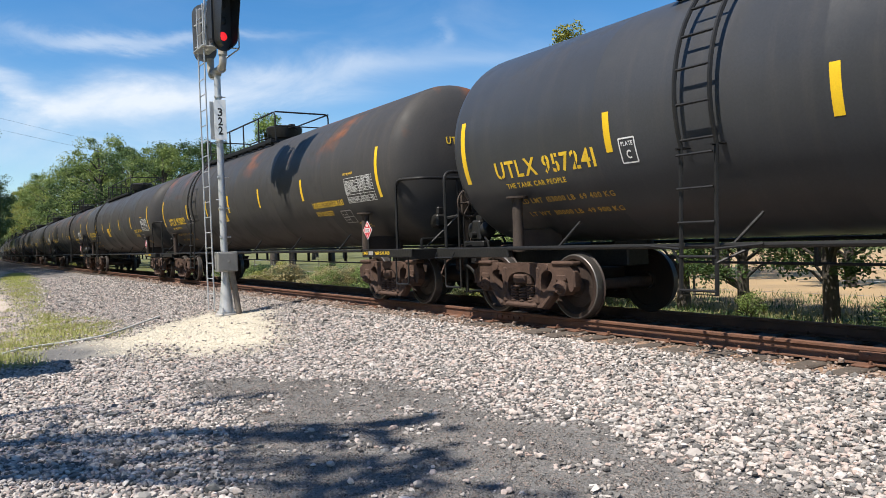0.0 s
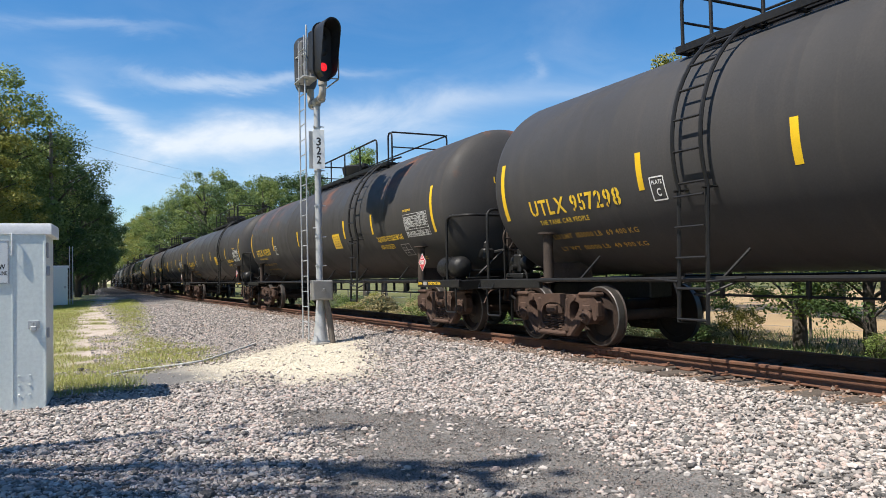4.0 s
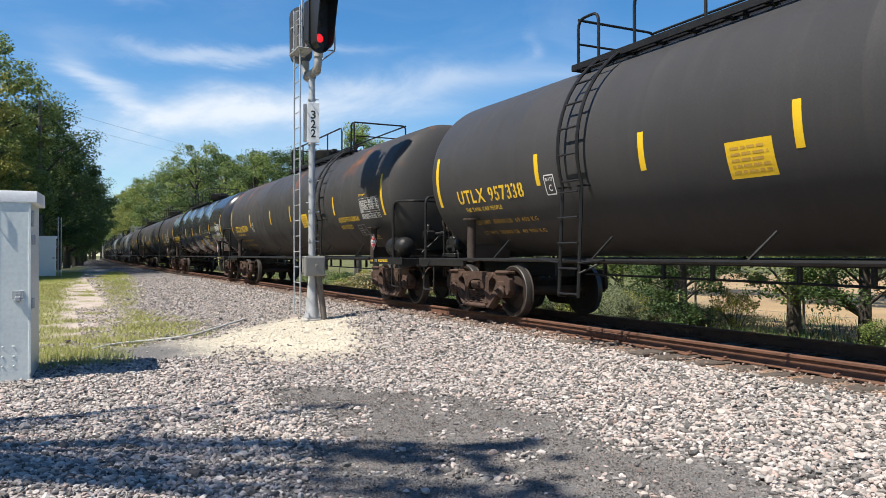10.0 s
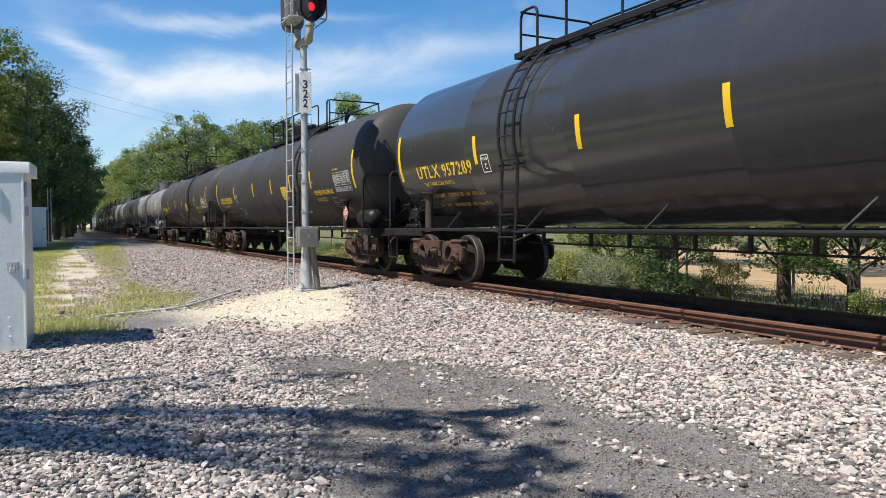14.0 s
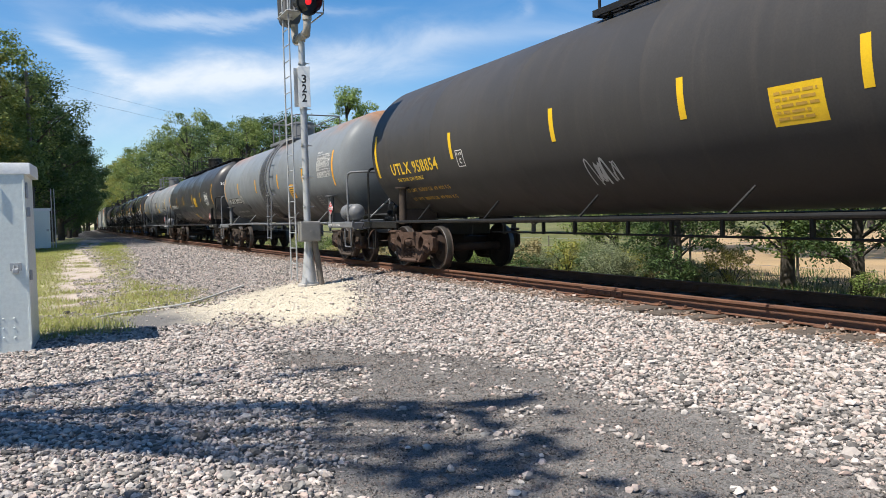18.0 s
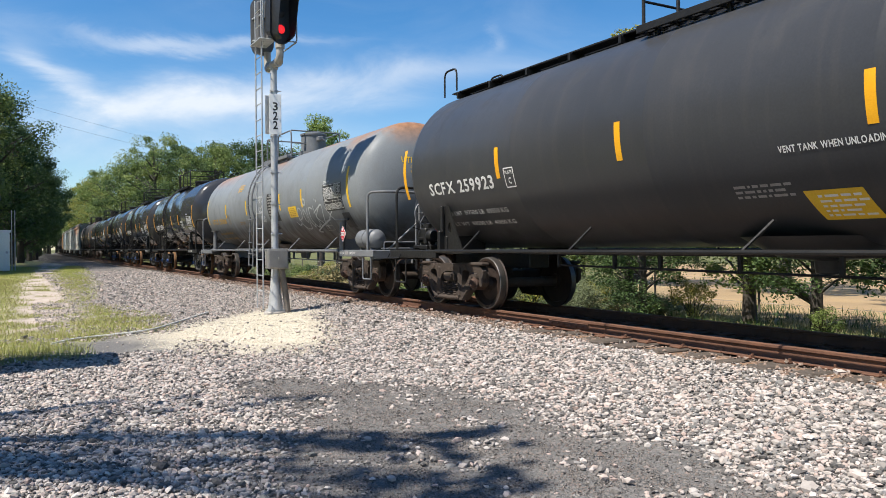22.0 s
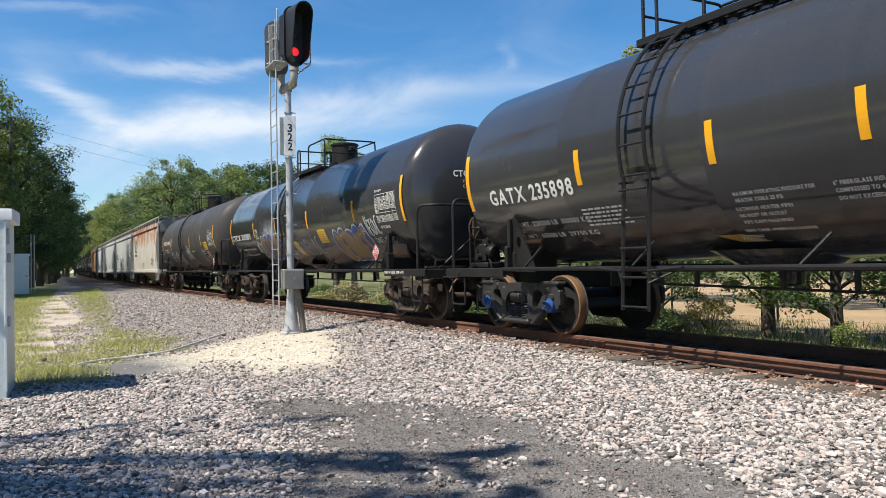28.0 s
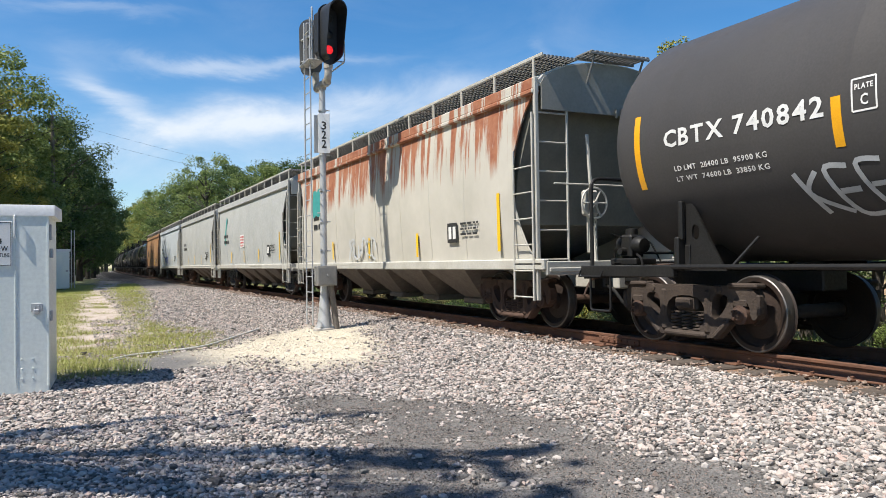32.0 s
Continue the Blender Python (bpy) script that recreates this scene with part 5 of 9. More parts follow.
def end_parts(car, e, y_in, half, mat, tall, long=False):
    """An end sill platform with handrails, steps and sill sides. e: +1 far end, -1 near end."""
    turn = pose(0, 0, 0, 0, 0, 0 if e > 0 else 180)
    lo, hi = y_in, half - 0.42
    inset = 0.58 if long else 0.40
    deck = part("end_platform", ("end_deck", y_in, half), lambda q: (q.box(-1.48, 1.48, hi - 0.62, hi, 0.98, 1.04, 0.012), q.box(-1.50, -1.42, lo, hi, 0.90, 1.05, 0.012), q.box(1.42, 1.50, lo, hi, 0.90, 1.05, 0.012), q.box(-0.22, 0.22, lo - 1.1, half - 0.30, 0.72, 0.98, 0.02), q.box(-1.45, 1.45, hi - 0.08, hi, 0.86, 1.0, 0.01)), mat, car, turn, "end platform with sill steps")
    for s in (-1, 1):
        part("sill_step", ("step", half), lambda q: q.tube([(s * 1.46, hi - 0.62, 0.95), (s * 1.46, hi - 0.62, 0.42), (s * 1.46, hi - 0.18, 0.42), (s * 1.46, hi - 0.18, 0.95)], 0.018, 6, 0.05), mat, deck) if s > 0 else part("sill_step", ("step_l", half), lambda q: q.tube([(-1.46, hi - 0.62, 0.95), (-1.46, hi - 0.62, 0.42), (-1.46, hi - 0.18, 0.42), (-1.46, hi - 0.18, 0.95)], 0.018, 6, 0.05), mat, deck)
    part("end_handrail", ("end_hand", half, tall), lambda q: (q.tube([(-1.44, hi - 0.20, 1.0), (-1.44, hi - 0.20, tall), (1.20, hi - 0.03, tall), (1.44, hi - inset, tall), (1.44, hi - inset, 1.0)], 0.028, 8, 0.16)), mat, deck)
    part("grab_iron", ("grab", half), lambda q: (q.tube([(-1.53, hi - 0.55, 0.98), (-1.57, hi - 0.55, 0.90), (-1.57, hi - 0.05, 0.90), (-1.53, hi - 0.05, 0.98)], 0.013, 6)), mat, deck)
    part("train_pipe", ("train_pipe", half), lambda q: (q.tube([(-0.78, hi - 0.5, 1.22), (1.1, hi - 0.3, 1.22), (1.1, hi - 0.3, 1.02)], 0.022, 6, 0.05), q.tube([(-1.1, hi - 0.25, 1.08), (1.2, hi - 0.2, 1.08)], 0.018, 6)), mat, deck)
    # saddle bracket under the shell: a capped pipe on pressure cars, a gusset plate on the others
    for s in (-1, 1):
        if long or mat is FRAME_GREY:
            part("bolster_post", ("pipe_post", y_in, s), lambda q: (q.lathe([(0.98, 0.085), (1.66, 0.075), (1.74, 0.085), (1.75, 0.16), (1.775, 0.16), (1.776, 0.0)], "z", (s * 1.36, y_in - 0.08, 0), 14), q.box(min(s * 0.55, s * 1.34), max(s * 0.55, s * 1.34), y_in - 0.12, y_in - 0.04, 1.0, 1.30, 0.01)), TRUCK_GREY if mat is FRAME_BLACK else mat, deck)
        else:
            part("bolster_post", ("gusset", y_in, s), lambda q: (q.prism([[(y_in + 0.06, 0.98), (y_in + 0.01, 1.45), (y_in - 0.04, 1.84), (y_in - 0.12, 1.86), (y_in - 0.42, 1.36), (y_in - 0.66, 0.98)], rounded([(y_in - 0.14, 1.36), (y_in - 0.14, 1.54), (y_in - 0.26, 1.54), (y_in - 0.26, 1.36)], 2)], "x", s * 1.30 - 0.015, s * 1.30 + 0.015), q.box(s * 1.36 - 0.075, s * 1.36 + 0.075, y_in - 0.02, y_in + 0.06, 0.98, 1.40, 0.02), q.box(s * 1.36 - 0.035, s * 1.36 + 0.035, y_in - 0.05, y_in + 0.02, 1.36, 1.84, 0.015), q.box(min(s * 0.5, s * 1.34), max(s * 0.5, s * 1.34), y_in - 0.12, y_in - 0.04, 1.0, 1.30, 0.01)), mat, deck)
    return deck


def underframe_parts(car, y_in, R, mat, hangers):
    """Running pipes along both flanks, their hangers, and the brake rod ladder under the belly."""
    for s in (-1, 1):
        pipe = part("running_pipe", ("pipe", y_in, s), lambda q: q.tube([(s * 1.50, -y_in, 1.03), (s * 1.50, y_in, 1.03)], 0.030, 10), mat, car)
        for y in hangers:
            part("hanger", ("hanger", R, s), lambda q: q.tube([(s * 1.49, 0.0, 1.04), (s * (R * 0.86), -0.24, 1.36)], 0.020, 6), mat, pipe, pose(0, y, 0))
    def rods(q):
        q.tube([(-0.42, -y_in + 1.2, 0.98), (-0.42, y_in - 1.2, 0.98)], 0.018, 6)
        q.tube([(-0.42, -y_in + 1.6, 0.72), (-0.42, y_in - 2.2, 0.80)], 0.018, 6)
        y = -y_in + 1.7
        while y < y_in - 1.9:
            q.box(-0.45, -0.39, y, y + 0.05, 0.76, 1.0, 0.008)
            y += 0.9 if int(y * 10) % 2 else 1.3
    part("brake_rigging", ("rods", y_in), rods, mat, car, label="thin brake rods and hangers under the belly")


def stripe(car, y, z0, z1, R, zc, mat, w=0.105):
    n = 8
    v, f = [], []
    for k in range(n + 1):
        b = (z1 - z0) * 1.02 * k / n
        v += [(0, b), (w, b)]
        if k:
            f.append((2 * k - 2, 2 * k - 1, 2 * k + 1, 2 * k))
    decal("reflective_stripe", on_cylinder((v, f), y + w / 2, z0, R, zc, 0.003), mat, car)


def table_decal(car, y, z, w, h, R, zc, mat, back=None):
    if back:
        n = 8
        v = [(a, h * k / n) for k in range(n + 1) for a in (-0.02, w + 0.02)]
        f = [(2 * k, 2 * k + 1, 2 * k + 3, 2 * k + 2) for k in range(n)]
        decal("table_panel", on_cylinder((v, f), y, z, R, zc, 0.002), back, car)
    decal("qualification_table", on_cylinder(gridded((0, 0.50, 0.64, 0.83, 1.0), 9, w, h, 0.008), y, z, R, zc, 0.005), mat, car, "ruled inspection table")
    step = h / 9
    for k, row in enumerate(TABLE_ROWS):
        v0 = h - (k + 1) * step + step * 0.22
        cells = [moved(letters(text, min(room * w, 0.62 * step * 0.82 * len(text)), step * 0.58), u * w + 0.012, v0) for text, u, room in zip(row, (0.0, 0.51, 0.65, 0.84), (0.48, 0.12, 0.17, 0.14)) if text]
        if cells:
            decal("table_line", on_cylinder(joined(*cells), y, z, R, zc, 0.007), mat, car)


TABLE_ROWS = [("", "", "QUALIFIED", "DUE"), ("TANK QUALIFICATION", "UTCW", "2022", "2032"), ("THICKNESS TEST", "UTCW", "2022", "2032"), ("SERVICE EQUIPMENT", "UTCW", "2022", "2032"), ("PRD: VALVE 300 PSI", "UTCW", "2022", "2032"), ("LINING", "", "", ""), ("", "", "", ""), ("88.B.2 INSPECTION", "UTCW", "2022", "2032"), ("STUB SILL INSPECTION", "UTCW", "2022", "2032")]


def notice(car, y, z, w, h, R, zc, mat, ink, seed, tilt=0.0):
    n = 6
    v = [(a + tilt * k, h * k / n) for k in range(n + 1) for a in (0, w)]
    f = [(2 * k, 2 * k + 1, 2 * k + 3, 2 * k + 2) for k in range(n)]
    decal("notice", on_cylinder((v, f), y, z, R, zc, 0.004), mat, car, "yellow notice sheet" if mat in (YELLOW, ORANGE_TAPE) else "")
    decal("notice_print", on_cylinder(moved(bars(5, w * 0.8, h * 0.8, 0.45, seed), w * 0.1, h * 0.1), y, z, R, zc, 0.007), ink, car)


def words(car, name, text, y, z, w, h, R, zc, mat):
    decal(name, on_cylinder(letters(text, w, h), y, z, R, zc, 0.006), mat, car)


def mark_words(car, text, y, z, w, h, R, zc, mat, side=-1):
    """The owner's mark and the car's number, each a part; yellow ones are stencilled."""
    for piece in word_letters(text, w, h, mat in (YELLOW_PAINT, OLD_YELLOW)):
        decal("reporting_mark", on_cylinder(piece, y, z, R, zc, 0.006, side), mat, car)


def frame_decal(car, y, z, w, h, R, zc, mat):
    decal("plate_frame", on_cylinder(gridded((0.0, 1.0), 1, w, h, 0.018), y, z, R, zc, 0.005), mat, car)


def tank_shell(L, depth, R, zc, bands):
    def build(q):
        prof = []
        n = 12
        for k in range(n + 1):
            a = radians(90 * k / n)
            prof.append((-L - depth * math.cos(a), R * math.sin(a)))
        for b in bands:
            prof += [(b - 0.03, R), (b - 0.018, R + 0.0022), (b + 0.018, R + 0.0022), (b + 0.03, R)]
        for k in range(n, -1, -1):
            a = radians(90 * k / n)
            prof.append((L + depth * math.cos(a), R * math.sin(a)))
        q.lathe(prof, "y", (0, 0, zc), 72)
    return build


def tank_car(c):
    """One tank car from its record."""
    half, TC = c["half"], c["tc"]
    R, zc, L, depth = c["R"], c["zc"], c["L"], c["depth"]
    car = thing("tank_car", pose(TRACK_X, 0, RAIL_Z), c["label"], "tank car", "cars of the freight train")
    paint, fr = c["paint"], c["frame"]
    part("tank", ("tank", L, depth, R, zc, tuple(c["bands"])), tank_shell(L, depth, R, zc, c["bands"]), paint, car, label="cylindrical tank with dished heads", smooth=30)
    for e in (-1, 1):
        truck_parts(car, e * TC, c["truck"], c["cap"], c["wheel"], c.get("tread", TREAD_STEEL))
    coupler_parts(car, half, RUSTY_WHEEL if c["style"] == "flat" else TRUCK_RUST)
    y_in = TC - 0.25
    for e in (-1, 1):
        end_parts(car, e, y_in, half, fr, 2.30, c["style"] == "long")
    n_h = 6 if half > 9 else (4 if half < 7 else 5)
    hang = [y_in * 0.86 * (2 * k / (n_h - 1) - 1) for k in range(n_h)]
    underframe_parts(car, y_in, R, fr, hang)
    if not c.get("walk"):
        ladder_parts(car, c["ladder"], R, zc, 0.52, fr)
    platform_parts(car, c["plat"][0], c["plat"][1], zc + R, c["ladder"], fr, c["dome"], c["style"])
    if c.get("walk"):
        wk = part("crown_walkway", ("walk", L, R), lambda q: ([q.box(-0.45 + 0.3 * k, -0.20 + 0.3 * k, -L - 0.3, L + 0.3, zc + R + 0.06, zc + R + 0.09, 0.006) for k in range(3)] + [q.box(-0.5, 0.5, y, y + 0.05, zc + R - 0.06, zc + R + 0.06, 0.006) for y in np.linspace(-L, L, 14)]), fr, car, label="full-length crown walkway")
        for sy in (-1, 1):
            part("walkway_hoop", ("walkway_hoop", L, R, sy), lambda q: [q.tube([(x, sy * (L - 0.05), zc + R + 0.08), (x, sy * (L - 0.05), zc + R + 0.52), (x, sy * (L + 0.42), zc + R + 0.52), (x, sy * (L + 0.42), zc + R + 0.02)], 0.02, 6, 0.14) for x in (-0.55, 0.55)], fr, wk)
        part("end_ladder", ("end_ladder", L, R), lambda q: ([q.tube([(s * 0.2 + 0.35, -L - depth - 0.12, 1.05), (s * 0.2 + 0.35, -L - depth - 0.12, zc + R * 0.55), (s * 0.2 + 0.35, -L - 0.25, zc + R + 0.56), (s * 0.2 + 0.35, -L + 0.5, zc + R + 0.56), (s * 0.2 + 0.35, -L + 0.5, zc + R + 0.08)], 0.02, 6, 0.14) for s in (-1, 1)] + [q.tube([(0.15, -L - depth - 0.12, z), (0.55, -L - depth - 0.12, z)], 0.014, 6) for z in np.arange(1.3, zc + R * 0.55, 0.36)]), fr, car)
    if c.get("plain"):
        return car
    # marks
    tape = c["tape"]
    for i, y in enumerate(c["stripes"]):
        edge = i in (0, len(c["stripes"]) - 1)
        stripe(car, y, (2.03 if edge else 2.18), (2.97 if edge else 2.66), R, zc, tape)
    ink = c["ink"]
    mx, mz, mw, mh = c["mark_at"]
    mark_words(car, c["mark"], mx, mz, mw, mh, R, zc, ink)
    dull = OLD_YELLOW if ink in (YELLOW_PAINT, OLD_YELLOW) else WHITE_PAINT
    if ink is YELLOW_PAINT:
        words(car, "slogan", "THE TANK CAR PEOPLE", mx - 0.15, mz - 0.15, 1.25, 0.075, R, zc, ink)
    words(car, "load_limit", "LD LMT  " + c["ld"], mx - c.get("ldx", 0.3), mz - c.get("ldz", 0.38), mw * c.get("ldw", 0.9), c.get("ldh", 0.085), R, zc, dull)
    words(car, "light_weight", "LT WT  " + c["lt"], mx - c.get("ldx", 0.3), mz - 0.18 * c.get("ldw", 0.9) / 0.9 - c.get("ldz", 0.38), mw * c.get("ldw", 0.9), c.get("ldh", 0.085), R, zc, dull)
    px = c["stripes"][1] - 0.17
    if c["style"] != "flat":
        plate_ink = PLACARD_WHITE if ink is not OLD_YELLOW else SPRAY_GOLD
        frame_decal(car, px, mz - 0.02, 0.24, 0.30, R, zc, plate_ink)
        words(car, "plate_word", "PLATE", px - 0.03, mz + 0.18, 0.18, 0.05, R, zc, plate_ink)
        words(car, "plate_letter", "C", px - 0.085, mz + 0.03, 0.075, 0.10, R, zc, plate_ink)
    ty, tz, tw, th = c["table"]
    table_decal(car, ty, tz, tw, th, R, zc, WHITE_PAINT, c.get("table_back"))
    words(car, "stencil_line", "DOT 112J400W" if c["style"] == "long" else "DOT 111A100W1", ty, tz + th + 0.05, tw * 0.34, 0.046, R, zc, YELLOW_PAINT if ink is YELLOW_PAINT else WHITE_PAINT)
    for text, y, z, w, h, mat in c["lines"]:
        words(car, "stencil", text, y, z, w, h, R, zc, mat)
    for k, (rows, y, z, w, h, mat) in enumerate(c["bars"]):
        decal("small_stencil", on_cylinder(bars(rows, w, h, 0.5, c["seed"] * 7 + k), y, z, R, zc, 0.005), mat, car)
    for k, (y, z, w, h, tilt, mat, inkb) in enumerate(c["notices"]):
        notice(car, y, z, w, h, R, zc, mat, inkb, c["seed"] * 3 + k, tilt)
    for y, z, w, h, mat in c["patches"]:
        n = max(8, int(h / 0.07))
        decal("paint_patch", on_cylinder(([(a, h * k / n) for k in range(n + 1) for a in (0, w)], [(2 * k, 2 * k + 1, 2 * k + 3, 2 * k + 2) for k in range(n)]), y, z, R, zc, 0.002), mat, car)
    if c.get("small_frame"):
        y, z = c["small_frame"]
        decal("data_frame", on_cylinder(joined(gridded((0, 0.5, 1.0), 2, 0.48, 0.30, 0.02), moved(bars(3, 0.2, 0.2, 0.4, 4), 0.03, 0.04)), y, z, R, zc, 0.005), DULL_WHITE, car)
    # far flank carries the same mark
    mark_words(car, c["mark"], -mx, mz, mw, mh, R, zc, ink, 1)
    # head lettering at the near end
    hx, head_up = c.get("head_x", -0.56), c.get("head_up", 0.0)
    gilt = YELLOW_PAINT if ink is OLD_YELLOW else ink
    for piece in word_letters(c["mark"], 1.0, 0.13, gilt is YELLOW_PAINT):
        decal("head_mark", on_head(piece, hx, zc + 0.32 + head_up, R, zc, L, depth), gilt, car)
    rows = ("CAPT 33960 GAL US", "128 600 LITERS", "SPRG D-5", '36" WHLS', "NO. 24 BRAKE BEAM")
    if c.get("head_patch"):
        n = 8
        decal("head_patch", on_head(([(a * 1.08 / n - 0.04, b) for a in range(n + 1) for b in (-0.035, 0.165)], [(2 * a, 2 * a + 2, 2 * a + 3, 2 * a + 1) for a in range(n)]), hx, zc + 0.32, R, zc, L, depth, 0.004), STENCIL_BLACK, car)
    for k, text in enumerate(rows if c["style"] == "long" else c.get("capy", ("CAPY 30090 GAL", "CAPY 113 900 L"))):
        decal("head_line", on_head(letters(text, 0.034 * len(text), 0.056), hx + 0.2, zc + 0.2 + head_up - 0.105 * k, R, zc, L, depth), gilt, car)
    if c["un"]:
        py = TC + 0.02
        placard(car, -1.50, c.get("placard_shift", 0.0) - py, 1.42, -90, c["un"])
        placard(car, 0.15, -half + 0.55, 1.40, 0, c["un"])
    else:
        empty_holder(car, -TC + 0.25, 1.42)
    words_on_sill(car, -y_in - 0.25, c["sill"], WHITE_PAINT if ink is not YELLOW_PAINT else YELLOW_PAINT)
    if c["drum"]:
        d = part("air_reservoir", "reservoir", lambda q: (q.lathe([(-0.48, 0.0), (-0.46, 0.12), (-0.40, 0.19), (-0.33, 0.215), (0.33, 0.215), (0.40, 0.19), (0.46, 0.12), (0.48, 0.0)], "y", n=24), q.box(-0.12, 0.12, -0.30, -0.24, -0.26, 0.0, 0.01), q.box(-0.12, 0.12, 0.24, 0.30, -0.26, 0.0, 0.01)), c["drum"], car, pose(-1.22, -TC - 0.93, 1.29), "strapped air reservoir")
        part("strap", "strap", lambda q: q.lathe([(-0.03, 0.216), (-0.03, 0.226), (0.03, 0.226), (0.03, 0.216)], "y", n=24), c["drum"], d)
    if c["brake"]:
        brake_wheel(car, -0.25, -half + 0.46, 1.84, TRUCK_GREY if fr is FRAME_BLACK else fr)
    end_gear(car, half, fr, c["style"] == "long")
    if c.get("valve"):
        part("bottom_outlet", ("outlet", zc - R), lambda q: (q.lathe([(zc - R - 0.32, 0.10), (zc - R - 0.30, 0.14), (zc - R - 0.16, 0.16), (zc - R - 0.12, 0.55), (zc - R + 0.12, 0.95)], "z", n=20)), paint, car, label="bottom outlet sump")
    for fn in c.get("extras", ()):
        fn(car, c)
    return car


def words_on_sill(car, y, text, mat):
    one, two = text.split("|")
    y += 0.22
    for line, start in ((one, y), (two, y - 0.034 * len(one) - 0.30)):
        v, f = letters(line, 0.034 * len(line), 0.052)
        s = Shape()
        s.add([(-1.503, start - a, 0.955 + b) for a, b in v], f)
        decal("sill_stencil", s, mat, car)
    y -= 0.034 * len(one) + 0.05
    s = Shape()
    s.add([(-1.503, y, 0.945), (-1.503, y - 0.18, 0.945), (-1.503, y - 0.18, 1.015), (-1.503, y, 1.015)], [(0, 1, 2, 3)])
    decal("sill_reflector", s, DULL_WHITE, car)


def lpg_record(mark, ladder_type, paint, seed, **more):
    a = ladder_type == "a"
    c = dict(half=10.02, tc=7.96, R=1.53, zc=2.62, L=8.85, depth=0.62, bands=(-5.9, -2.95, 0.0, 2.95, 5.9), paint=paint, frame=FRAME_BLACK, truck=TRUCK_RUST, cap=TRUCK_RUST, wheel=WHEEL_STEEL,
             ladder=4.3 if a else -4.05, plat=(-1.4, 5.2) if a else (-4.7, 1.65), dome=-0.05, style="long", tape=YELLOW, ink=YELLOW_PAINT,
             stripes=(8.68, 5.3, 2.95, 0.68, -1.92, -4.80, -8.45) if a else (8.68, 5.1, 1.9, -0.68, -2.95, -5.05, -8.5),
             mark="UTLX " + mark, mark_at=(7.95, 2.05, 2.2, 0.24), ld="153000 LB  69 400 KG", lt="110000 LB  49 900 KG", table=(-7.05, 2.0, 1.2, 0.5), seed=seed, un="1075",
             lines=[("LIQUEFIED PETROLEUM GAS", -5.22, 1.98, 1.56, 0.125, YELLOW_PAINT), ("NON-ODORIZED", -5.24, 1.80, 0.85, 0.115, YELLOW_PAINT)],
             bars=[(3, -6.95, 1.5, 0.5, 0.16, OLD_YELLOW)], notices=[(1.62 if a else -1.88, 1.95, 0.62, 0.42, 0.0, YELLOW, OLD_YELLOW)], patches=[], small_frame=(-6.45, 1.62),
             sill="2 INCH|TREAD COND. SHOES", drum=None if a or mark == "958854" else FRAME_BLACK, brake=True, label="black pressure tank car with yellow stencils rolling in the train")
    c.update(more)
    return c


def gp_record(mark, half, tc, paint, seed, **more):
    """A general-service tank car."""
    c = dict(half=half, tc=tc, R=1.52, zc=2.6, L=half - 1.45, depth=0.62, bands=(-4.2, -1.4, 1.4, 4.2), paint=paint, frame=FRAME_BLACK, truck=TRUCK_GREY, cap=TRUCK_RUST, wheel=WHEEL_STEEL,
             ladder=0.75, plat=(-2.4, 1.9), dome=-0.3, style="short", tape=ORANGE_TAPE, ink=WHITE_PAINT, stripes=(half - 1.1, 5.2, 2.6, -0.4, -3.4, -half + 1.7),
             mark=mark, mark_at=(half - 1.6, 2.02, 2.2, 0.24), ld="206000 LB  93400 KG", lt="80000 LB  36300 KG", table=(-half + 3.3, 2.05, 1.2, 0.5), seed=seed, un="1203", lines=[], bars=[(3, 0.3, 1.6, 0.7, 0.2, DULL_WHITE), (2, -3.5, 1.5, 0.8, 0.14, DULL_WHITE)],
             notices=[(-2.2, 2.0, 0.62, 0.34, 0.0, YELLOW, OLD_YELLOW)], patches=[], sill="2 INCH HF|COMP SHOES", drum=None, brake=True, valve=True, label="black general-service tank car, rolling in the train")
    c.update(more)
    return c


def tag_extra(y, z, w, h, strokes, width, seed, mat=None):
    def fn(car, c):
        decal("graffiti_tag", on_cylinder(scrawl(seed, w, h, strokes, width), y, z, c["R"], c["zc"], 0.008), mat or SPRAY_WHITE, car, "sprayed graffiti tag")
    return fn


HAND = {"K": [[(0.05, 1.0), (0.22, 0.0)], [(0.75, 1.0), (0.15, 0.52), (0.95, 0.0)]], "E": [[(0.8, 0.98), (0.1, 0.94), (0.2, 0.04), (0.95, 0.0)], [(0.15, 0.5), (0.75, 0.52)]], "N": [[(0.05, 0.02), (0.12, 1.0), (0.82, 0.0), (0.88, 1.02)]], "O": [[(0.5, 1.0), (0.1, 0.62), (0.3, 0.05), (0.8, 0.2), (0.85, 0.75), (0.45, 1.0)]],
        "C": [[(0.95, 0.95), (0.3, 0.9), (0.08, 0.4), (0.5, 0.02), (1.0, 0.12)]], "L": [[(0.1, 1.0), (0.35, 0.0), (0.9, 0.1)]], "A": [[(0.0, 0.0), (0.5, 1.0), (0.9, 0.0)], [(0.2, 0.38), (0.75, 0.4)]], "P": [[(0.25, 1.0), (0.1, 0.0)], [(0.0, 0.9), (0.8, 0.95), (0.8, 0.55), (0.15, 0.5)]], "D": [[(0.2, 1.0), (0.1, 0.0), (0.9, 0.3), (0.8, 0.8), (0.05, 1.0)]], ".": [[(0.3, 0.0), (0.45, 0.1)]], "-": [[(0.0, 0.35), (0.6, 0.3), (1.6, 0.22)]]}


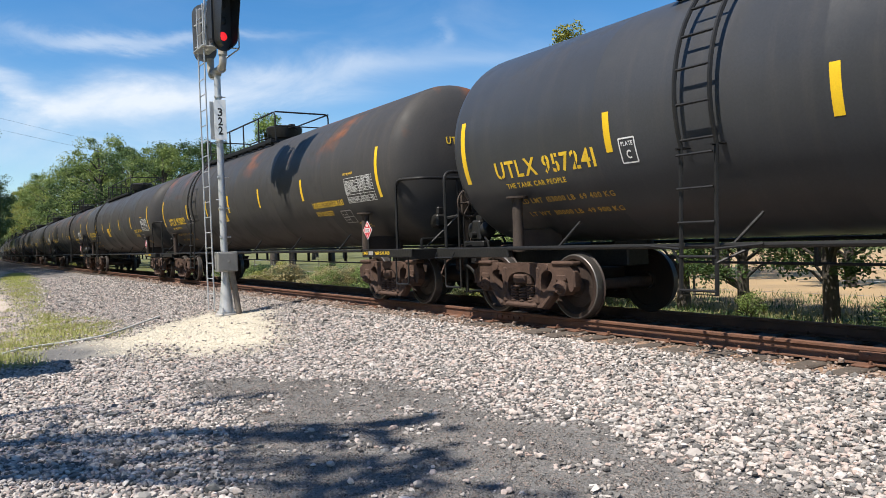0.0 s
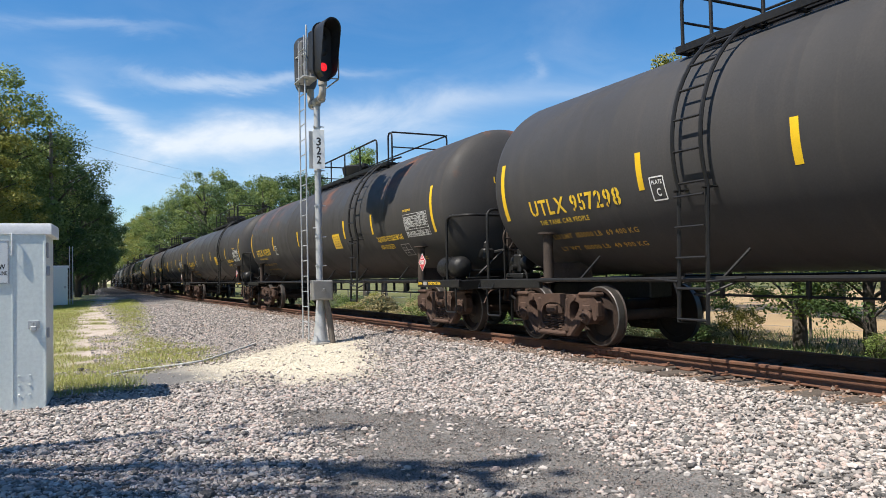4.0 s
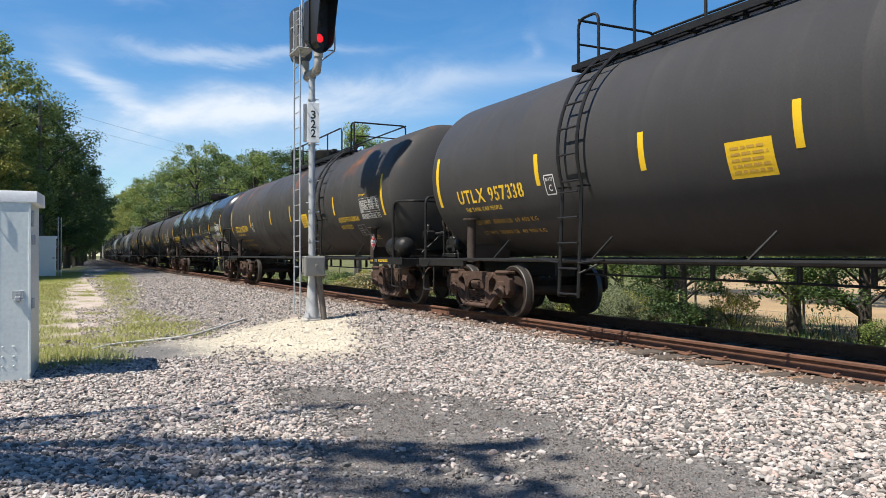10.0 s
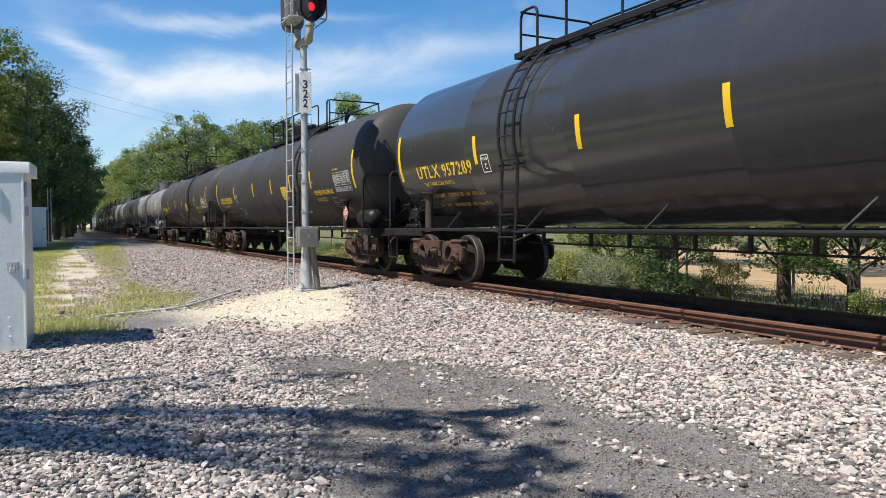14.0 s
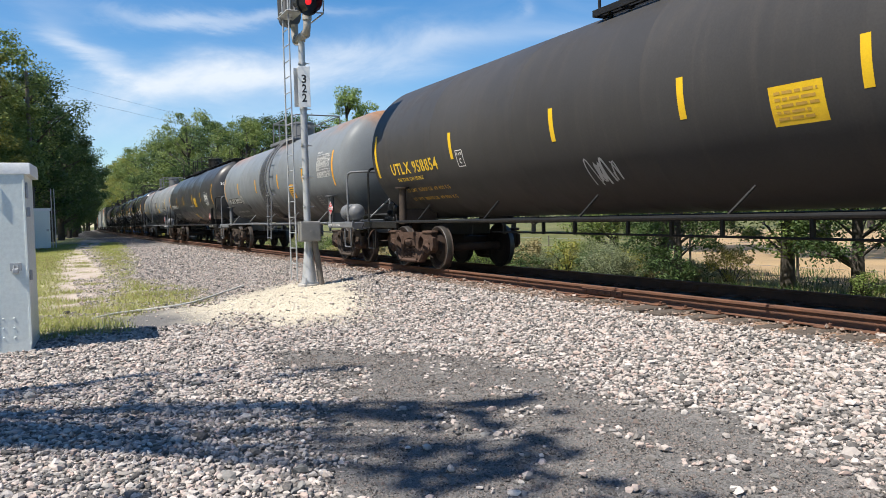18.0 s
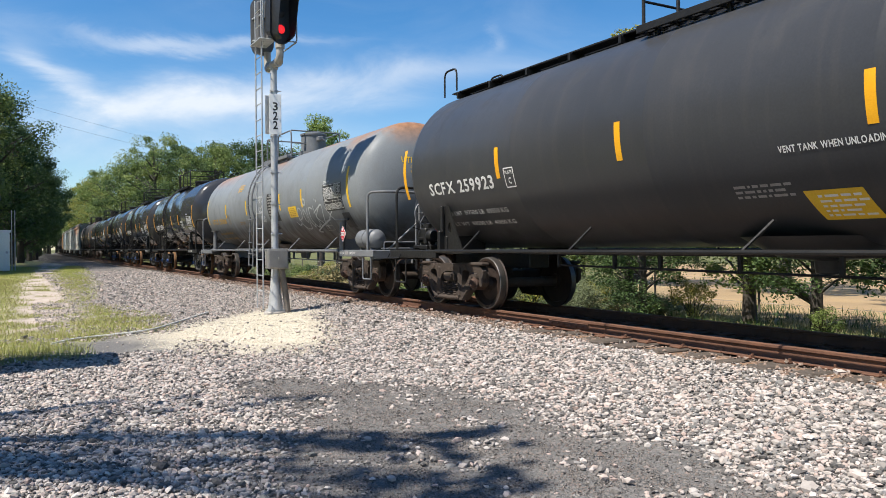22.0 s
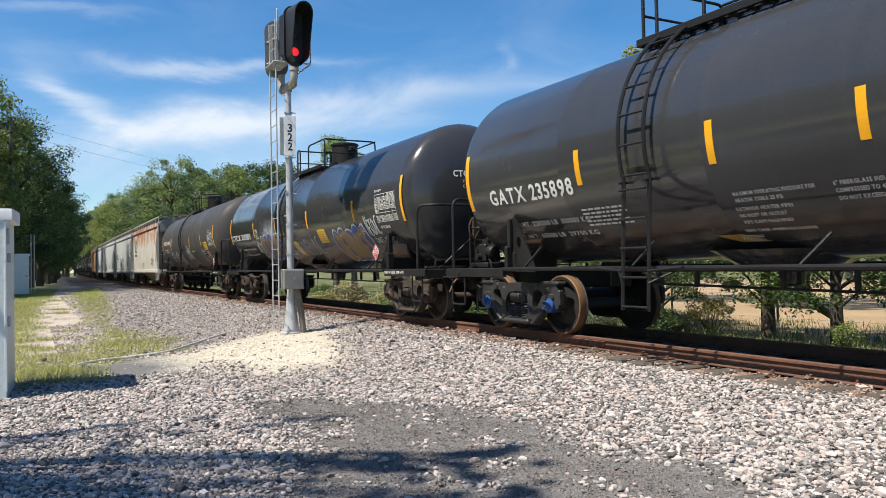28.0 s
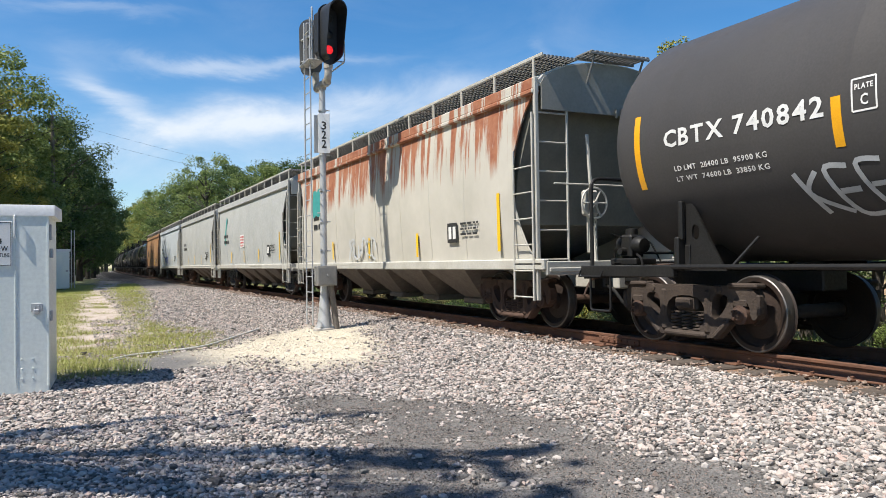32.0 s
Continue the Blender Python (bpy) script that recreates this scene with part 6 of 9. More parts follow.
def hand_tag(y, z, text, w, h, width, seed, slant=-0.18):
    """Quick spray-can lettering, each stroke a band of paint on the jacket."""
    def fn(car, c):
        rnd = random.Random(seed)
        lw = w / len(text)
        v, f = [], []
        for k, ch in enumerate(text):
            hh, up = h * rnd.uniform(0.8, 1.12), h * rnd.uniform(-0.08, 0.08)
            for stroke in HAND[ch]:
                a, b = ribbon([(lw * (k + 1.08 * u) - slant * hh * (0.5 - q), up + hh * q) for u, q in smoothed(stroke)], width * rnd.uniform(0.75, 1.15))
                f += [tuple(i + len(v) for i in face) for face in b]
                v += list(a)
        decal("graffiti_tag", on_cylinder((v, f), y, z, c["R"], c["zc"], 0.008), SPRAY_WHITE, car, "sprayed silver graffiti tag")
    return fn


def ring(u, v, ru, rv):
    return [(u + ru * math.cos(0.628 * k), v + rv * math.sin(0.628 * k)) for k in range(11)]


LOOPS = [ring(0.36, 0.95, 0.03, 0.09), ring(0.31, 0.55, 0.035, 0.19), [(0.10, 0.45), (0.2, 0.5), (0.24, 0.72), (0.17, 0.80), (0.12, 0.5), (0.18, 0.2), (0.30, 0.15), (0.36, 0.4)], [(0.40, 0.78), (0.375, 0.45), (0.42, 0.2), (0.46, 0.32)], [(0.55, 0.72), (0.47, 0.77), (0.435, 0.45), (0.50, 0.18), (0.57, 0.28)],
         [(0.57, 0.84), (0.59, 0.5), (0.60, 0.18)], [(0.76, 0.84), (0.62, 0.58), (0.58, 0.48), (0.66, 0.34), (0.74, 0.14)], [(0.55, 0.60), (0.66, 0.72), (0.79, 0.80), (0.76, 0.5), (0.72, 0.3)], [(0.0, 0.42), (0.05, 0.28), (0.12, 0.33), (0.16, 0.22), (0.20, 0.08)], [(0.88, 0.40), (0.74, 0.30), (0.55, 0.16), (0.42, 0.03), (0.51, 0.0)], [(0.86, 0.74), (0.92, 0.52), (0.98, 0.36)], [(0.99, 0.60), (0.92, 0.50), (0.85, 0.36)], [(0.645, 0.93), (0.65, 1.0)], [(0.675, 0.90), (0.68, 0.97)]]


def loop_tag(y, z, w, h, width):
    """A tag of thin looping spray strokes."""
    def fn(car, c):
        pieces = [ribbon([(w * u, h * v) for u, v in smoothed(stroke)], width * (1.5 if k == 0 else 0.85 + 0.07 * (k % 5))) for k, stroke in enumerate(LOOPS)]
        decal("graffiti_tag", on_cylinder(joined(*pieces), y, z, c["R"], c["zc"], 0.008), SPRAY_WHITE, car, "thin looping white graffiti tag")
    return fn


def emergency_notice(y, z, w, h):
    """Faded white and red notice with its three words and one barred line."""
    def fn(car, c):
        n = 6
        decal("notice", on_cylinder(([(a, h * k / n) for k in range(n + 1) for a in (0, w)], [(2 * k, 2 * k + 1, 2 * k + 3, 2 * k + 2) for k in range(n)]), y, z, c["R"], c["zc"], 0.005), FADED_NOTICE, car, "faded white notice with red lettering")
        for k, text in enumerate(("24-HOUR", "EMERGENCY", "NUMBER")):
            ww = w * 0.1 * len(text)
            decal("notice_word", on_cylinder(moved(letters(text, ww, h * 0.17), (w - ww) / 2, h * (0.76 - 0.22 * k)), y, z, c["R"], c["zc"], 0.009), RED_PLACARD, car)
        decal("notice_bar", on_cylinder(([(w * 0.08, h * 0.06), (w * 0.92, h * 0.06), (w * 0.92, h * 0.22), (w * 0.08, h * 0.22)], [(0, 1, 2, 3)]), y, z, c["R"], c["zc"], 0.009), RED_PLACARD, car)
    return fn


FADED_NOTICE = pbr("faded_notice_white", (0.50, 0.36, 0.36), (0.58, 0.47, 0.46), 9.0, 0.6)
LETTER_STROKES = {"E": [[(0.15, 0.0), (0.12, 0.5), (0.15, 1.0)], [(0.1, 0.92), (0.9, 0.95)], [(0.1, 0.5), (0.8, 0.52)], [(0.1, 0.08), (0.95, 0.05)]], "I": [[(0.35, 1.0), (0.45, 0.5), (0.6, 0.0)]],
                  "P": [[(0.15, 0.0), (0.15, 1.0)], [(0.15, 0.92), (0.75, 0.9), (0.85, 0.66), (0.7, 0.44), (0.2, 0.44)]], "n": [[(0.12, 0.0), (0.14, 0.75), (0.45, 0.98), (0.78, 0.75), (0.86, 0.0)]],
                  "u": [[(0.1, 1.0), (0.14, 0.25), (0.45, 0.02), (0.8, 0.25), (0.88, 1.0)]], "s": [[(0.85, 0.95), (0.35, 0.98), (0.14, 0.74), (0.5, 0.5), (0.86, 0.26), (0.6, 0.02), (0.1, 0.05)]]}


def mural_extra(y, z, w, h, seed, shapes, mist=0.0):
    """A filled graffiti piece: white edging, blue ground, gold lumpy shapes with white highlights."""
    def fn(car, c):
        R, zc = c["R"], c["zc"]
        if mist:
            n = 10
            grid = [(w * i / n, mist * j / 6) for i in range(n + 1) for j in range(7)]
            faces = [(7 * i + j, 7 * i + 7 + j, 7 * i + 8 + j, 7 * i + j + 1) for i in range(n) for j in range(6)]
            decal("graffiti_fade", on_cylinder((grid, faces), y - 0.1, z + h * 0.55, R, zc, 0.004), SPRAY_MIST, car, "faded white overspray above a graffiti piece")
        decal("graffiti_halo", on_cylinder(blob_outline(seed, w, h, 5), y, z, R, zc, 0.006), SPRAY_WHITE, car, "white edge of a graffiti piece")
        decal("graffiti_ground", on_cylinder(moved(blob_outline(seed, w * 0.965, h * 0.92, 5), w * 0.0175, h * 0.04), y, z, R, zc, 0.009), SPRAY_BLUE, car, "blue ground of a graffiti piece")
        rnd = random.Random(seed)
        lw = w * 0.86 / len(shapes)
        for k, ch in enumerate(shapes):
            x0, z0, hh = w * 0.07 + lw * k, h * (0.20 + 0.03 * rnd.uniform(-1, 1)), h * rnd.uniform(0.58, 0.66)
            fat = min(lw * 0.62, 0.31)
            for stroke in LETTER_STROKES[ch]:
                pts = []
                for (u0, v0), (u1, v1) in zip(stroke, stroke[1:]):
                    pts += [(x0 + lw * (0.04 + 0.92 * (u0 + (u1 - u0) * i / 5)), z0 + hh * (v0 + (v1 - v0) * i / 5)) for i in range(5)]
                pts.append((x0 + lw * (0.04 + 0.92 * stroke[-1][0]), z0 + hh * stroke[-1][1]))
                decal("graffiti_letter", on_cylinder(ribbon(pts, fat), y, z, R, zc, 0.012), SPRAY_GOLD, car)
                decal("graffiti_edge", on_cylinder(ribbon([(a + fat * 0.46, b + 0.02) for a, b in pts], 0.020), y, z, R, zc, 0.015), SPRAY_WHITE, car)
    return fn


def control_valve_shape(q):
    """The air brake valve cluster: lumpy castings, pipes and a handle."""
    q.box(-0.20, 0.20, -0.28, 0.28, 0.0, 0.10, 0.02)
    q.box(-0.13, 0.13, -0.10, 0.14, 0.10, 0.44, 0.03)
    q.lathe([(-0.26, 0.0), (-0.25, 0.10), (-0.20, 0.13), (-0.10, 0.13)], "y", (0, 0, 0.28), 14)
    q.lathe([(0.14, 0.12), (0.24, 0.12), (0.28, 0.08), (0.29, 0.0)], "y", (0, 0, 0.30), 14)
    q.lathe([(0.44, 0.09), (0.52, 0.09), (0.54, 0.0)], "z", (0, 0.02, 0), 12)
    q.lathe([(-0.22, 0.0), (-0.22, 0.05), (-0.12, 0.06)], "x", (0, 0.03, 0.20), 10)
    q.tube([(0.0, 0.28, 0.28), (0.0, 0.42, 0.22), (0.05, 0.46, 0.0)], 0.018, 6, 0.06)
    q.tube([(-0.1, -0.2, 0.15), (-0.16, -0.36, 0.10), (-0.16, -0.42, -0.15)], 0.018, 6, 0.06)
    q.tube([(0.12, 0.0, 0.36), (0.28, -0.05, 0.34), (0.34, -0.2, 0.05)], 0.014, 6, 0.06)
    q.tube([(-0.13, 0.08, 0.40), (-0.30, 0.12, 0.46)], 0.010, 6)


def end_gear(car, half, mat, long):
    """Clutter on the end platforms: valve cluster, brake stand posts, crossover step, brake cylinder."""
    if mat is not FRAME_GREY:
        part("control_valve", "control_valve", control_valve_shape, mat, car, pose(-0.78, half - 0.72, 1.05), "air brake valve cluster")
    y = -half + 0.50
    part("brake_stand", ("brake_stand", half), lambda q: ([q.tube([(x, y, 0.62), (x, y, 2.32)], 0.024, 6) for x in (-0.42, -0.31)] + [q.tube([(-0.42, y, 2.32), (0.15, y, 2.32)], 0.02, 6), q.tube([(0.15, y, 2.32), (0.15, y, 1.02)], 0.022, 6), q.tube([(0.15, y, 1.95), (0.75, y + 0.1, 1.04)], 0.022, 6), q.tube([(-0.42, y, 1.62), (-0.98, y + 0.3, 1.04)], 0.022, 6)]), mat, car, label="hand brake stand posts")
    part("crossover_step", ("crossover", half), lambda q: (q.box(-0.30, 0.34, y - 0.16, y + 0.10, 0.20, 0.235, 0.008), q.box(-0.32, -0.28, y - 0.06, y + 0.0, 0.20, 0.90, 0.006), q.box(0.32, 0.36, y - 0.06, y + 0.0, 0.20, 0.90, 0.006), q.tube([(-0.3, y - 0.03, 0.55), (0.34, y - 0.03, 0.55)], 0.014, 6)), mat, car, label="hanging crossover step")
    if long:
        part("brake_lever", ("brake_lever", half), lambda q: (q.tube([(-0.35, y + 0.05, 1.62), (-0.62, y + 0.25, 1.56), (-0.66, y + 0.3, 1.40)], 0.035, 7, 0.05), q.box(-0.80, -0.55, y + 0.15, y + 0.42, 1.42, 1.66, 0.04), q.box(-0.74, -0.60, y + 0.2, y + 0.36, 1.64, 1.80, 0.03)), mat, car, label="brake slack adjuster box")


HEATER_LINES = [(text, y, z, w, 0.046, WHITE_PAINT) for text, y, z, w in (("MAXIMUM OPERATING PRESSURE FOR", -0.25, 1.82, 1.0), ("HEATER COILS 25 PSI", -0.25, 1.75, 0.6), ("EXTERIOR HEATER PIPES", -0.20, 1.66, 0.72), ("NO INLET OR OUTLET", -0.20, 1.59, 0.6), ("PIPE CAPS REQUIRED", -0.20, 1.52, 0.62), ("VENT TANK WHEN UNLOADING", -0.12, 1.43, 0.9),
                ('6" FIBERGLASS INSULATION', -1.44, 1.82, 0.75), ('COMPRESSED TO 4"', -1.44, 1.75, 0.5), ("DO NOT EXCEED 450 F", -1.44, 1.68, 0.6), ("OWNERSHIP SUBJECT TO A SECURITY AGREEMENT", -2.34, 1.83, 1.0), ("FILED WITH THE SURFACE TRANSPORTATION BOARD", -2.34, 1.77, 1.0), ("LIFT HERE", -4.2, 1.86, 0.28))]


def empty_holder(car, y, z):
    """A bare placard holder: a black diamond with a thin pale rim."""
    h = 0.20
    board = part("placard_holder", "placard_holder", lambda q: q.prism([[(0, -h), (h, 0), (0, h), (-h, 0)]], "y", 0.0, 0.012), FRAME_BLACK, car, pose(-1.42, y, z, 0, 0, -90), "empty diamond placard holder")
    part("rim", "placard_rim", lambda q: q.prism([[(0, -h), (h, 0), (0, h), (-h, 0)], [(0, -h * 0.93), (h * 0.93, 0), (0, h * 0.93), (-h * 0.93, 0)]], "y", -0.005, 0.0), FRAME_GREY, board)


def cars_list():
    out = []
    L = lpg_record
    out.append((L("957241", "a", CHARCOAL, 1, mark_at=(7.98, 2.05, 2.03, 0.24), stripes=(8.7, 5.68, 2.85, 0.3, -2.3, -5.2, -8.5)), 10.27))
    out.append((L("958852", "a", BLACK_RUST, 2), 30.30))
    out.append((L("957298", "a", BLACK, 3), 50.35))
    out.append((L("957333", "b", BLACK_RUST, 4, ld="153800 LB  69 750 KG", lt="109200 LB  49 550 KG", stripes=(8.68, 5.1, 1.7, -0.68, -2.95, -5.05, -8.5)), 70.40))
    out.append((L("957235", "b", BLACK_CLEAN, 5), 90.45))
    out.append((L("957338", "a", BLACK_CLEAN, 6, extras=[tag_extra(-1.45, 1.75, 0.5, 0.4, 2, 0.05, 12)]), 110.47))
    out.append((L("957250", "b", BLACK_RUST, 7), 130.56))
    shiny = L("957289", "a", GLOSS, 8, drum=None, sill="2 INCH HF|COMP SHOES", table_back=None, stripes=(8.72, 5.55, 2.65, 0.02, -2.6, -5.5, -8.65), table=(-7.3, 2.02, 1.05, 0.55))
    shiny["lines"] = [("NON ODORIZED", -4.0, 1.98, 1.0, 0.12, YELLOW_PAINT), ("LIQUEFIED", -4.0, 1.82, 0.75, 0.11, YELLOW_PAINT), ("PETROLEUM", -4.0, 1.67, 0.95, 0.11, YELLOW_PAINT), ("GAS", -4.05, 1.53, 0.38, 0.11, YELLOW_PAINT)]
    shiny["notices"] = [(-2.06, 1.67, 0.6, 0.28, 0.0, YELLOW, OLD_YELLOW), (-6.3, 1.68, 0.62, 0.22, 0.0, OLD_YELLOW, STENCIL_BLACK)]
    shiny["label"] = "glossy black pressure tank car with yellow stencils rolling in the train"
    out.append((shiny, 150.62))
    out.append((L("957350", "b", BLACK_CLEAN, 9, extras=[tag_extra(4.95, 1.5, 0.85, 0.5, 5, 0.035, 31)]), 170.67))
    out.append((L("958854", "b", BLACK, 10, extras=[tag_extra(1.4, 1.5, 0.65, 0.5, 4, 0.035, 44)]), 190.76))
    out.append((gp_record("KLRX 30973", 8.97, 6.95, GREY_TANK, 11, R=1.46, zc=2.55, frame=FRAME_GREY, drum=FRAME_GREY, ladder=-0.64, plat=(-1.5, 1.4), dome=0.25, un="1230", stripes=(7.35, 4.7, 1.72, -1.41, -4.27, -7.05), mark_at=(6.78, 1.90, 2.15, 0.20),
        patches=[(6.85, 1.87, 2.28, 0.26, STENCIL_BLACK), (3.97, 1.62, 0.32, 0.2, FRAME_BLACK), (1.15, 1.12, 1.30, 3.9, OIL_STAIN)], notices=[(-2.65, 1.83, 0.52, 0.46, 0, ORANGE_TAPE, STENCIL_BLACK)], table=(-5.73, 2.3, 1.12, 0.62), small_frame=(-5.05, 1.57), table_back=FRAME_GREY,
        head_patch=True, capy=("CAPY 30070 GAL", "CAPY 113 850 L"), label="mid-grey tank car with a rust-stained crown, rolling in the train"), 208.70))
    out.append((gp_record("SCFX 259923", 8.85, 6.80, CHARCOAL, 12, R=1.50, zc=2.58, head_x=-1.12, walk=True, plat=(-0.78, 2.1), dome=-0.55, ladder=1.1, un="1230", stripes=(7.75, 4.58, 1.85, -1.37, -4.13, -7.35), mark_at=(6.85, 2.05, 2.1, 0.21), ld="197500 LB  89550 KG", lt="88500 LB  40150 KG",
        lines=[("VENT TANK WHEN UNLOADING", -0.38, 2.03, 1.15, 0.07, WHITE_PAINT)], notices=[(-1.95, 2.0, 0.68, 0.46, 0, YELLOW, OLD_YELLOW), (-0.56, 1.36, 0.62, 0.42, -0.012, YELLOW, PLACARD_WHITE)], table=(-5.26, 2.0, 1.0, 0.56), capy=("CAPY 31780 US GAL", "CAPY 120297 L"), label="charcoal grey tank car with a crown walkway, rolling in the train"), 226.40))
    out.append((gp_record("UTLX 203808", 8.95, 6.85, GREY_RUST, 13, R=1.46, zc=2.55, frame=FRAME_GREY, drum=FRAME_GREY, ladder=0.7, plat=(-1.0, 1.5), dome=-0.8, un="1219", tape=YELLOW, ink=OLD_YELLOW, stripes=(7.38, 4.47, 1.73, -1.9, -3.81, -7.02), mark_at=(6.75, 2.0, 2.1, 0.2),
        patches=[(-0.67, 1.90, 1.02, 0.85, FRAME_BLACK), (-0.78, 1.66, 0.42, 0.24, FRAME_BLACK), (-5.45, 2.0, 1.2, 0.66, STENCIL_BLACK), (-6.36, 1.58, 0.46, 0.42, STENCIL_BLACK), (-0.85, 3.08, 0.5, 0.12, CHARCOAL)], bars=[(8, -0.75, 1.98, 0.85, 0.7, DULL_WHITE), (4, 2.95, 3.0, 0.66, 0.28, OLD_YELLOW), (2, 2.85, 1.9, 0.68, 0.12, SPRAY_GOLD)], small_frame=(-4.86, 1.55), head_up=0.13, notices=[(-2.6, 1.95, 0.68, 0.31, 0, YELLOW, OLD_YELLOW)], table=(-5.5, 2.04, 1.1, 0.6),
        extras=[loop_tag(-2.93, 1.52, 2.9, 0.95, 0.034), hand_tag(0.24, 2.50, "APO", 0.46, 0.22, 0.024, 62, -0.1), hand_tag(0.25, 2.20, "KOCP", 0.50, 0.20, 0.024, 63, -0.1), hand_tag(0.22, 1.92, "AEOO", 0.48, 0.20, 0.024, 64, -0.1)], label="grey tank car with rusted crown and graffiti"), 244.30))
    for num, far, seed in (("235894", 257.18, 14), ("235896", 270.05, 15), ("235898", 282.90, 16)):
        out.append((gp_record("GATX " + num, 6.43, 4.37, MIRROR_BLACK, seed, R=1.53, zc=2.64, L=5.15, depth=0.55, bands=(-2.6, 0.0, 2.6), truck=TRUCK_DARK, cap=BEARING_BLUE, wheel=DARK_WHEEL, tread=RUSTY_WHEEL, ladder=0.95, plat=(-1.15, 1.6), dome=-0.45, style="flat", un="", stripes=(5.12, 2.18, -0.13, -1.88, -5.12), mark_at=(4.5, 2.08, 2.15, 0.24), ld="220500 LB  100000 KG", lt="65500 LB  29700 KG",
            table=(-3.85, 1.92, 1.02, 0.62), lines=[("SR-8754", -2.38, 2.27, 0.6, 0.095, WHITE_PAINT), ("SR-13450", -2.38, 2.15, 0.64, 0.095, WHITE_PAINT), ("SR-13449", -2.4, 2.03, 0.64, 0.095, WHITE_PAINT), *HEATER_LINES],
            bars=[(5, 2.35, 1.62, 0.95, 0.32, WHITE_PAINT), (2, -2.5, 1.62, 0.8, 0.12, WHITE_PAINT)], notices=[(0.05, 1.32, 0.4, 0.16, -0.05, OLD_YELLOW, PLACARD_WHITE)], sill="2 INCH TRD|CON SHOES", valve=True,
            label="short glossy black tank car with white stencils"), far))
    out.append((gp_record("CTCX 300383", 8.90, 6.82, GLOSS, 17, R=1.52, zc=2.60, plat=(-0.95, 1.55), dome=-0.5, ladder=0.9, stripes=(7.63, 4.31, 1.69, -1.4, -4.82, -7.5), mark_at=(7.5, 2.14, 2.65, 0.2), placard_shift=0.69,
        lines=[("CTCX 300383", -6.2, 1.94, 0.5, 0.06, WHITE_PAINT)], table=(-6.16, 2.08, 1.05, 0.6), notices=[(-2.05, 1.76, 0.58, 0.4, 0, YELLOW, OLD_YELLOW), (0.27, 1.5, 0.42, 0.5, -0.03, YELLOW, PLACARD_WHITE)],
        extras=[mural_extra(-3.02, 1.22, 2.38, 1.26, 71, "nEunnEs"), mural_extra(3.74, 1.36, 2.28, 1.12, 72, "EIIPs", 0.75), hand_tag(-0.40, 1.50, "NEKONC", 1.45, 0.52, 0.032, 73), hand_tag(-5.42, 1.84, "NEKONC", 0.68, 0.42, 0.032, 74), hand_tag(-5.62, 1.64, "DNE-PCEC", 1.0, 0.16, 0.022, 76), tag_extra(4.35, 1.6, 0.7, 0.5, 4, 0.045, 75)], label="glossy black tank car with gold and blue graffiti"), 300.70))
    out.append((gp_record("CBTX 740842", 8.92, 6.88, WARM_BLACK, 18, R=1.56, zc=2.64, plat=(-0.6, 1.78), dome=0.0, ladder=0.5, stripes=(7.17, 4.35, 1.61, -1.31, -4.17, -7.0), mark_at=(6.68, 2.5, 2.2, 0.2), ld="211400 LB  95900 KG", lt="74600 LB  33850 KG", un="1230", ldw=0.62, ldh=0.06, ldx=0.12, ldz=0.30,
        small_frame=(-5.55, 1.62), notices=[(-4.72, 1.99, 0.7, 0.36, 0, YELLOW, STENCIL_BLACK)], table=(-5.8, 2.15, 1.05, 0.55), lines=[("VENT TANK WHEN UNLOADING", -1.47, 1.98, 0.82, 0.05, WHITE_PAINT), ("OWNERSHIP SUBJECT TO A SECURITY AGREEMENT", -3.83, 1.97, 0.92, 0.04, WHITE_PAINT), ("FILED WITH THE SURFACE TRANSPORTATION BOARD", -3.83, 1.91, 0.92, 0.04, WHITE_PAINT), ("PAINT - WMS-HO 64-14484-80", -3.87, 1.82, 0.74, 0.05, WHITE_PAINT)], extras=[hand_tag(4.88, 1.58, "KEENONC", 2.35, 0.52, 0.062, 81, -0.35), hand_tag(2.42, 1.45, "LAN", 0.68, 0.58, 0.055, 84, 0.25), hand_tag(-0.15, 1.66, "NONC", 1.0, 0.62, 0.05, 82, -0.3), hand_tag(-4.45, 1.55, "PEDK-", 0.95, 0.22, 0.03, 83), emergency_notice(-4.88, 1.66, 0.55, 0.32)],
        label="matt black tank car with silver graffiti, rolling in the train"), 318.55))
    for k, (paint, name) in enumerate(((HOPPER_RUST, "pale covered hopper with rust streaks below its roof"), (HOPPER_GREY, "pale grey covered hopper car"), (HOPPER_GREY, "pale grey covered hopper car"), (HOPPER_BLUE, "blue-white covered hopper car"), (HOPPER_TAN, "rusty orange-tan covered hopper car"))):
        out.append((dict(kind="hopper", paint=paint, half=7.70, tc=5.55, seed=90 + k, label=name + ", rolling"), 318.55 + 15.4 * (k + 1)))
    far = 318.55 + 77
    for k in range(11):
        far += 17.2
        out.append((gp_record("", 8.6, 6.5, (GLOSS, BLACK_CLEAN, CHARCOAL)[k % 3], 110 + k, un="", plain=True, label="black tank car far down the train"), far))
    return out


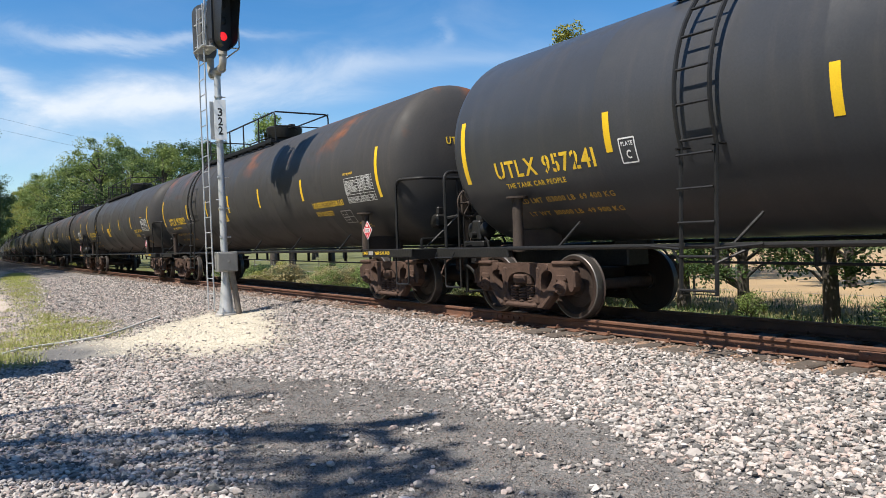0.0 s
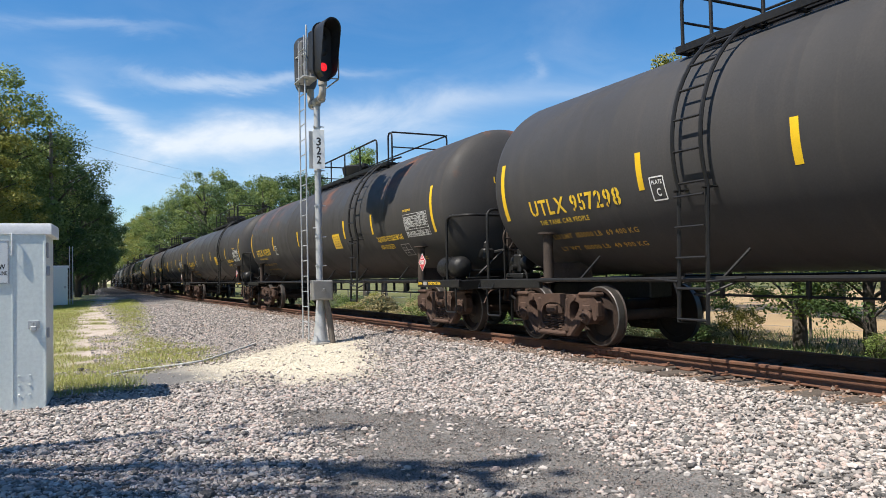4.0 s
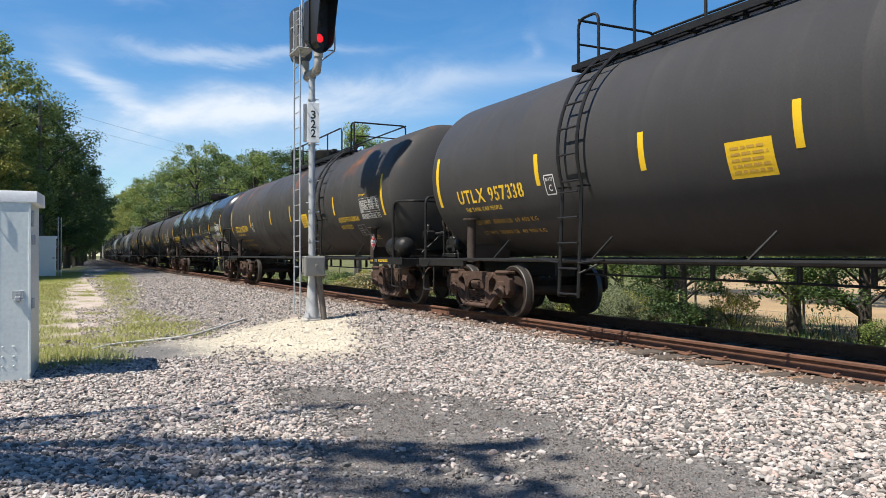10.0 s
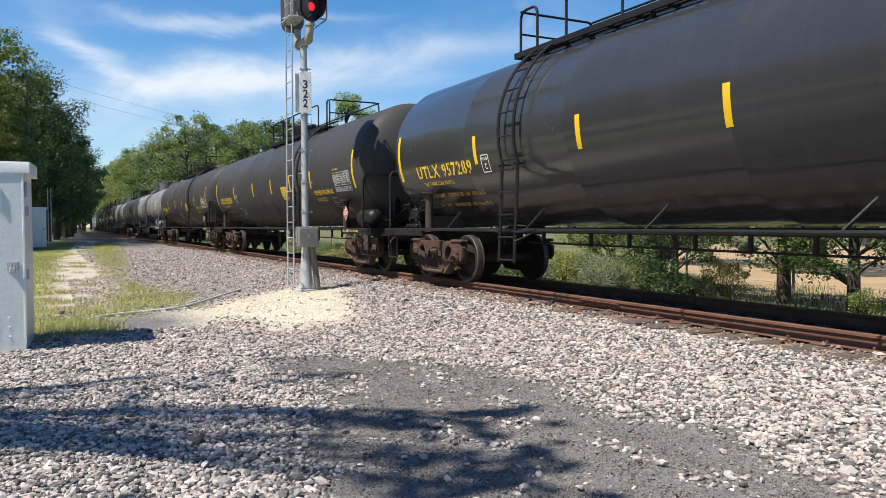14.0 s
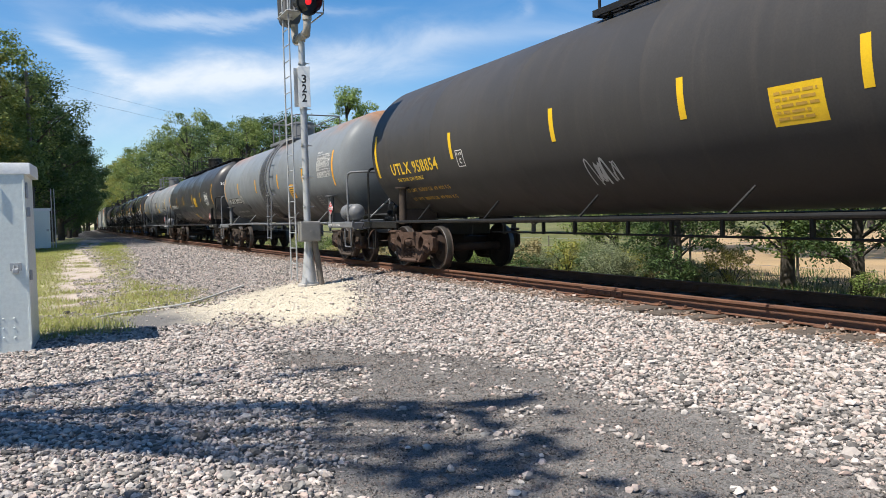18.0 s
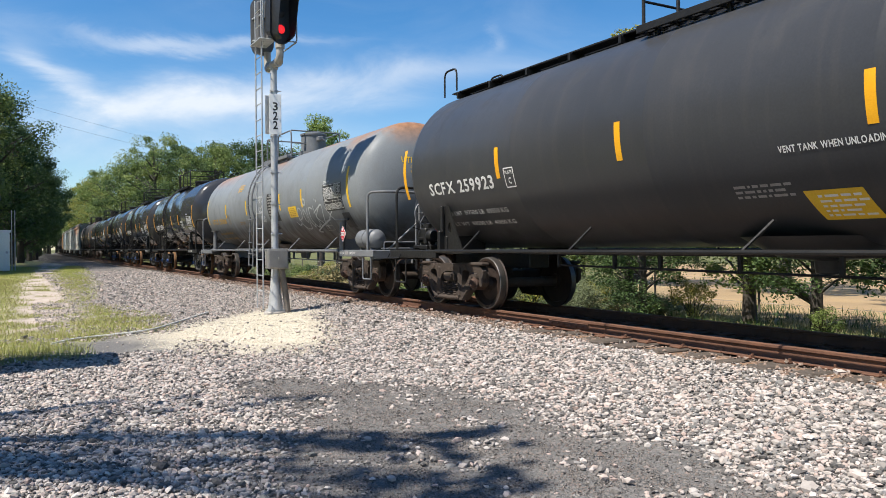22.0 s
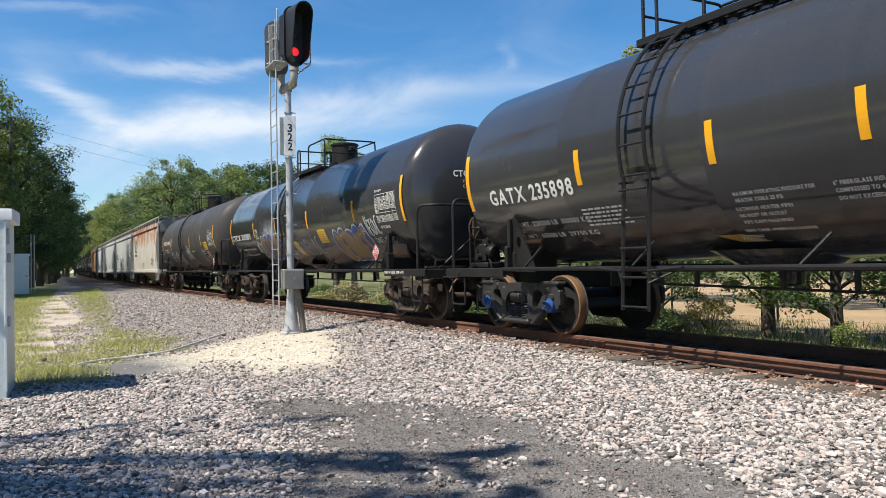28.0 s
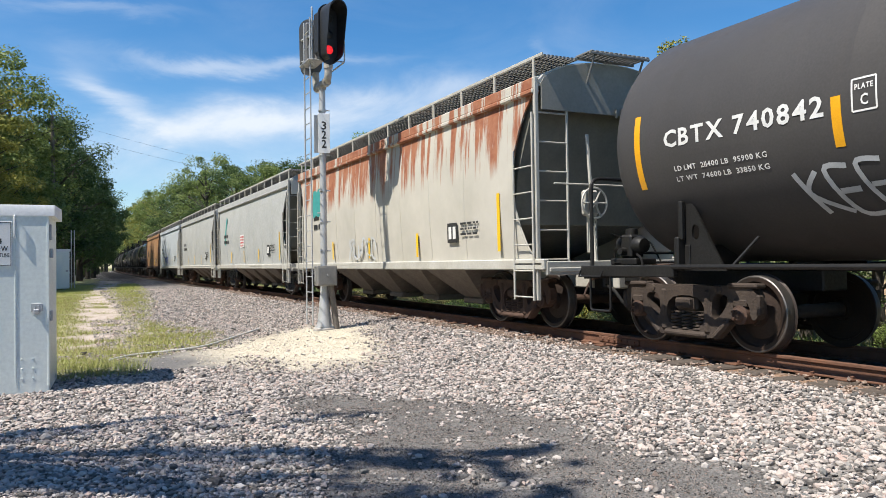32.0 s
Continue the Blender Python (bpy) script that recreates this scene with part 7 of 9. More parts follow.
def hopper_car(c):
    """A covered hopper: curved side sheets, slope ends, roof with walkway, outlet bays, end ladders."""
    half, TC = c["half"], c["tc"]
    paint = c["paint"]
    car = thing("hopper_car", pose(TRACK_X, 0, RAIL_Z), c["label"], "hopper car", "cars of the freight train")
    fr = FRAME_CREAM if paint is not HOPPER_TAN else TRUCK_RUST
    E = half - 0.75

    def sheet(s):
        def build(q):
            rows = 9
            zs = [1.12 + (3.86 - 1.12) * k / rows for k in range(rows + 1)]
            v, f = [], []
            n = 14
            for z in zs:
                u = (z - 1.12) / 2.74
                bulge = 1.47 + 0.075 * math.sin(math.pi * u) + (0.01 * u)
                end = E - 0.62 * math.sin(math.pi * min(1.0, max(0.0, (u + 0.02) / 1.02))) ** 0.8
                for k in range(n + 1):
                    v.append((s * bulge, -end + 2 * end * k / n, z))
            m = n + 1
            f += [(r * m + k, r * m + k + 1, (r + 1) * m + k + 1, (r + 1) * m + k) for r in range(rows) for k in range(n)]
            w = len(v)
            v += [(x - s * 0.03, y, z) for x, y, z in v]
            f += [tuple(w + i for i in q2) for q2 in list(f)]
            for r in range(rows):
                for k in (0, n):
                    f.append((r * m + k, (r + 1) * m + k, w + (r + 1) * m + k, w + r * m + k))
            q.add(v, f)
        return build

    for s in (-1, 1):
        part("side_sheet", ("hsheet", s), sheet(s), paint, car, label="curved side sheet")
        part("side_sill", ("hsill", s), lambda q: (q.box(s * 1.50 - 0.06, s * 1.50 + 0.06, -half + 0.45, half - 0.45, 0.98, 1.16, 0.02), q.box(s * 1.53 - 0.03, s * 1.53 + 0.03, -half + 0.5, half - 0.5, 1.06, 1.10, 0.008)), fr, car)
        part("top_chord", ("hchord", s), lambda q: (q.box(s * 1.47 - 0.09, s * 1.47 + 0.07, -E - 0.05, E + 0.05, 3.80, 3.88, 0.02), q.box(s * 1.46 - 0.08, s * 1.46 + 0.045, -E - 0.05, E + 0.05, 3.87, 4.06, 0.02)), paint, car)
        for k in range(7):
            part("seam_rib", ("hseam", s), lambda q: q.tube([(s * (1.475 + 0.075 * math.sin(math.pi * u)), 0, 1.15 + 2.68 * u) for u in np.linspace(0, 1, 9)], 0.010, 5), paint, car, pose(0, -4.6 + 1.53 * k, 0))
    # end slopes: a darkened paint carries the recess shade, except on the tan car
    part("slope_body", "hbody", lambda q: q.prism([[(-3.2, 1.0), (-E + 0.80, 1.75), (-E + 0.62, 2.6), (-E + 0.20, 3.5), (-E + 0.12, 3.9), (E - 0.12, 3.9), (E - 0.20, 3.5), (E - 0.62, 2.6), (E - 0.80, 1.75), (3.2, 1.0)]], "x", -1.42, 1.42), pbr("shaded_slope_paint", (0.20, 0.195, 0.165), (0.12, 0.117, 0.10), 1.6, 0.6, bump=0.08) if paint is not HOPPER_TAN else paint, car, label="cream slope sheets with painted-in shade at the ends")
    roof = part("roof", "hroof", lambda q: q.prism([[(-1.46, 3.92)] + [(1.46 * math.sin(radians(a)), 3.92 + 0.50 * math.cos(radians(a))) for a in range(-80, 81, 16)] + [(1.46, 3.92)]], "y", -E - 0.05, E + 0.05), HOPPER_GREY if paint is HOPPER_RUST else paint, car, label="arched roof")
    for s in (-1, 1):
        part("roof_walkway", ("hwalk", s), lambda q: ([q.box(s * 1.12 - 0.30 + 0.075 * k, s * 1.12 - 0.258 + 0.075 * k, -E - 0.2, E + 0.2, 4.36, 4.40) for k in range(9)] + [q.box(s * 1.12 - 0.30, s * 1.12 + 0.34, y, y + 0.03, 4.355, 4.395) for y in np.arange(-E, E, 0.16)]), GRATING, roof)
        part("walkway_edge", ("hwedge", s), lambda q: (q.box(s * 1.46 - 0.012, s * 1.46 + 0.012, -E - 0.22, E + 0.22, 4.37, 4.42, 0.004)), FRAME_CREAM, roof)
        for y in np.linspace(-E + 0.05, E - 0.1, 12):
            part("walkway_post", ("hwpost", s), lambda q: q.box(s * 1.45 - 0.02, s * 1.45 + 0.02, -0.025, 0.025, 3.95, 4.40, 0.006), FRAME_CREAM, roof, pose(0, float(y), 0))
    for k in range(9):
        part("roof_hatch", "hhatch", lambda q: (q.box(-0.35, 0.35, -0.5, 0.5, 4.40, 4.48, 0.02), q.box(-0.05, 0.05, -0.62, 0.62, 4.47, 4.53, 0.012)), paint, roof, pose(0, -5.2 + 1.3 * k, 0))
    for k, y in enumerate((-3.15, -1.05, 1.05, 3.15)):
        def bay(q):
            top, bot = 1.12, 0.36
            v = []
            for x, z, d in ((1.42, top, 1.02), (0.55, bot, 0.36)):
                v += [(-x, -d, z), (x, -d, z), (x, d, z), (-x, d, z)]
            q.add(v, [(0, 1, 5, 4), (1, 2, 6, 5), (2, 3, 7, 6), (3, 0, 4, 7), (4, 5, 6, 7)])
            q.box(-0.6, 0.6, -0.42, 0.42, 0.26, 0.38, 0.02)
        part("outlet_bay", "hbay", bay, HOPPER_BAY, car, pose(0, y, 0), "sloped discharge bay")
    for e in (-1, 1):
        turn = pose(0, 0, 0, 0, 0, 0 if e > 0 else 180)
        truck_parts(car, e * TC, TRUCK_DARK if c["seed"] % 2 else TRUCK_RUST, TRUCK_RUST, WHEEL_STEEL)
        deck = part("end_platform", "hdeck", lambda q: (q.box(-1.45, 1.45, half - 1.05, half - 0.42, 0.95, 1.02, 0.012), q.box(-0.22, 0.22, 3.5, half - 0.3, 0.66, 0.98, 0.02), q.box(-1.5, 1.5, half - 0.52, half - 0.44, 0.90, 1.12, 0.012)), fr, car, turn)
        for s in (-1, 1):
            part("corner_post", ("hpost", s), lambda q: (q.box(s * 1.49 - 0.035, s * 1.49 + 0.035, half - 0.74, half - 0.67, 0.5, 4.06, 0.01), q.tube([(s * 1.49, half - 0.72, 4.02), (s * 1.49, E - 0.2, 4.02)], 0.022, 6)), fr, deck)
            lad = part("end_ladder", ("hlad", s), lambda q: [q.tube([(s * 1.56, y, 0.5), (s * 1.56, y, 3.5 if y > half - 0.8 else 2.95)], 0.022, 6) for y in (half - 0.72, half - 1.30)], fr, deck)
            for z in np.arange(0.55, 3.0, 0.42):
                part("rung", ("hrung", s), lambda q: q.tube([(s * 1.56, half - 1.30, 0), (s * 1.56, half - 0.72, 0)], 0.014, 6), fr, lad, pose(0, 0, float(z)))
        lad = part("end_face_ladder", ("hflad", e), lambda q: [q.tube([(e * x, half - 0.70, 1.0), (e * x, half - 0.70, 4.02)], 0.024, 6) for x in (-1.47, -0.90)], fr, deck)
        for z in np.arange(1.15, 4.1, 0.47):
            part("rung", ("hrung_face", e), lambda q: q.tube([(e * -1.47, half - 0.70, 0), (e * -0.90, half - 0.70, 0)], 0.015, 6), fr, lad, pose(0, 0, float(z)))
        walk_end = part("end_walkway", "hendwalk", lambda q: (q.box(-0.62, 0.62, E - 0.1, E - 0.06, 4.46, 4.50, 0.006), q.box(-0.62, 0.62, half - 0.45, half - 0.41, 4.46, 4.50, 0.006), q.tube([(-0.5, E + 0.05, 4.0), (-0.5, half - 0.45, 4.46)], 0.02, 6), q.tube([(0.5, E + 0.05, 4.0), (0.5, half - 0.45, 4.46)], 0.02, 6)), GRATING, deck)
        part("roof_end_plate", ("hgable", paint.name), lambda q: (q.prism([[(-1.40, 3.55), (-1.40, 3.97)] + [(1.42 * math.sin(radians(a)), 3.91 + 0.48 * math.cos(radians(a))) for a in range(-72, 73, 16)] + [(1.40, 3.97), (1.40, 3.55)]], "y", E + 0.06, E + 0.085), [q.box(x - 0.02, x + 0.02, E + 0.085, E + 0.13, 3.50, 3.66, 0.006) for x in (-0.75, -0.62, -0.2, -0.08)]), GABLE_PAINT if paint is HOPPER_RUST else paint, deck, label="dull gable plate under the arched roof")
        for k in range(13):
            part("slat", "hendslat", lambda q: q.box(0, 0.07, E - 0.1, half - 0.42, 4.48, 4.51, 0.006), GRATING, walk_end, pose(-0.62 + 0.095 * k, 0, 0.02))
        part("end_rod", "hrod", lambda q: (q.tube([(-1.3, half - 0.5, 2.35), (1.3, half - 0.5, 2.35)], 0.016, 6), q.tube([(0.5, half - 0.5, 1.0), (0.5, half - 0.7, 3.2)], 0.03, 6)), fr, deck)
    coupler_parts(car, half, FRAME_BLACK)
    brake_wheel(car, -0.55, -half + 0.52, 2.05, fr)

    def flat_decal(name, piece, y, z, mat, label="", x=-1.56):
        s = Shape()
        s.add([(x + 0.012 * abs(z + b - 2.5), y - a, z + b) for a, b in piece[0]], piece[1])
        decal(name, s, mat, car, label)

    for y in (-2.4, 0.5, 3.4):
        flat_decal("reflective_stripe", ([(0, 0), (0.1, 0), (0.1, 0.5), (0, 0.5)], [(0, 1, 2, 3)]), y, 1.25, YELLOW)
    flat_decal("reflective_stripe", ([(0, 0), (0.1, 0), (0.1, 1.0), (0, 1.0)], [(0, 1, 2, 3)]), -E + 1.12, 1.30, YELLOW)
    flat_decal("data_panel", ([(0, 0), (0.42, 0), (0.42, 0.38), (0, 0.38)], [(0, 1, 2, 3)]), -3.9, 1.5, STENCIL_BLACK)
    flat_decal("data_panel_print", joined(moved(bars(1, 0.12, 0.26, 0.9, 3), 0.06, 0.06), moved(bars(1, 0.12, 0.26, 0.9, 4), 0.24, 0.06)), -3.9, 1.5, WHITE_PAINT, x=-1.563)
    flat_decal("small_stencil", bars(3, 0.7, 0.3, 0.4, 8), -4.45, 1.6, STENCIL_BLACK)
    flat_decal("reporting_mark", bars(2, 1.3, 0.55, 0.55, 6), 5.2, 2.1, STENCIL_BLACK)
    if c["seed"] == 90:
        flat_decal("graffiti_tag", scrawl(5, 1.9, 0.6, 6, 0.05), 1.9, 1.2, SPRAY_WHITE, "white sprayed graffiti tag")
        flat_decal("graffiti_patch", blob_outline(3, 0.9, 0.9, 2), 5.3, 2.5, SPRAY_TEAL, "teal painted patch")
    elif c["seed"] == 91:
        flat_decal("graffiti_patch", ribbon([(0, 0), (0.1, 0.5), (0.3, 1.0), (0.5, 1.25)], 0.25), 4.9, 2.1, SPRAY_TEAL, "teal painted streak")
        flat_decal("notice", ([(0, 0), (0.8, 0), (0.8, 0.55), (0, 0.55)], [(0, 1, 2, 3)]), 1.2, 1.9, PLACARD_WHITE)
        flat_decal("notice_print", bars(4, 0.7, 0.5, 0.5, 2), 1.15, 1.92, RED_PLACARD, x=-1.564)
    elif c["seed"] == 93:
        flat_decal("graffiti_tag", scrawl(15, 3.4, 0.6, 7, 0.12), 4.0, 1.35, SPRAY_BLUE, "blue sprayed graffiti tag")
    return car


CARS = []
for record, far_end in cars_list():
    made = hopper_car(record) if record.get("kind") == "hopper" else tank_car(record)
    CARS.append((made, far_end - record["half"]))


# ---- signal mast ----
def build_signal():
    mx, my = 5.22, 16.30
    z0 = 0.12
    mast = thing("signal_mast", pose(mx, my, z0), "grey signal mast with a lit red lamp on pale gravel", "railway signal")
    part("footing", None, lambda q: q.lathe([(-0.35, 0.25), (0.02, 0.25), (0.04, 0.235), (0.04, 0.0)], "z", n=24), CONCRETE, mast)
    part("pole", None, lambda q: (q.lathe([(0.03, 0.175), (0.09, 0.165), (0.42, 0.125), (0.95, 0.082), (1.2, 0.078), (5.45, 0.070), (5.46, 0.0)], "z", n=20)), GALV, mast)
    part("base_flange", None, lambda q: q.prism([[(0.235 * math.cos(radians(a)), 0.235 * math.sin(radians(a))) for a in range(45, 405, 90)]], "z", 0.04, 0.075), GALV, mast)
    for a in range(4):
        part("anchor_bolt", "anchor_bolt", lambda q: q.lathe([(0.07, 0.03), (0.12, 0.03), (0.12, 0.016), (0.17, 0.014)], "z", n=8), GALV, mast, pose(0.16 * math.cos(0.785 + 1.571 * a), 0.16 * math.sin(0.785 + 1.571 * a), 0))
    # cable conduit leaning beside the pole
    part("conduit", None, lambda q: q.tube([(0.24, -0.16, -0.05), (0.16, -0.15, 0.6), (0.07, -0.14, 1.2)], 0.068, 10), pbr("aged_conduit", (0.10, 0.085, 0.075), (0.17, 0.15, 0.13), 4.0, 0.75), mast, label="brown cable conduit")
    for z in (1.75, 2.4, 3.1, 3.9, 4.9):
        part("pole_band", "pole_band", lambda q: (q.lathe([(-0.02, 0.088), (0.02, 0.088)], "z", n=16), q.tube([(-0.10, -0.05, 0), (0.15, -0.05, 0)], 0.013, 6)), GALV, mast, pose(0, 0, z))
    jb = part("junction_box", None, lambda q: q.box(-0.25, 0.21, -0.30, -0.07, 0.98, 1.42, 0.015), pbr("junction_box_paint", (0.24, 0.235, 0.22), (0.19, 0.185, 0.175), 3.0, 0.5), mast, label="grey junction box")
    part("box_door", None, lambda q: (q.box(-0.23, 0.18, -0.318, -0.30, 1.01, 1.39, 0.006), q.box(-0.03, 0.03, -0.335, -0.318, 1.18, 1.24, 0.005)), pbr("junction_door_paint", (0.26, 0.255, 0.24), (0.20, 0.195, 0.185), 3.0, 0.5), jb)
    # ladder on the far-left side
    lx, ly = -0.335, 0.0
    lad = part("ladder", None, lambda q: [q.tube([(lx, ly + s * 0.23, 0.12), (lx, ly + s * 0.23, 6.9)], 0.017, 6) for s in (-1, 1)], GALV, mast, label="galvanised climbing ladder")
    for k in range(19):
        z = 0.5 + 0.34 * k
        part("rung", "mast_rung", lambda q: q.tube([(lx, ly - 0.23, 0), (lx, ly + 0.23, 0)], 0.011, 6), GALV, lad, pose(0, 0, z))
    for z in (1.2, 2.6, 4.0, 5.3):
        part("ladder_stay", "ladder_stay", lambda q: q.tube([(lx + 0.2, ly, 0), (0, 0, 0)], 0.014, 6), GALV, mast, pose(0, 0, z))
    # number plate board with the milepost
    board = part("number_board", None, lambda q: q.box(-0.13, 0.13, -0.13, -0.11, 3.93, 4.82, 0.004), SIGN_WHITE, mast, pose(0.02, 0, 0, 0, 0, -12), "white milepost board")
    part("back_board", None, lambda q: q.box(-0.19, -0.06, 0.02, 0.04, 3.95, 4.80, 0.004), GALV, mast)
    for k, ch in enumerate("322"):
        v, f = letters(ch, 0.105, 0.175)
        s = Shape()
        s.add([(a - 0.052, -0.1325, 4.46 - 0.205 * k + b) for a, b in v], f)
        decal("board_digit", s, STENCIL_BLACK, board)
    # bracket, elbow pipe and signal heads
    part("elbow", None, lambda q: (q.lathe([(-0.12, 0.09), (0.0, 0.10), (0.02, 0.08)], "z", (0.0, 0, 5.50), 18), q.tube([(0.0, 0.0, 5.49), (0.0, -0.26, 5.47), (0.0, -0.40, 5.50), (0.0, -0.46, 5.60), (0.0, -0.47, 5.86)], 0.082, 12, 0.08), q.tube([(0.0, 0.0, 5.49), (0.0, 0.26, 5.47), (0.0, 0.40, 5.50), (0.0, 0.46, 5.60), (0.0, 0.47, 5.86)], 0.082, 12, 0.08), q.lathe([(-0.36, 0.10), (-0.28, 0.10)], "y", (0.0, 0, 5.475), 14), q.lathe([(0.28, 0.10), (0.36, 0.10)], "y", (0.0, 0, 5.475), 14), q.lathe([(5.74, 0.10), (5.86, 0.10)], "z", (0.0, -0.47, 0), 14)), pbr("weathered_elbow", (0.40, 0.375, 0.34), (0.30, 0.275, 0.245), 6.0, 0.6), mast, label="pipe elbow bracket")
    part("bracket_platform", None, lambda q: (q.box(-0.42, -0.06, -0.36, 0.36, 5.92, 5.95, 0.006), q.tube([(-0.42, -0.36, 5.94), (0.40, -0.40, 5.94), (0.40, -0.40, 6.40)], 0.016, 6, 0.05), q.tube([(0.40, -0.40, 5.94), (0.10, -0.1, 5.70)], 0.016, 6)), GALV, mast)
    face = pose(-0.02, -0.58, 6.46, 0, 0, 10)
    head = part("signal_head", None, lambda q: (q.prism([[(0.26 * math.cos(radians(a)), 0.26 * math.sin(radians(a)) + (0.40 if a < 180 else -0.40)) for a in range(0, 360, 15)]], "y", -0.02, 0.01)), SIGNAL_BLACK, mast, face, "black oval target of the signal head")
    part("lamp_case", None, lambda q: q.box(-0.21, 0.21, 0.01, 0.34, -0.44, 0.52, 0.06), SIGNAL_BLACK, head)

    def hood(z, length):
        def build(q):
            n = 14
            v, f = [], []
            for j, (y, r) in enumerate(((-0.02, 0.135), (-length, 0.135), (-length, 0.122), (-0.02, 0.122))):
                for k in range(n + 1):
                    a = radians(-35 + 250 * k / n)
                    yy = y if y > -0.1 else y * (0.62 + 0.38 * max(0.0, math.sin(a)))
                    v.append((r * math.cos(a), yy, z + r * math.sin(a)))
            m = n + 1
            for j in range(3):
                f += [(j * m + k, j * m + k + 1, (j + 1) * m + k + 1, (j + 1) * m + k) for k in range(n)]
            q.add(v, f)
        return build

    # the tall shade that wraps the whole lamp column
    def shade(q):
        n = 20
        v, f = [], []
        outline = [(0.215 * math.cos(radians(a)), 0.235 * math.sin(radians(a)) + (0.40 if 0 <= a <= 180 else -0.40)) for a in np.linspace(-60, 240, n + 1)]
        for y, k in ((-0.02, 1.0), (-0.46, 1.0), (-0.46, 0.95), (-0.02, 0.95)):
            for u, w in outline:
                yy = y if y > -0.1 else -0.24 - 0.27 * (w + 0.65) / 1.3
                v.append((u * k, yy, w * k))
        m = n + 1
        for j in range(3):
            f += [(j * m + i, j * m + i + 1, (j + 1) * m + i + 1, (j + 1) * m + i) for i in range(n)]
        q.add(v, f)

    part("shade", None, shade, SIGNAL_BLACK, head, label="deep black sun shade")
    part("red_lens", None, lambda q: q.lathe([(-0.055, 0.0), (-0.05, 0.05), (-0.035, 0.085), (-0.02, 0.095)], "y", (0, 0, -0.34), 20), RED_LENS, head, label="lit red lens")
    for z in (0.0, 0.34):
        part("dark_lens", "dark_lens", lambda q: q.lathe([(-0.05, 0.0), (-0.045, 0.05), (-0.03, 0.085), (-0.02, 0.095)], "y", n=20), SIGNAL_BLACK, head, pose(0, 0, z))
    # rear head seen edge on, facing the other way
    grey_back = pbr("grey_signal_back", (0.11, 0.11, 0.112), (0.15, 0.15, 0.15), 3.0, 0.5)
    rear = part("rear_head", None, lambda q: q.prism([[(0.26 * math.cos(radians(a)), 0.26 * math.sin(radians(a)) + (0.40 if a < 180 else -0.40)) for a in range(0, 360, 15)]], "y", -0.02, 0.01), grey_back, mast, pose(-0.09, 0.55, 6.46, 0, 0, 170), "rear signal head facing the other way")
    part("rear_lamp_case", None, lambda q: q.box(-0.16, 0.16, 0.01, 0.30, -0.46, 0.50, 0.05), grey_back, rear)
    part("rear_shade", None, shade, SIGNAL_BLACK, rear)
    part("rear_frame", None, lambda q: (q.box(-0.14, -0.10, -0.05, 0.12, 6.02, 6.9, 0.006), q.box(-0.24, -0.10, 0.05, 0.25, 6.05, 6.4, 0.01), q.box(-0.2, -0.1, 0.0, 0.2, 6.5, 6.8, 0.01)), grey_back, mast)
    part("cage", None, lambda q: [q.tube([(-0.28, -0.20, 5.9), (-0.28, -0.20, 7.15), (-0.18, 0.1, 7.15), (-0.18, 0.1, 5.9)], 0.018, 6, 0.04), q.tube([(-0.20, 0.05, 6.1), (-0.30, 0.60, 6.1)], 0.022, 6), q.tube([(-0.20, 0.05, 6.6), (-0.30, 0.60, 6.6)], 0.022, 6)], GALV, mast)


build_signal()


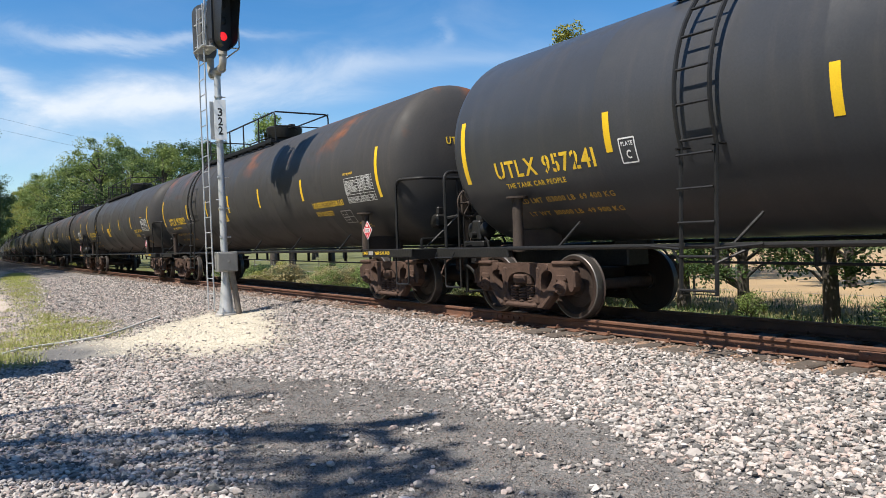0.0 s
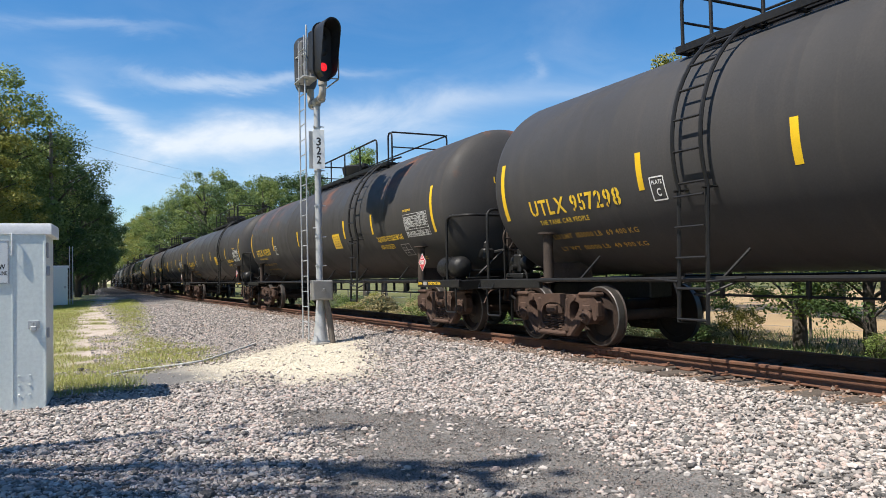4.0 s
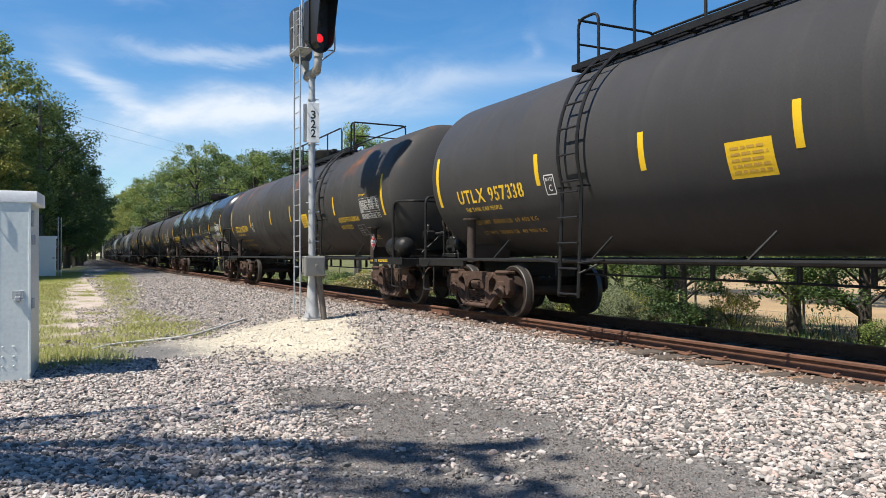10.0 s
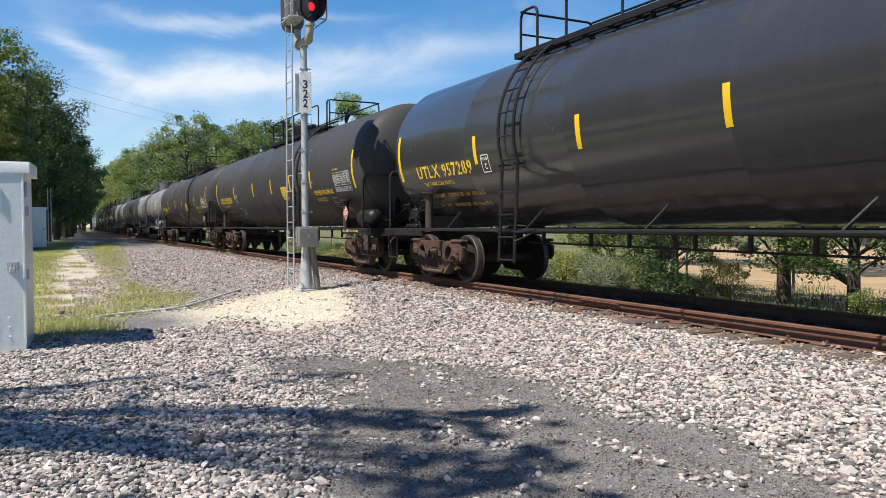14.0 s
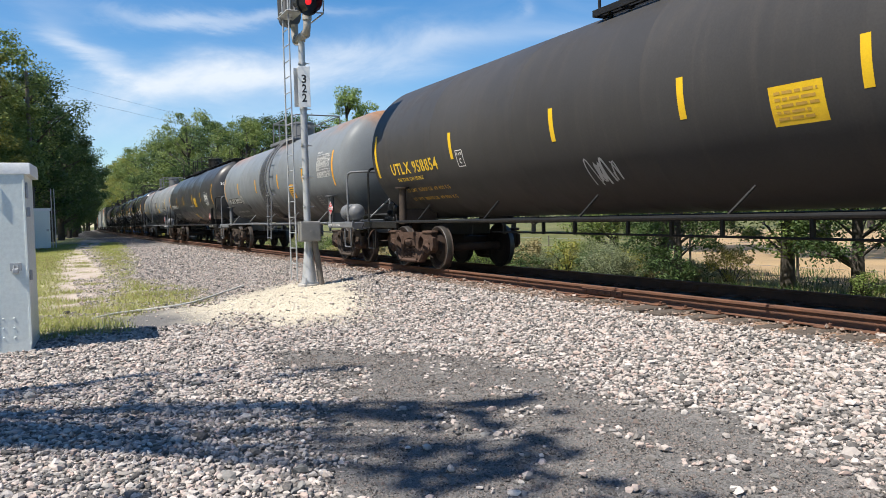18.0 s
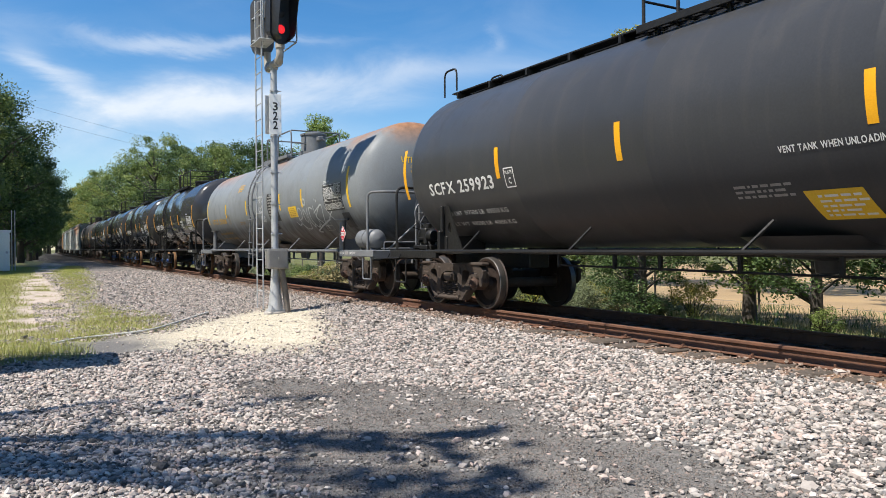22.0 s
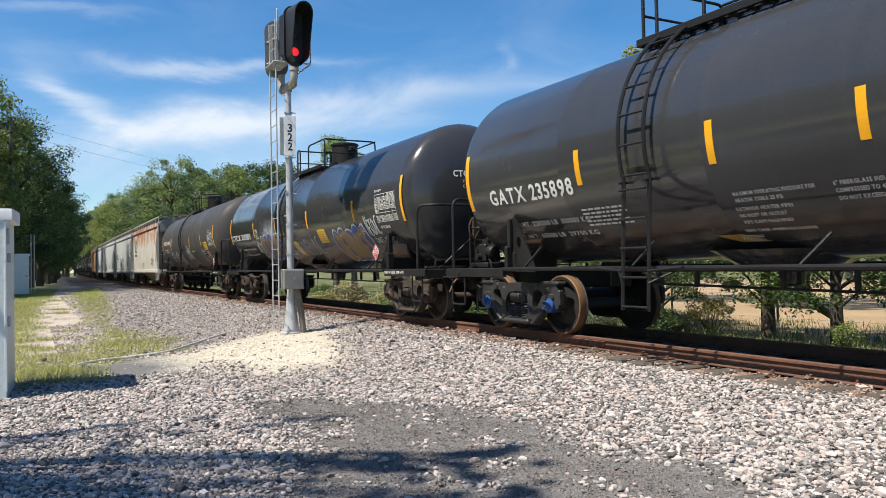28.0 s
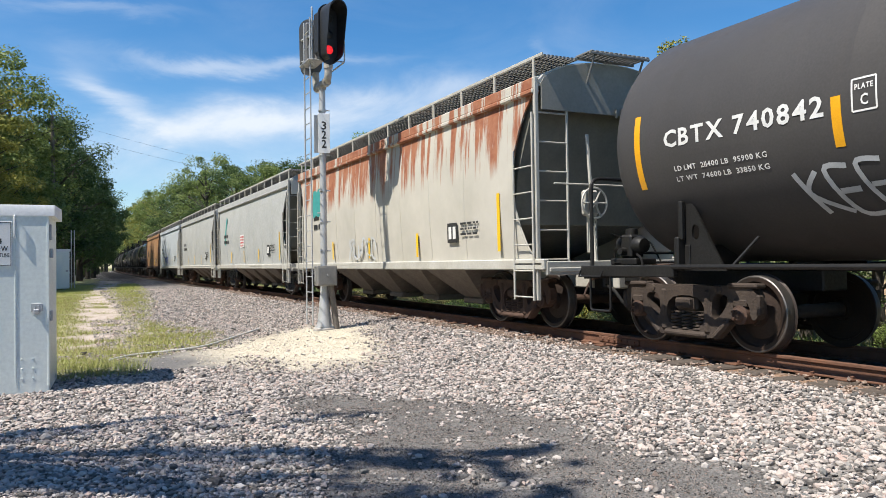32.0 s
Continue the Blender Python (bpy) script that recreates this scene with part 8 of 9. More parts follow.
# ---- signal cases ----
def build_case(m, label, group, detail=True):
    """A pale steel relay case with a pitched lid, panel seams, door, lock and vents. Its front faces -y."""
    case = thing("signal_case", m, label, "equipment cabinet", group)
    W, D, H = 1.45, 1.25, 2.26
    body = part("body", "case_body", lambda q: q.box(-W, 0, 0, D, 0.03, H, 0.01), CASE_PAINT, case)
    part("roof", "case_roof", lambda q: (q.prism([[(-0.014, H - 0.01), (-0.014, H + 0.09), (0.0, H + 0.13), (D + 0.0, H + 0.16), (D + 0.08, H + 0.09), (D + 0.08, H - 0.01)]], "x", -W - 0.06, 0.07)), CASE_ROOF, case, label="white pitched lid")
    for x in (-W + 0.1, -0.72, -0.3):
        for y in (0.05, D - 0.25):
            part("plinth", "case_plinth", lambda q: q.box(0, 0.12, 0, 0.2, -0.12, 0.10, 0.01), CONCRETE, case, pose(x, y, 0))
    for x in (-1.02, -0.37):
        part("panel_seam", "case_seam", lambda q: q.box(-0.006, 0.006, -0.008, 0.0, 0.14, H - 0.04, 0.002), CASE_PAINT, body, pose(x, 0, 0))
    part("corner_trim", "case_trim", lambda q: (q.box(-0.02, 0.006, -0.006, 0.03, 0.12, H - 0.02, 0.003)), CASE_PAINT, body)
    part("door_latch", "case_latch", lambda q: (q.box(-0.20, -0.07, -0.012, 0.0, 1.05, 1.15, 0.004), q.box(-0.17, -0.10, -0.05, -0.012, 1.02, 1.08, 0.008), q.tube([(-0.15, -0.03, 1.07), (-0.15, -0.03, 1.12), (-0.11, -0.03, 1.12), (-0.11, -0.03, 1.07)], 0.008, 6)), GALV, case, label="padlocked door latch")
    part("hasp", "case_hasp", lambda q: q.box(0.006, 0.035, 0.10, 0.16, 0.92, 1.05, 0.006), GALV, case)
    part("alarm_box", "case_alarm", lambda q: q.box(0.006, 0.045, 0.08, 0.14, 1.72, 1.84, 0.006), GALV, case)
    part("vent_cover", "case_vent", lambda q: q.box(0.006, 0.03, 0.05, 0.15, 1.95, 2.15, 0.006), GALV, case)
    for k in range(2):
        for z in (0.22, 0.34, 0.46):
            part("rivet", "case_rivet", lambda q: q.lathe([(-0.008, 0.0), (-0.006, 0.012), (0.0, 0.014)], "y", n=8), CASE_PAINT, body, pose(-0.30 + 0.0 * k if k else -0.18, 0, z))
    if detail:
        part("door_stay", None, lambda q: q.tube([(-0.372, 0.0, 2.25), (-0.372, -0.032, 2.25), (-0.372, -0.032, 1.98), (-0.372, 0.0, 1.98)], 0.010, 6, 0.012), CASE_ROOF, body, label="bent rod door stay")
        sign = part("warning_sign", None, lambda q: q.box(-1.00, -0.40, -0.014, -0.008, 1.62, 2.18, 0.003), SIGN_WHITE, case, label="white lettered equipment sign")
        s = Shape()
        rim = [(-0.985, 1.635), (-0.415, 1.635), (-0.415, 2.165), (-0.985, 2.165)]
        for (x0, z0), (x1, z1) in zip(rim, rim[1:] + rim[:1]):
            s.box(min(x0, x1) - 0.003, max(x0, x1) + 0.003, -0.0165, -0.0145, min(z0, z1) - 0.003, max(z0, z1) + 0.003)
        decal("sign_border", s, STENCIL_BLACK, sign)
        rows = [("CR 201", -0.80, 1.99, 0.20, 0.062), ("M.P. 32.4", -0.89, 1.90, 0.38, 0.068), ("DOT# 430110W", -0.955, 1.81, 0.51, 0.062), ("GRADE CROSSING HOTLINE", -0.97, 1.738, 0.54, 0.045)]
        for text, x, z, w, h in rows:
            v, f = letters(text, w, h)
            s = Shape()
            s.add([(x + a, -0.0155, z + b) for a, b in v], f)
            decal("sign_line", s, STENCIL_BLACK, sign)
        for x, z, w in ((-0.86, 2.085, 0.32), (-0.975, 1.655, 0.55)):
            v, f = bars(1, w, 0.06, 0.8, 5)
            s = Shape()
            s.add([(x + a, -0.0155, z + b) for a, b in v], f)
            decal("sign_line", s, STENCIL_BLACK, sign)
    return case


build_case(pose(-0.103, 10.75, -0.02, 0, 0, -3), "pale grey steel signal case with a lettered sign, on the gravel", "signal cases")
build_case(pose(0.02, 50.5, 0.30, 0, 0, 4), "pale signal case beside the dirt track at the wood's edge", "signal cases", False)
for dx in (0.25, 0.42):
    ant = thing("antenna_post", pose(-0.12 + dx, 52.6, 0.25), "thin antenna post behind the signal case", "antenna", "antenna posts")
    part("rod", "antenna_rod", lambda q: q.tube([(0, 0, 0), (0, 0, 3.4)], [0.035, 0.025], 8), GALV, ant)
    part("tip", "antenna_tip", lambda q: q.lathe([(3.4, 0.03), (3.65, 0.03), (3.7, 0.0)], "z", n=8), GALV, ant)

hose = thing("drain_hose", Matrix(), "white plastic hose lying along the gravel edge", "hose")
part("hose_run", None, lambda q: q.tube([(0.7, 13.7, 0.03), (1.1, 14.3, 0.03), (1.6, 14.5, 0.03), (2.15, 14.6, 0.05), (2.5, 14.9, 0.06), (3.05, 15.8, 0.08), (3.6, 16.7, 0.10), (4.0, 17.4, 0.11)], 0.022, 8, 0.3), HOSE_WHITE, hose)


# ---- utility pole and wires ----
up = thing("utility_pole", pose(-1.05, 61.0, 0.2), "weathered wooden utility pole at the wood's edge", "utility pole")
part("pole", None, lambda q: q.lathe([(-0.5, 0.17), (6.0, 0.15), (12.35, 0.11), (12.4, 0.0)], "z", n=14), WOOD_POLE, up)
part("insulator", None, lambda q: (q.lathe([(12.3, 0.03), (12.5, 0.05), (12.6, 0.03), (12.62, 0.0)], "z", n=10)), CONCRETE, up)
part("crossarm", None, lambda q: q.box(-0.05, 0.05, -0.5, 0.5, 11.3, 11.42, 0.01), WOOD_POLE, up)
far_pole = thing("utility_pole", pose(32.0, 103.0, -0.5), "weathered wooden utility pole among far trees", "utility pole")
part("pole", None, lambda q: q.lathe([(-0.5, 0.17), (6.0, 0.15), (13.8, 0.11), (13.9, 0.0)], "z", n=10), WOOD_POLE, far_pole)
for z in (12.2, 11.3):
    wire = thing("overhead_wire", Matrix(), "thin black overhead wire", "wire", "overhead wires")
    pts = []
    for k in range(25):
        u = k / 24
        pts.append((-1.05 + 33.05 * u, 61 + 42 * u, z + 0.2 + 0.6 * u - 4 * 0.45 * u * (1 - u)))
    part("strand", None, lambda q: q.tube(pts, 0.0075, 5), WIRE_BLACK, wire)


# ---- trees, bushes and grass ----
def leaf_cloud(rng, centres, radii, per, size, squash=0.8):
    """Small folded leaf cards round clump centres."""
    C = np.repeat(centres, per, 0)
    Rr = np.repeat(radii, per)
    n = len(C)
    d = rng.normal(0, 1, (n, 3))
    d /= np.linalg.norm(d, axis=1)[:, None]
    P = C + d * (Rr * rng.uniform(0.45, 1.05, n))[:, None] * (1, 1, squash)
    up = d * 0.7 + (0, 0, 0.75) + 0.55 * rng.normal(0, 1, (n, 3))
    a = np.cross(up, rng.normal(0, 1, (n, 3)))
    a /= np.linalg.norm(a, axis=1)[:, None] + 1e-9
    b = np.cross(up, a)
    b /= np.linalg.norm(b, axis=1)[:, None] + 1e-9
    s = (size * rng.uniform(0.6, 1.4, n))[:, None]
    V = np.stack([P - a * s, P + b * s * 0.5, P + a * s, P - b * s * 0.5], 1).reshape(-1, 3)
    F = np.arange(4 * n).reshape(-1, 4)
    return V, F


def raw_mesh(name, V, F, mat):
    me = bpy.data.meshes.new(name)
    me.vertices.add(len(V))
    me.vertices.foreach_set("co", V.astype(np.float32).ravel())
    k = F.shape[1]
    me.loops.add(F.size)
    me.loops.foreach_set("vertex_index", F.astype(np.int32).ravel())
    me.polygons.add(len(F))
    me.polygons.foreach_set("loop_start", np.arange(0, F.size, k, dtype=np.int32))
    me.update(calc_edges=True)
    me.materials.append(mat)
    return me


TREES = {}


def tree_meshes(kind, seed):
    """Trunk with limbs and a ragged crown, about 10 m high."""
    key = (kind, seed)
    if key in TREES:
        return TREES[key]
    rng = np.random.default_rng(seed)
    mat = {"oak": LEAF_GREEN, "dark": LEAF_DARK, "olive": LEAF_OLIVE, "pine": LEAF_PINE}[kind]
    s = Shape()
    lean = rng.normal(0, 0.25, 2)
    trunk = [(lean[0] * u * u, lean[1] * u * u, 9.0 * u - 0.2) for u in np.linspace(0, 1, 7)]
    s.tube(trunk, [0.26 * (1 - 0.85 * u) + 0.02 for u in np.linspace(0, 1, 7)], 9)
    centres, radii = [], []
    count = 96 if kind != "pine" else 60
    for k in range(count):
        if kind == "pine":
            z = rng.uniform(3.8, 10.0)
            reach = (2.0 * (1 - ((z - 3.8) / 6.6) ** 1.3) + 0.5) * rng.uniform(0.4, 1.0)
        else:
            z = rng.uniform(1.8, 9.6)
            reach = 3.3 * math.sin(math.pi * min(1, max(0.06, (z - 0.7) / 9.8))) ** 0.7 * rng.uniform(0.42, 1.12)
        a = rng.uniform(0, 6.283)
        c = np.array((reach * math.cos(a), reach * math.sin(a), z))
        centres.append(c)
        radii.append(rng.uniform(0.36, 0.95) if kind != "pine" else rng.uniform(0.3, 0.65))
        if k % 3 == 0:
            z0 = max(1.2, z - 0.5 * reach - 0.4)
            u = z0 / 9.0
            base = (lean[0] * u * u, lean[1] * u * u, z0)
            mid = tuple(np.array(base) * 0.5 + c * 0.5 + (0, 0, 0.2))
            s.tube([base, mid, tuple(c)], [0.075, 0.045, 0.012], 5)
    wood = s.mesh("trunk", BARK, 60)
    V, F = leaf_cloud(rng, np.array(centres), np.array(radii), 190 if seed < 10 else 40, (0.074 if kind != "pine" else 0.062) * (1 if seed < 10 else 1.6), 0.7)
    crown = raw_mesh("crown", V, F, mat)
    TREES[key] = (wood, crown)
    return TREES[key]


def tree(kind, seed, x, y, height, wide=1.0, turn=0.0, label="broad-leaved tree in full leaf", z=None, group="trees by the line"):
    wood, crown = tree_meshes(kind, seed)
    k = height / 9.3
    base = float(ground_z(x, y)) if z is None else z
    t = thing("tree", pose(x, y, base, 0, 0, turn) @ Matrix.Diagonal((k * wide, k * wide, k, 1)), label, "tree", group)
    for name, me in (("trunk", wood), ("crown", crown)):
        ob = new(name, me)
        ob.parent = t
    return t


rt = random.Random(21)
# wood on the near side, beyond the cases
for x, y, h, kind, sd in ((-5.6, 58, 15.0, "oak", 1), (-4.1, 62, 13.6, "oak", 2), (-7.8, 55, 14.4, "olive", 3), (-1.6, 66, 12.6, "dark", 4), (-0.5, 72, 11.0, "dark", 5), (-9.5, 50, 13.6, "oak", 2), (-5.6, 51, 9.6, "olive", 3), (-4.6, 56, 9.6, "oak", 2), (-5.0, 64, 12.0, "oak", 1), (-7.0, 60, 13.0, "dark", 5), (-8.3, 47, 9.4, "olive", 3), (-11, 46, 13, "oak", 1),
                       (0.3, 80, 10.5, "dark", 4), (1.2, 92, 9.8, "dark", 5), (-2.0, 76, 12.5, "dark", 4), (1.8, 108, 11.5, "dark", 5), (2.6, 126, 12.0, "dark", 4), (3.4, 146, 12.5, "oak", 2), (4.4, 170, 13.0, "dark", 5), (5.0, 196, 13.5, "oak", 1), (-3.0, 100, 13, "oak", 1), (-13, 42, 12, "oak", 2), (-4.5, 84, 14, "oak", 1)):
    tree(kind, sd, x + 0.5, y, h, 1.02, rt.uniform(0, 360), {"olive": "yellow-green tree at the wood's edge", "dark": "dark green tree shading the track's edge"}.get(kind, "tall green tree at the wood's edge"), group="near wood")
# undergrowth below them
# tree line beyond the track
for x, y, h, kind, sd in ((19.5, 66, 10.8, "dark", 4), (22.5, 74, 12.0, "dark", 5), (18.0, 78, 11.8, "oak", 2), (21.0, 86, 13.2, "dark", 4), (17.5, 92, 13.4, "dark", 5), (16.2, 102, 15.6, "oak", 1), (19.0, 108, 15.2, "oak", 2), (15.8, 116, 13.6, "dark", 4), (18.0, 126, 15.0, "dark", 5), (16.2, 136, 15.2, "oak", 1), (15.5, 152, 15.6, "oak", 2), (15.8, 170, 16.5, "olive", 3), (16.0, 190, 17.0, "oak", 1), (17.0, 212, 18.0, "oak", 2), (18.5, 238, 19.0, "oak", 1), (21.5, 268, 20.0, "oak", 2), (25.0, 300, 21.0, "oak", 1),
                       (23, 96, 13.0, "oak", 2), (25, 116, 15.0, "dark", 4), (24, 140, 16, "oak", 1), (27, 82, 11.5, "dark", 5), (28, 60, 10.0, "dark", 4)):
    tree(kind, sd, x, y, h, 1.0, rt.uniform(0, 360), "green tree in the row beyond the track", group="trees beyond the track")
tree("pine", 6, 21.0, 55.5, 11.5, 0.95, 40, "slim pine standing above the tree row", group="trees beyond the track")
tree("pine", 7, 23.5, 58.0, 10.8, 0.9, 200, "slim pine standing above the tree row", group="trees beyond the track")
for x, y, h, kind, sd in ((16.2, 16.8, 5.2, "dark", 4), (16.0, 12.4, 5.4, "oak", 2), (15.2, 8.0, 5.2, "dark", 5), (17.5, 20.5, 5.0, "oak", 1), (18.5, 4.0, 6.5, "oak", 2), (30.0, 21.5, 10.8, "oak", 1), (31.5, 32.0, 13.8, "olive", 3), (27, 14.0, 7.3, "dark", 4), (24.0, 6.0, 8.0, "oak", 2), (16.5, -2.0, 6.0, "oak", 1), (34, 26, 11, "oak", 2), (14.6, 5.2, 4.6, "dark", 4), (14.9, 1.4, 4.8, "dark", 5), (15.4, 10.2, 4.4, "dark", 4), (14.3, -3.6, 5.0, "dark", 5), (14.4, 14.4, 3.8, "dark", 4)):
    tree(kind, sd, x, y, h, 1.15 if h < 7 else 0.95, rt.uniform(0, 360), "low spreading tree beyond the track" if h < 7 else "green tree behind the train", group="trees beyond the track")
for x, y, h in ((6.5, 228, 13.0), (5.0, 246, 14.0), (8.5, 256, 13.0), (7.0, 276, 14.0), (10.5, 290, 14.0), (12.0, 312, 15.0), (15.0, 330, 15.0), (19.0, 348, 16.0), (23.0, 362, 17.0)):
    tree("dark", 4, x, y, h, 1.1, rt.uniform(0, 360), "dark green tree where the line bends", group="near wood")
for k in range(13):
    y = 98 + 10.5 * k
    tree("dark", 4 + k % 2, track_x(y) - 6.6 - 0.8 * (k % 3), y, 10.5 + 1.2 * (k % 3), 1.0, 77.0 * k, "dark green tree close beside the line", group="near wood")
# far woods that close the horizon
rng_far = np.random.default_rng(33)
for k in range(34):
    a = radians(rng_far.uniform(24, 120))
    d = rng_far.uniform(85, 130)
    tree(("oak", "dark", "oak")[k % 3], (11, 14, 12)[k % 3], d * math.sin(a), d * math.cos(a) + 10, rng_far.uniform(7.5, 10.5), 1.3, float(rng_far.uniform(0, 360)), "tree in the far wood across the field", group="far wood")
# the tree over the lot whose shade falls on the gravel


def sun_back(x, y, h):
    """The point at height h whose shadow falls on the ground at (x, y)."""
    k = h / -SUN_TRAVEL.z
    return (x - SUN_TRAVEL.x * k, y - SUN_TRAVEL.y * k, h)


def shade_tree():
    """A tall tree beside the lot; its outer boughs shade the gravel."""
    rng = np.random.default_rng(77)
    t = thing("tree", pose(0, 0, 0), "tall leafy tree overhanging the gravel lot", "tree", "lot trees")
    spots = [(-2.6, 7.0, 1.0), (-2.8, 9.0, 1.0), (-3.6, 8.0, 1.1), (-4.4, 9.6, 1.2), (-3.8, 10.6, 1.1), (-1.8, 7.4, 0.7)]
    # where the boughs let the sun through and where they do not
    shades = (([(-0.84, 8.25), (-0.13, 8.57), (0.93, 8.08), (1.19, 7.16), (0.6, 6.9), (-0.07, 6.9), (-0.8, 7.1)], 8, 0.03, 0.09, 0.06), ([(0.93, 8.08), (1.82, 8.25), (2.67, 8.13), (3.42, 7.98), (3.13, 7.41), (2.42, 7.32), (1.9, 7.04), (1.19, 7.16)], 11, 0.03, 0.10, -0.02),
              ([(2.1, 6.15), (2.67, 6.12), (3.29, 5.84), (3.75, 5.32), (3.86, 4.87), (3.56, 4.35), (3.18, 4.0), (3.0, 2.9), (2.1, 3.1), (1.9, 4.4), (2.2, 5.0)], 20, 0.05, 0.13, -0.22), ([(1.2, 6.35), (2.2, 6.25), (2.1, 5.2), (1.5, 5.1)], 10, 0.04, 0.12, -0.05),
              ([(-0.9, 6.9), (-0.16, 6.6), (0.54, 6.15), (1.1, 5.95), (1.0, 5.5), (0.2, 5.5), (-0.9, 5.9)], 5, 0.03, 0.09, 0.05), ([(0.3, 5.2), (1.6, 4.9), (1.8, 4.1), (1.0, 3.6), (0.2, 4.2)], 5, 0.03, 0.09, 0.05), ([(-2.2, 8.4), (-0.9, 8.3), (-0.8, 7.2), (-2.2, 7.2)], 15, 0.05, 0.13, 0.0))
    for poly, per, lo, hi, gate in shades:
        pts = np.array(poly)
        x0, x1, y0, y1 = pts[:, 0].min(), pts[:, 0].max(), pts[:, 1].min(), pts[:, 1].max()
        for _ in range(int(per * (x1 - x0) * (y1 - y0))):
            x, y = rng.uniform(x0, x1), rng.uniform(y0, y1)
            if near_poly(np.array([x]), np.array([y]), poly, 0.05)[0] > 0.5 and noise.noise((x * 2.3, y * 2.3, 4.0)) > gate:
                spots.append((x, y, rng.uniform(lo, hi)))
    centres, radii = [], []
    s = Shape()
    base = (-9.0, 7.5)
    s.tube([(base[0], base[1], -0.3), (base[0] + 0.1, base[1], 4.0), (base[0] + 0.5, base[1] - 0.2, 9.5), (base[0] + 0.8, base[1] - 0.4, 15.0)], [0.36, 0.30, 0.22, 0.06], 10)
    for n, (x, y, r) in enumerate(spots):
        h = 11.5 + 3.0 * rng.random()
        c = sun_back(x, y, h)
        for k in range(3):
            centres.append(np.array(c) + rng.normal(0, 0.8 * r, 3))
            radii.append(r * 0.62)
        s.tube([(base[0] + 0.5, base[1] - 0.2, 8.6 + 0.02 * n), ((base[0] + c[0]) / 2, (base[1] + c[1]) / 2, h * 0.93), tuple(c)], [0.05, 0.022, 0.008], 5)
    ob = new("trunk", s.mesh("trunk", BARK, 60))
    ob.parent = t
    V, F = leaf_cloud(rng, np.array(centres), np.array(radii), 30, 0.058, 0.9)
    ob = new("crown", raw_mesh("crown", V, F, LEAF_GREEN))
    ob.parent = t


shade_tree()
# trees along the far side of the lot, which the tanks mirror
rl = random.Random(12)
for k in range(10):
    y = 2 + 4.1 * k
    tree(("oak", "dark", "dark", "olive")[k % 4], (1, 4, 5, 3)[k % 4], -15.5 - rl.uniform(0, 5), y, rl.uniform(11, 15), 1.15, rl.uniform(0, 360), "leafy tree along the edge of the gravel lot", group="lot trees")


BUSHES = {}


def bush(kind, seed, x, y, h, w, label):
    """A shrub of leaf clumps on thin stems."""
    key = (kind, seed)
    if key not in BUSHES:
        rng = np.random.default_rng(seed + 500)
        mat = {"green": LEAF_GREEN, "dark": LEAF_DARK, "light": LEAF_LIGHT, "dry": GRASS_DRY, "olive": LEAF_OLIVE, "grey": LEAF_GREY}[kind]
        n = 16 if kind != "grey" else 60
        a, rr = rng.uniform(0, 6.283, n), rng.uniform(0.05, 0.42, n)
        C = np.stack([rr * np.cos(a), rr * np.sin(a), rng.uniform(0.2, 0.85, n) * (1 - 0.5 * rr)], 1)
        V, F = leaf_cloud(rng, C, rng.uniform(0.10, 0.2, n), 100, {"dry": 0.03, "grey": 0.014}.get(kind, 0.0225), 1.0)
        s = Shape()
        for c in C[::2]:
            s.tube([(0, 0, -0.05), (c[0] * 0.5, c[1] * 0.5, c[2] * 0.6), tuple(c)], [0.012, 0.008, 0.003], 4)
        BUSHES[key] = (s.mesh("stems", BARK, 60), raw_mesh("foliage", V, F, mat))
    t = thing("bush", pose(x, y, float(ground_z(x, y)) - 0.02, 0, 0, seed * 77 + x * 31) @ Matrix.Diagonal((w, w, h, 1)), label, "bush", "bushes beyond the track")
    for name, me in zip(("stem", "foliage"), BUSHES[key]):
        ob = new(name, me)
        ob.parent = t


rb = random.Random(5)
for k in range(130):
    y = rb.uniform(3, 52)
    x = track_x(y) + rb.uniform(4.2, 9.0)
    if y < 13 and k % 3:
        continue
    kind = rb.choice(("green", "olive", "grey", "dry", "dark", "green", "grey", "dark"))
    bush(kind, k % 3, x, y, rb.uniform(0.5, 1.35), rb.uniform(1.1, 2.2), {"dry": "dry straw-coloured weeds on the far verge", "olive": "yellow-green bush on the far verge", "dark": "dark green low bush", "grey": "grey-green fine-leaved bush on the far verge"}.get(kind, "green leafy roadside bush"))
for x, y, h in ((14.0, 24.5, 1.5), (14.6, 26.2, 1.3), (13.6, 23.0, 1.1)):
    bush("light", 1, x, y, h, 1.9, "bright green young pine beyond the track")
for k in range(26):
    y = rb.uniform(50, 130)
    x = rb.uniform(-4.5, 1.2 + 0.02 * (y - 50))
    if y > 68 or x < -3.6:
        bush("dark", k % 3, x, y, rb.uniform(2.0, 4.5), rb.uniform(3.0, 5.0), "dark undergrowth at the wood's edge")
for x, y, h, w in ((-4.9, 45.5, 4.6, 5.0), (-6.4, 46.5, 5.2, 5.5), (-3.6, 48.5, 3.2, 3.6)):
    bush("grey", 2, x, y, h, w, "grey-green bush before the wood")
for k in range(14):
    y = rb.uniform(60, 200)
    bush(rb.choice(("dark", "green", "olive")), k % 3, track_x(y) + rb.uniform(5.0, 7.5), y, rb.uniform(2.0, 4.0), rb.uniform(3.0, 5.0), "undergrowth below the tree row")


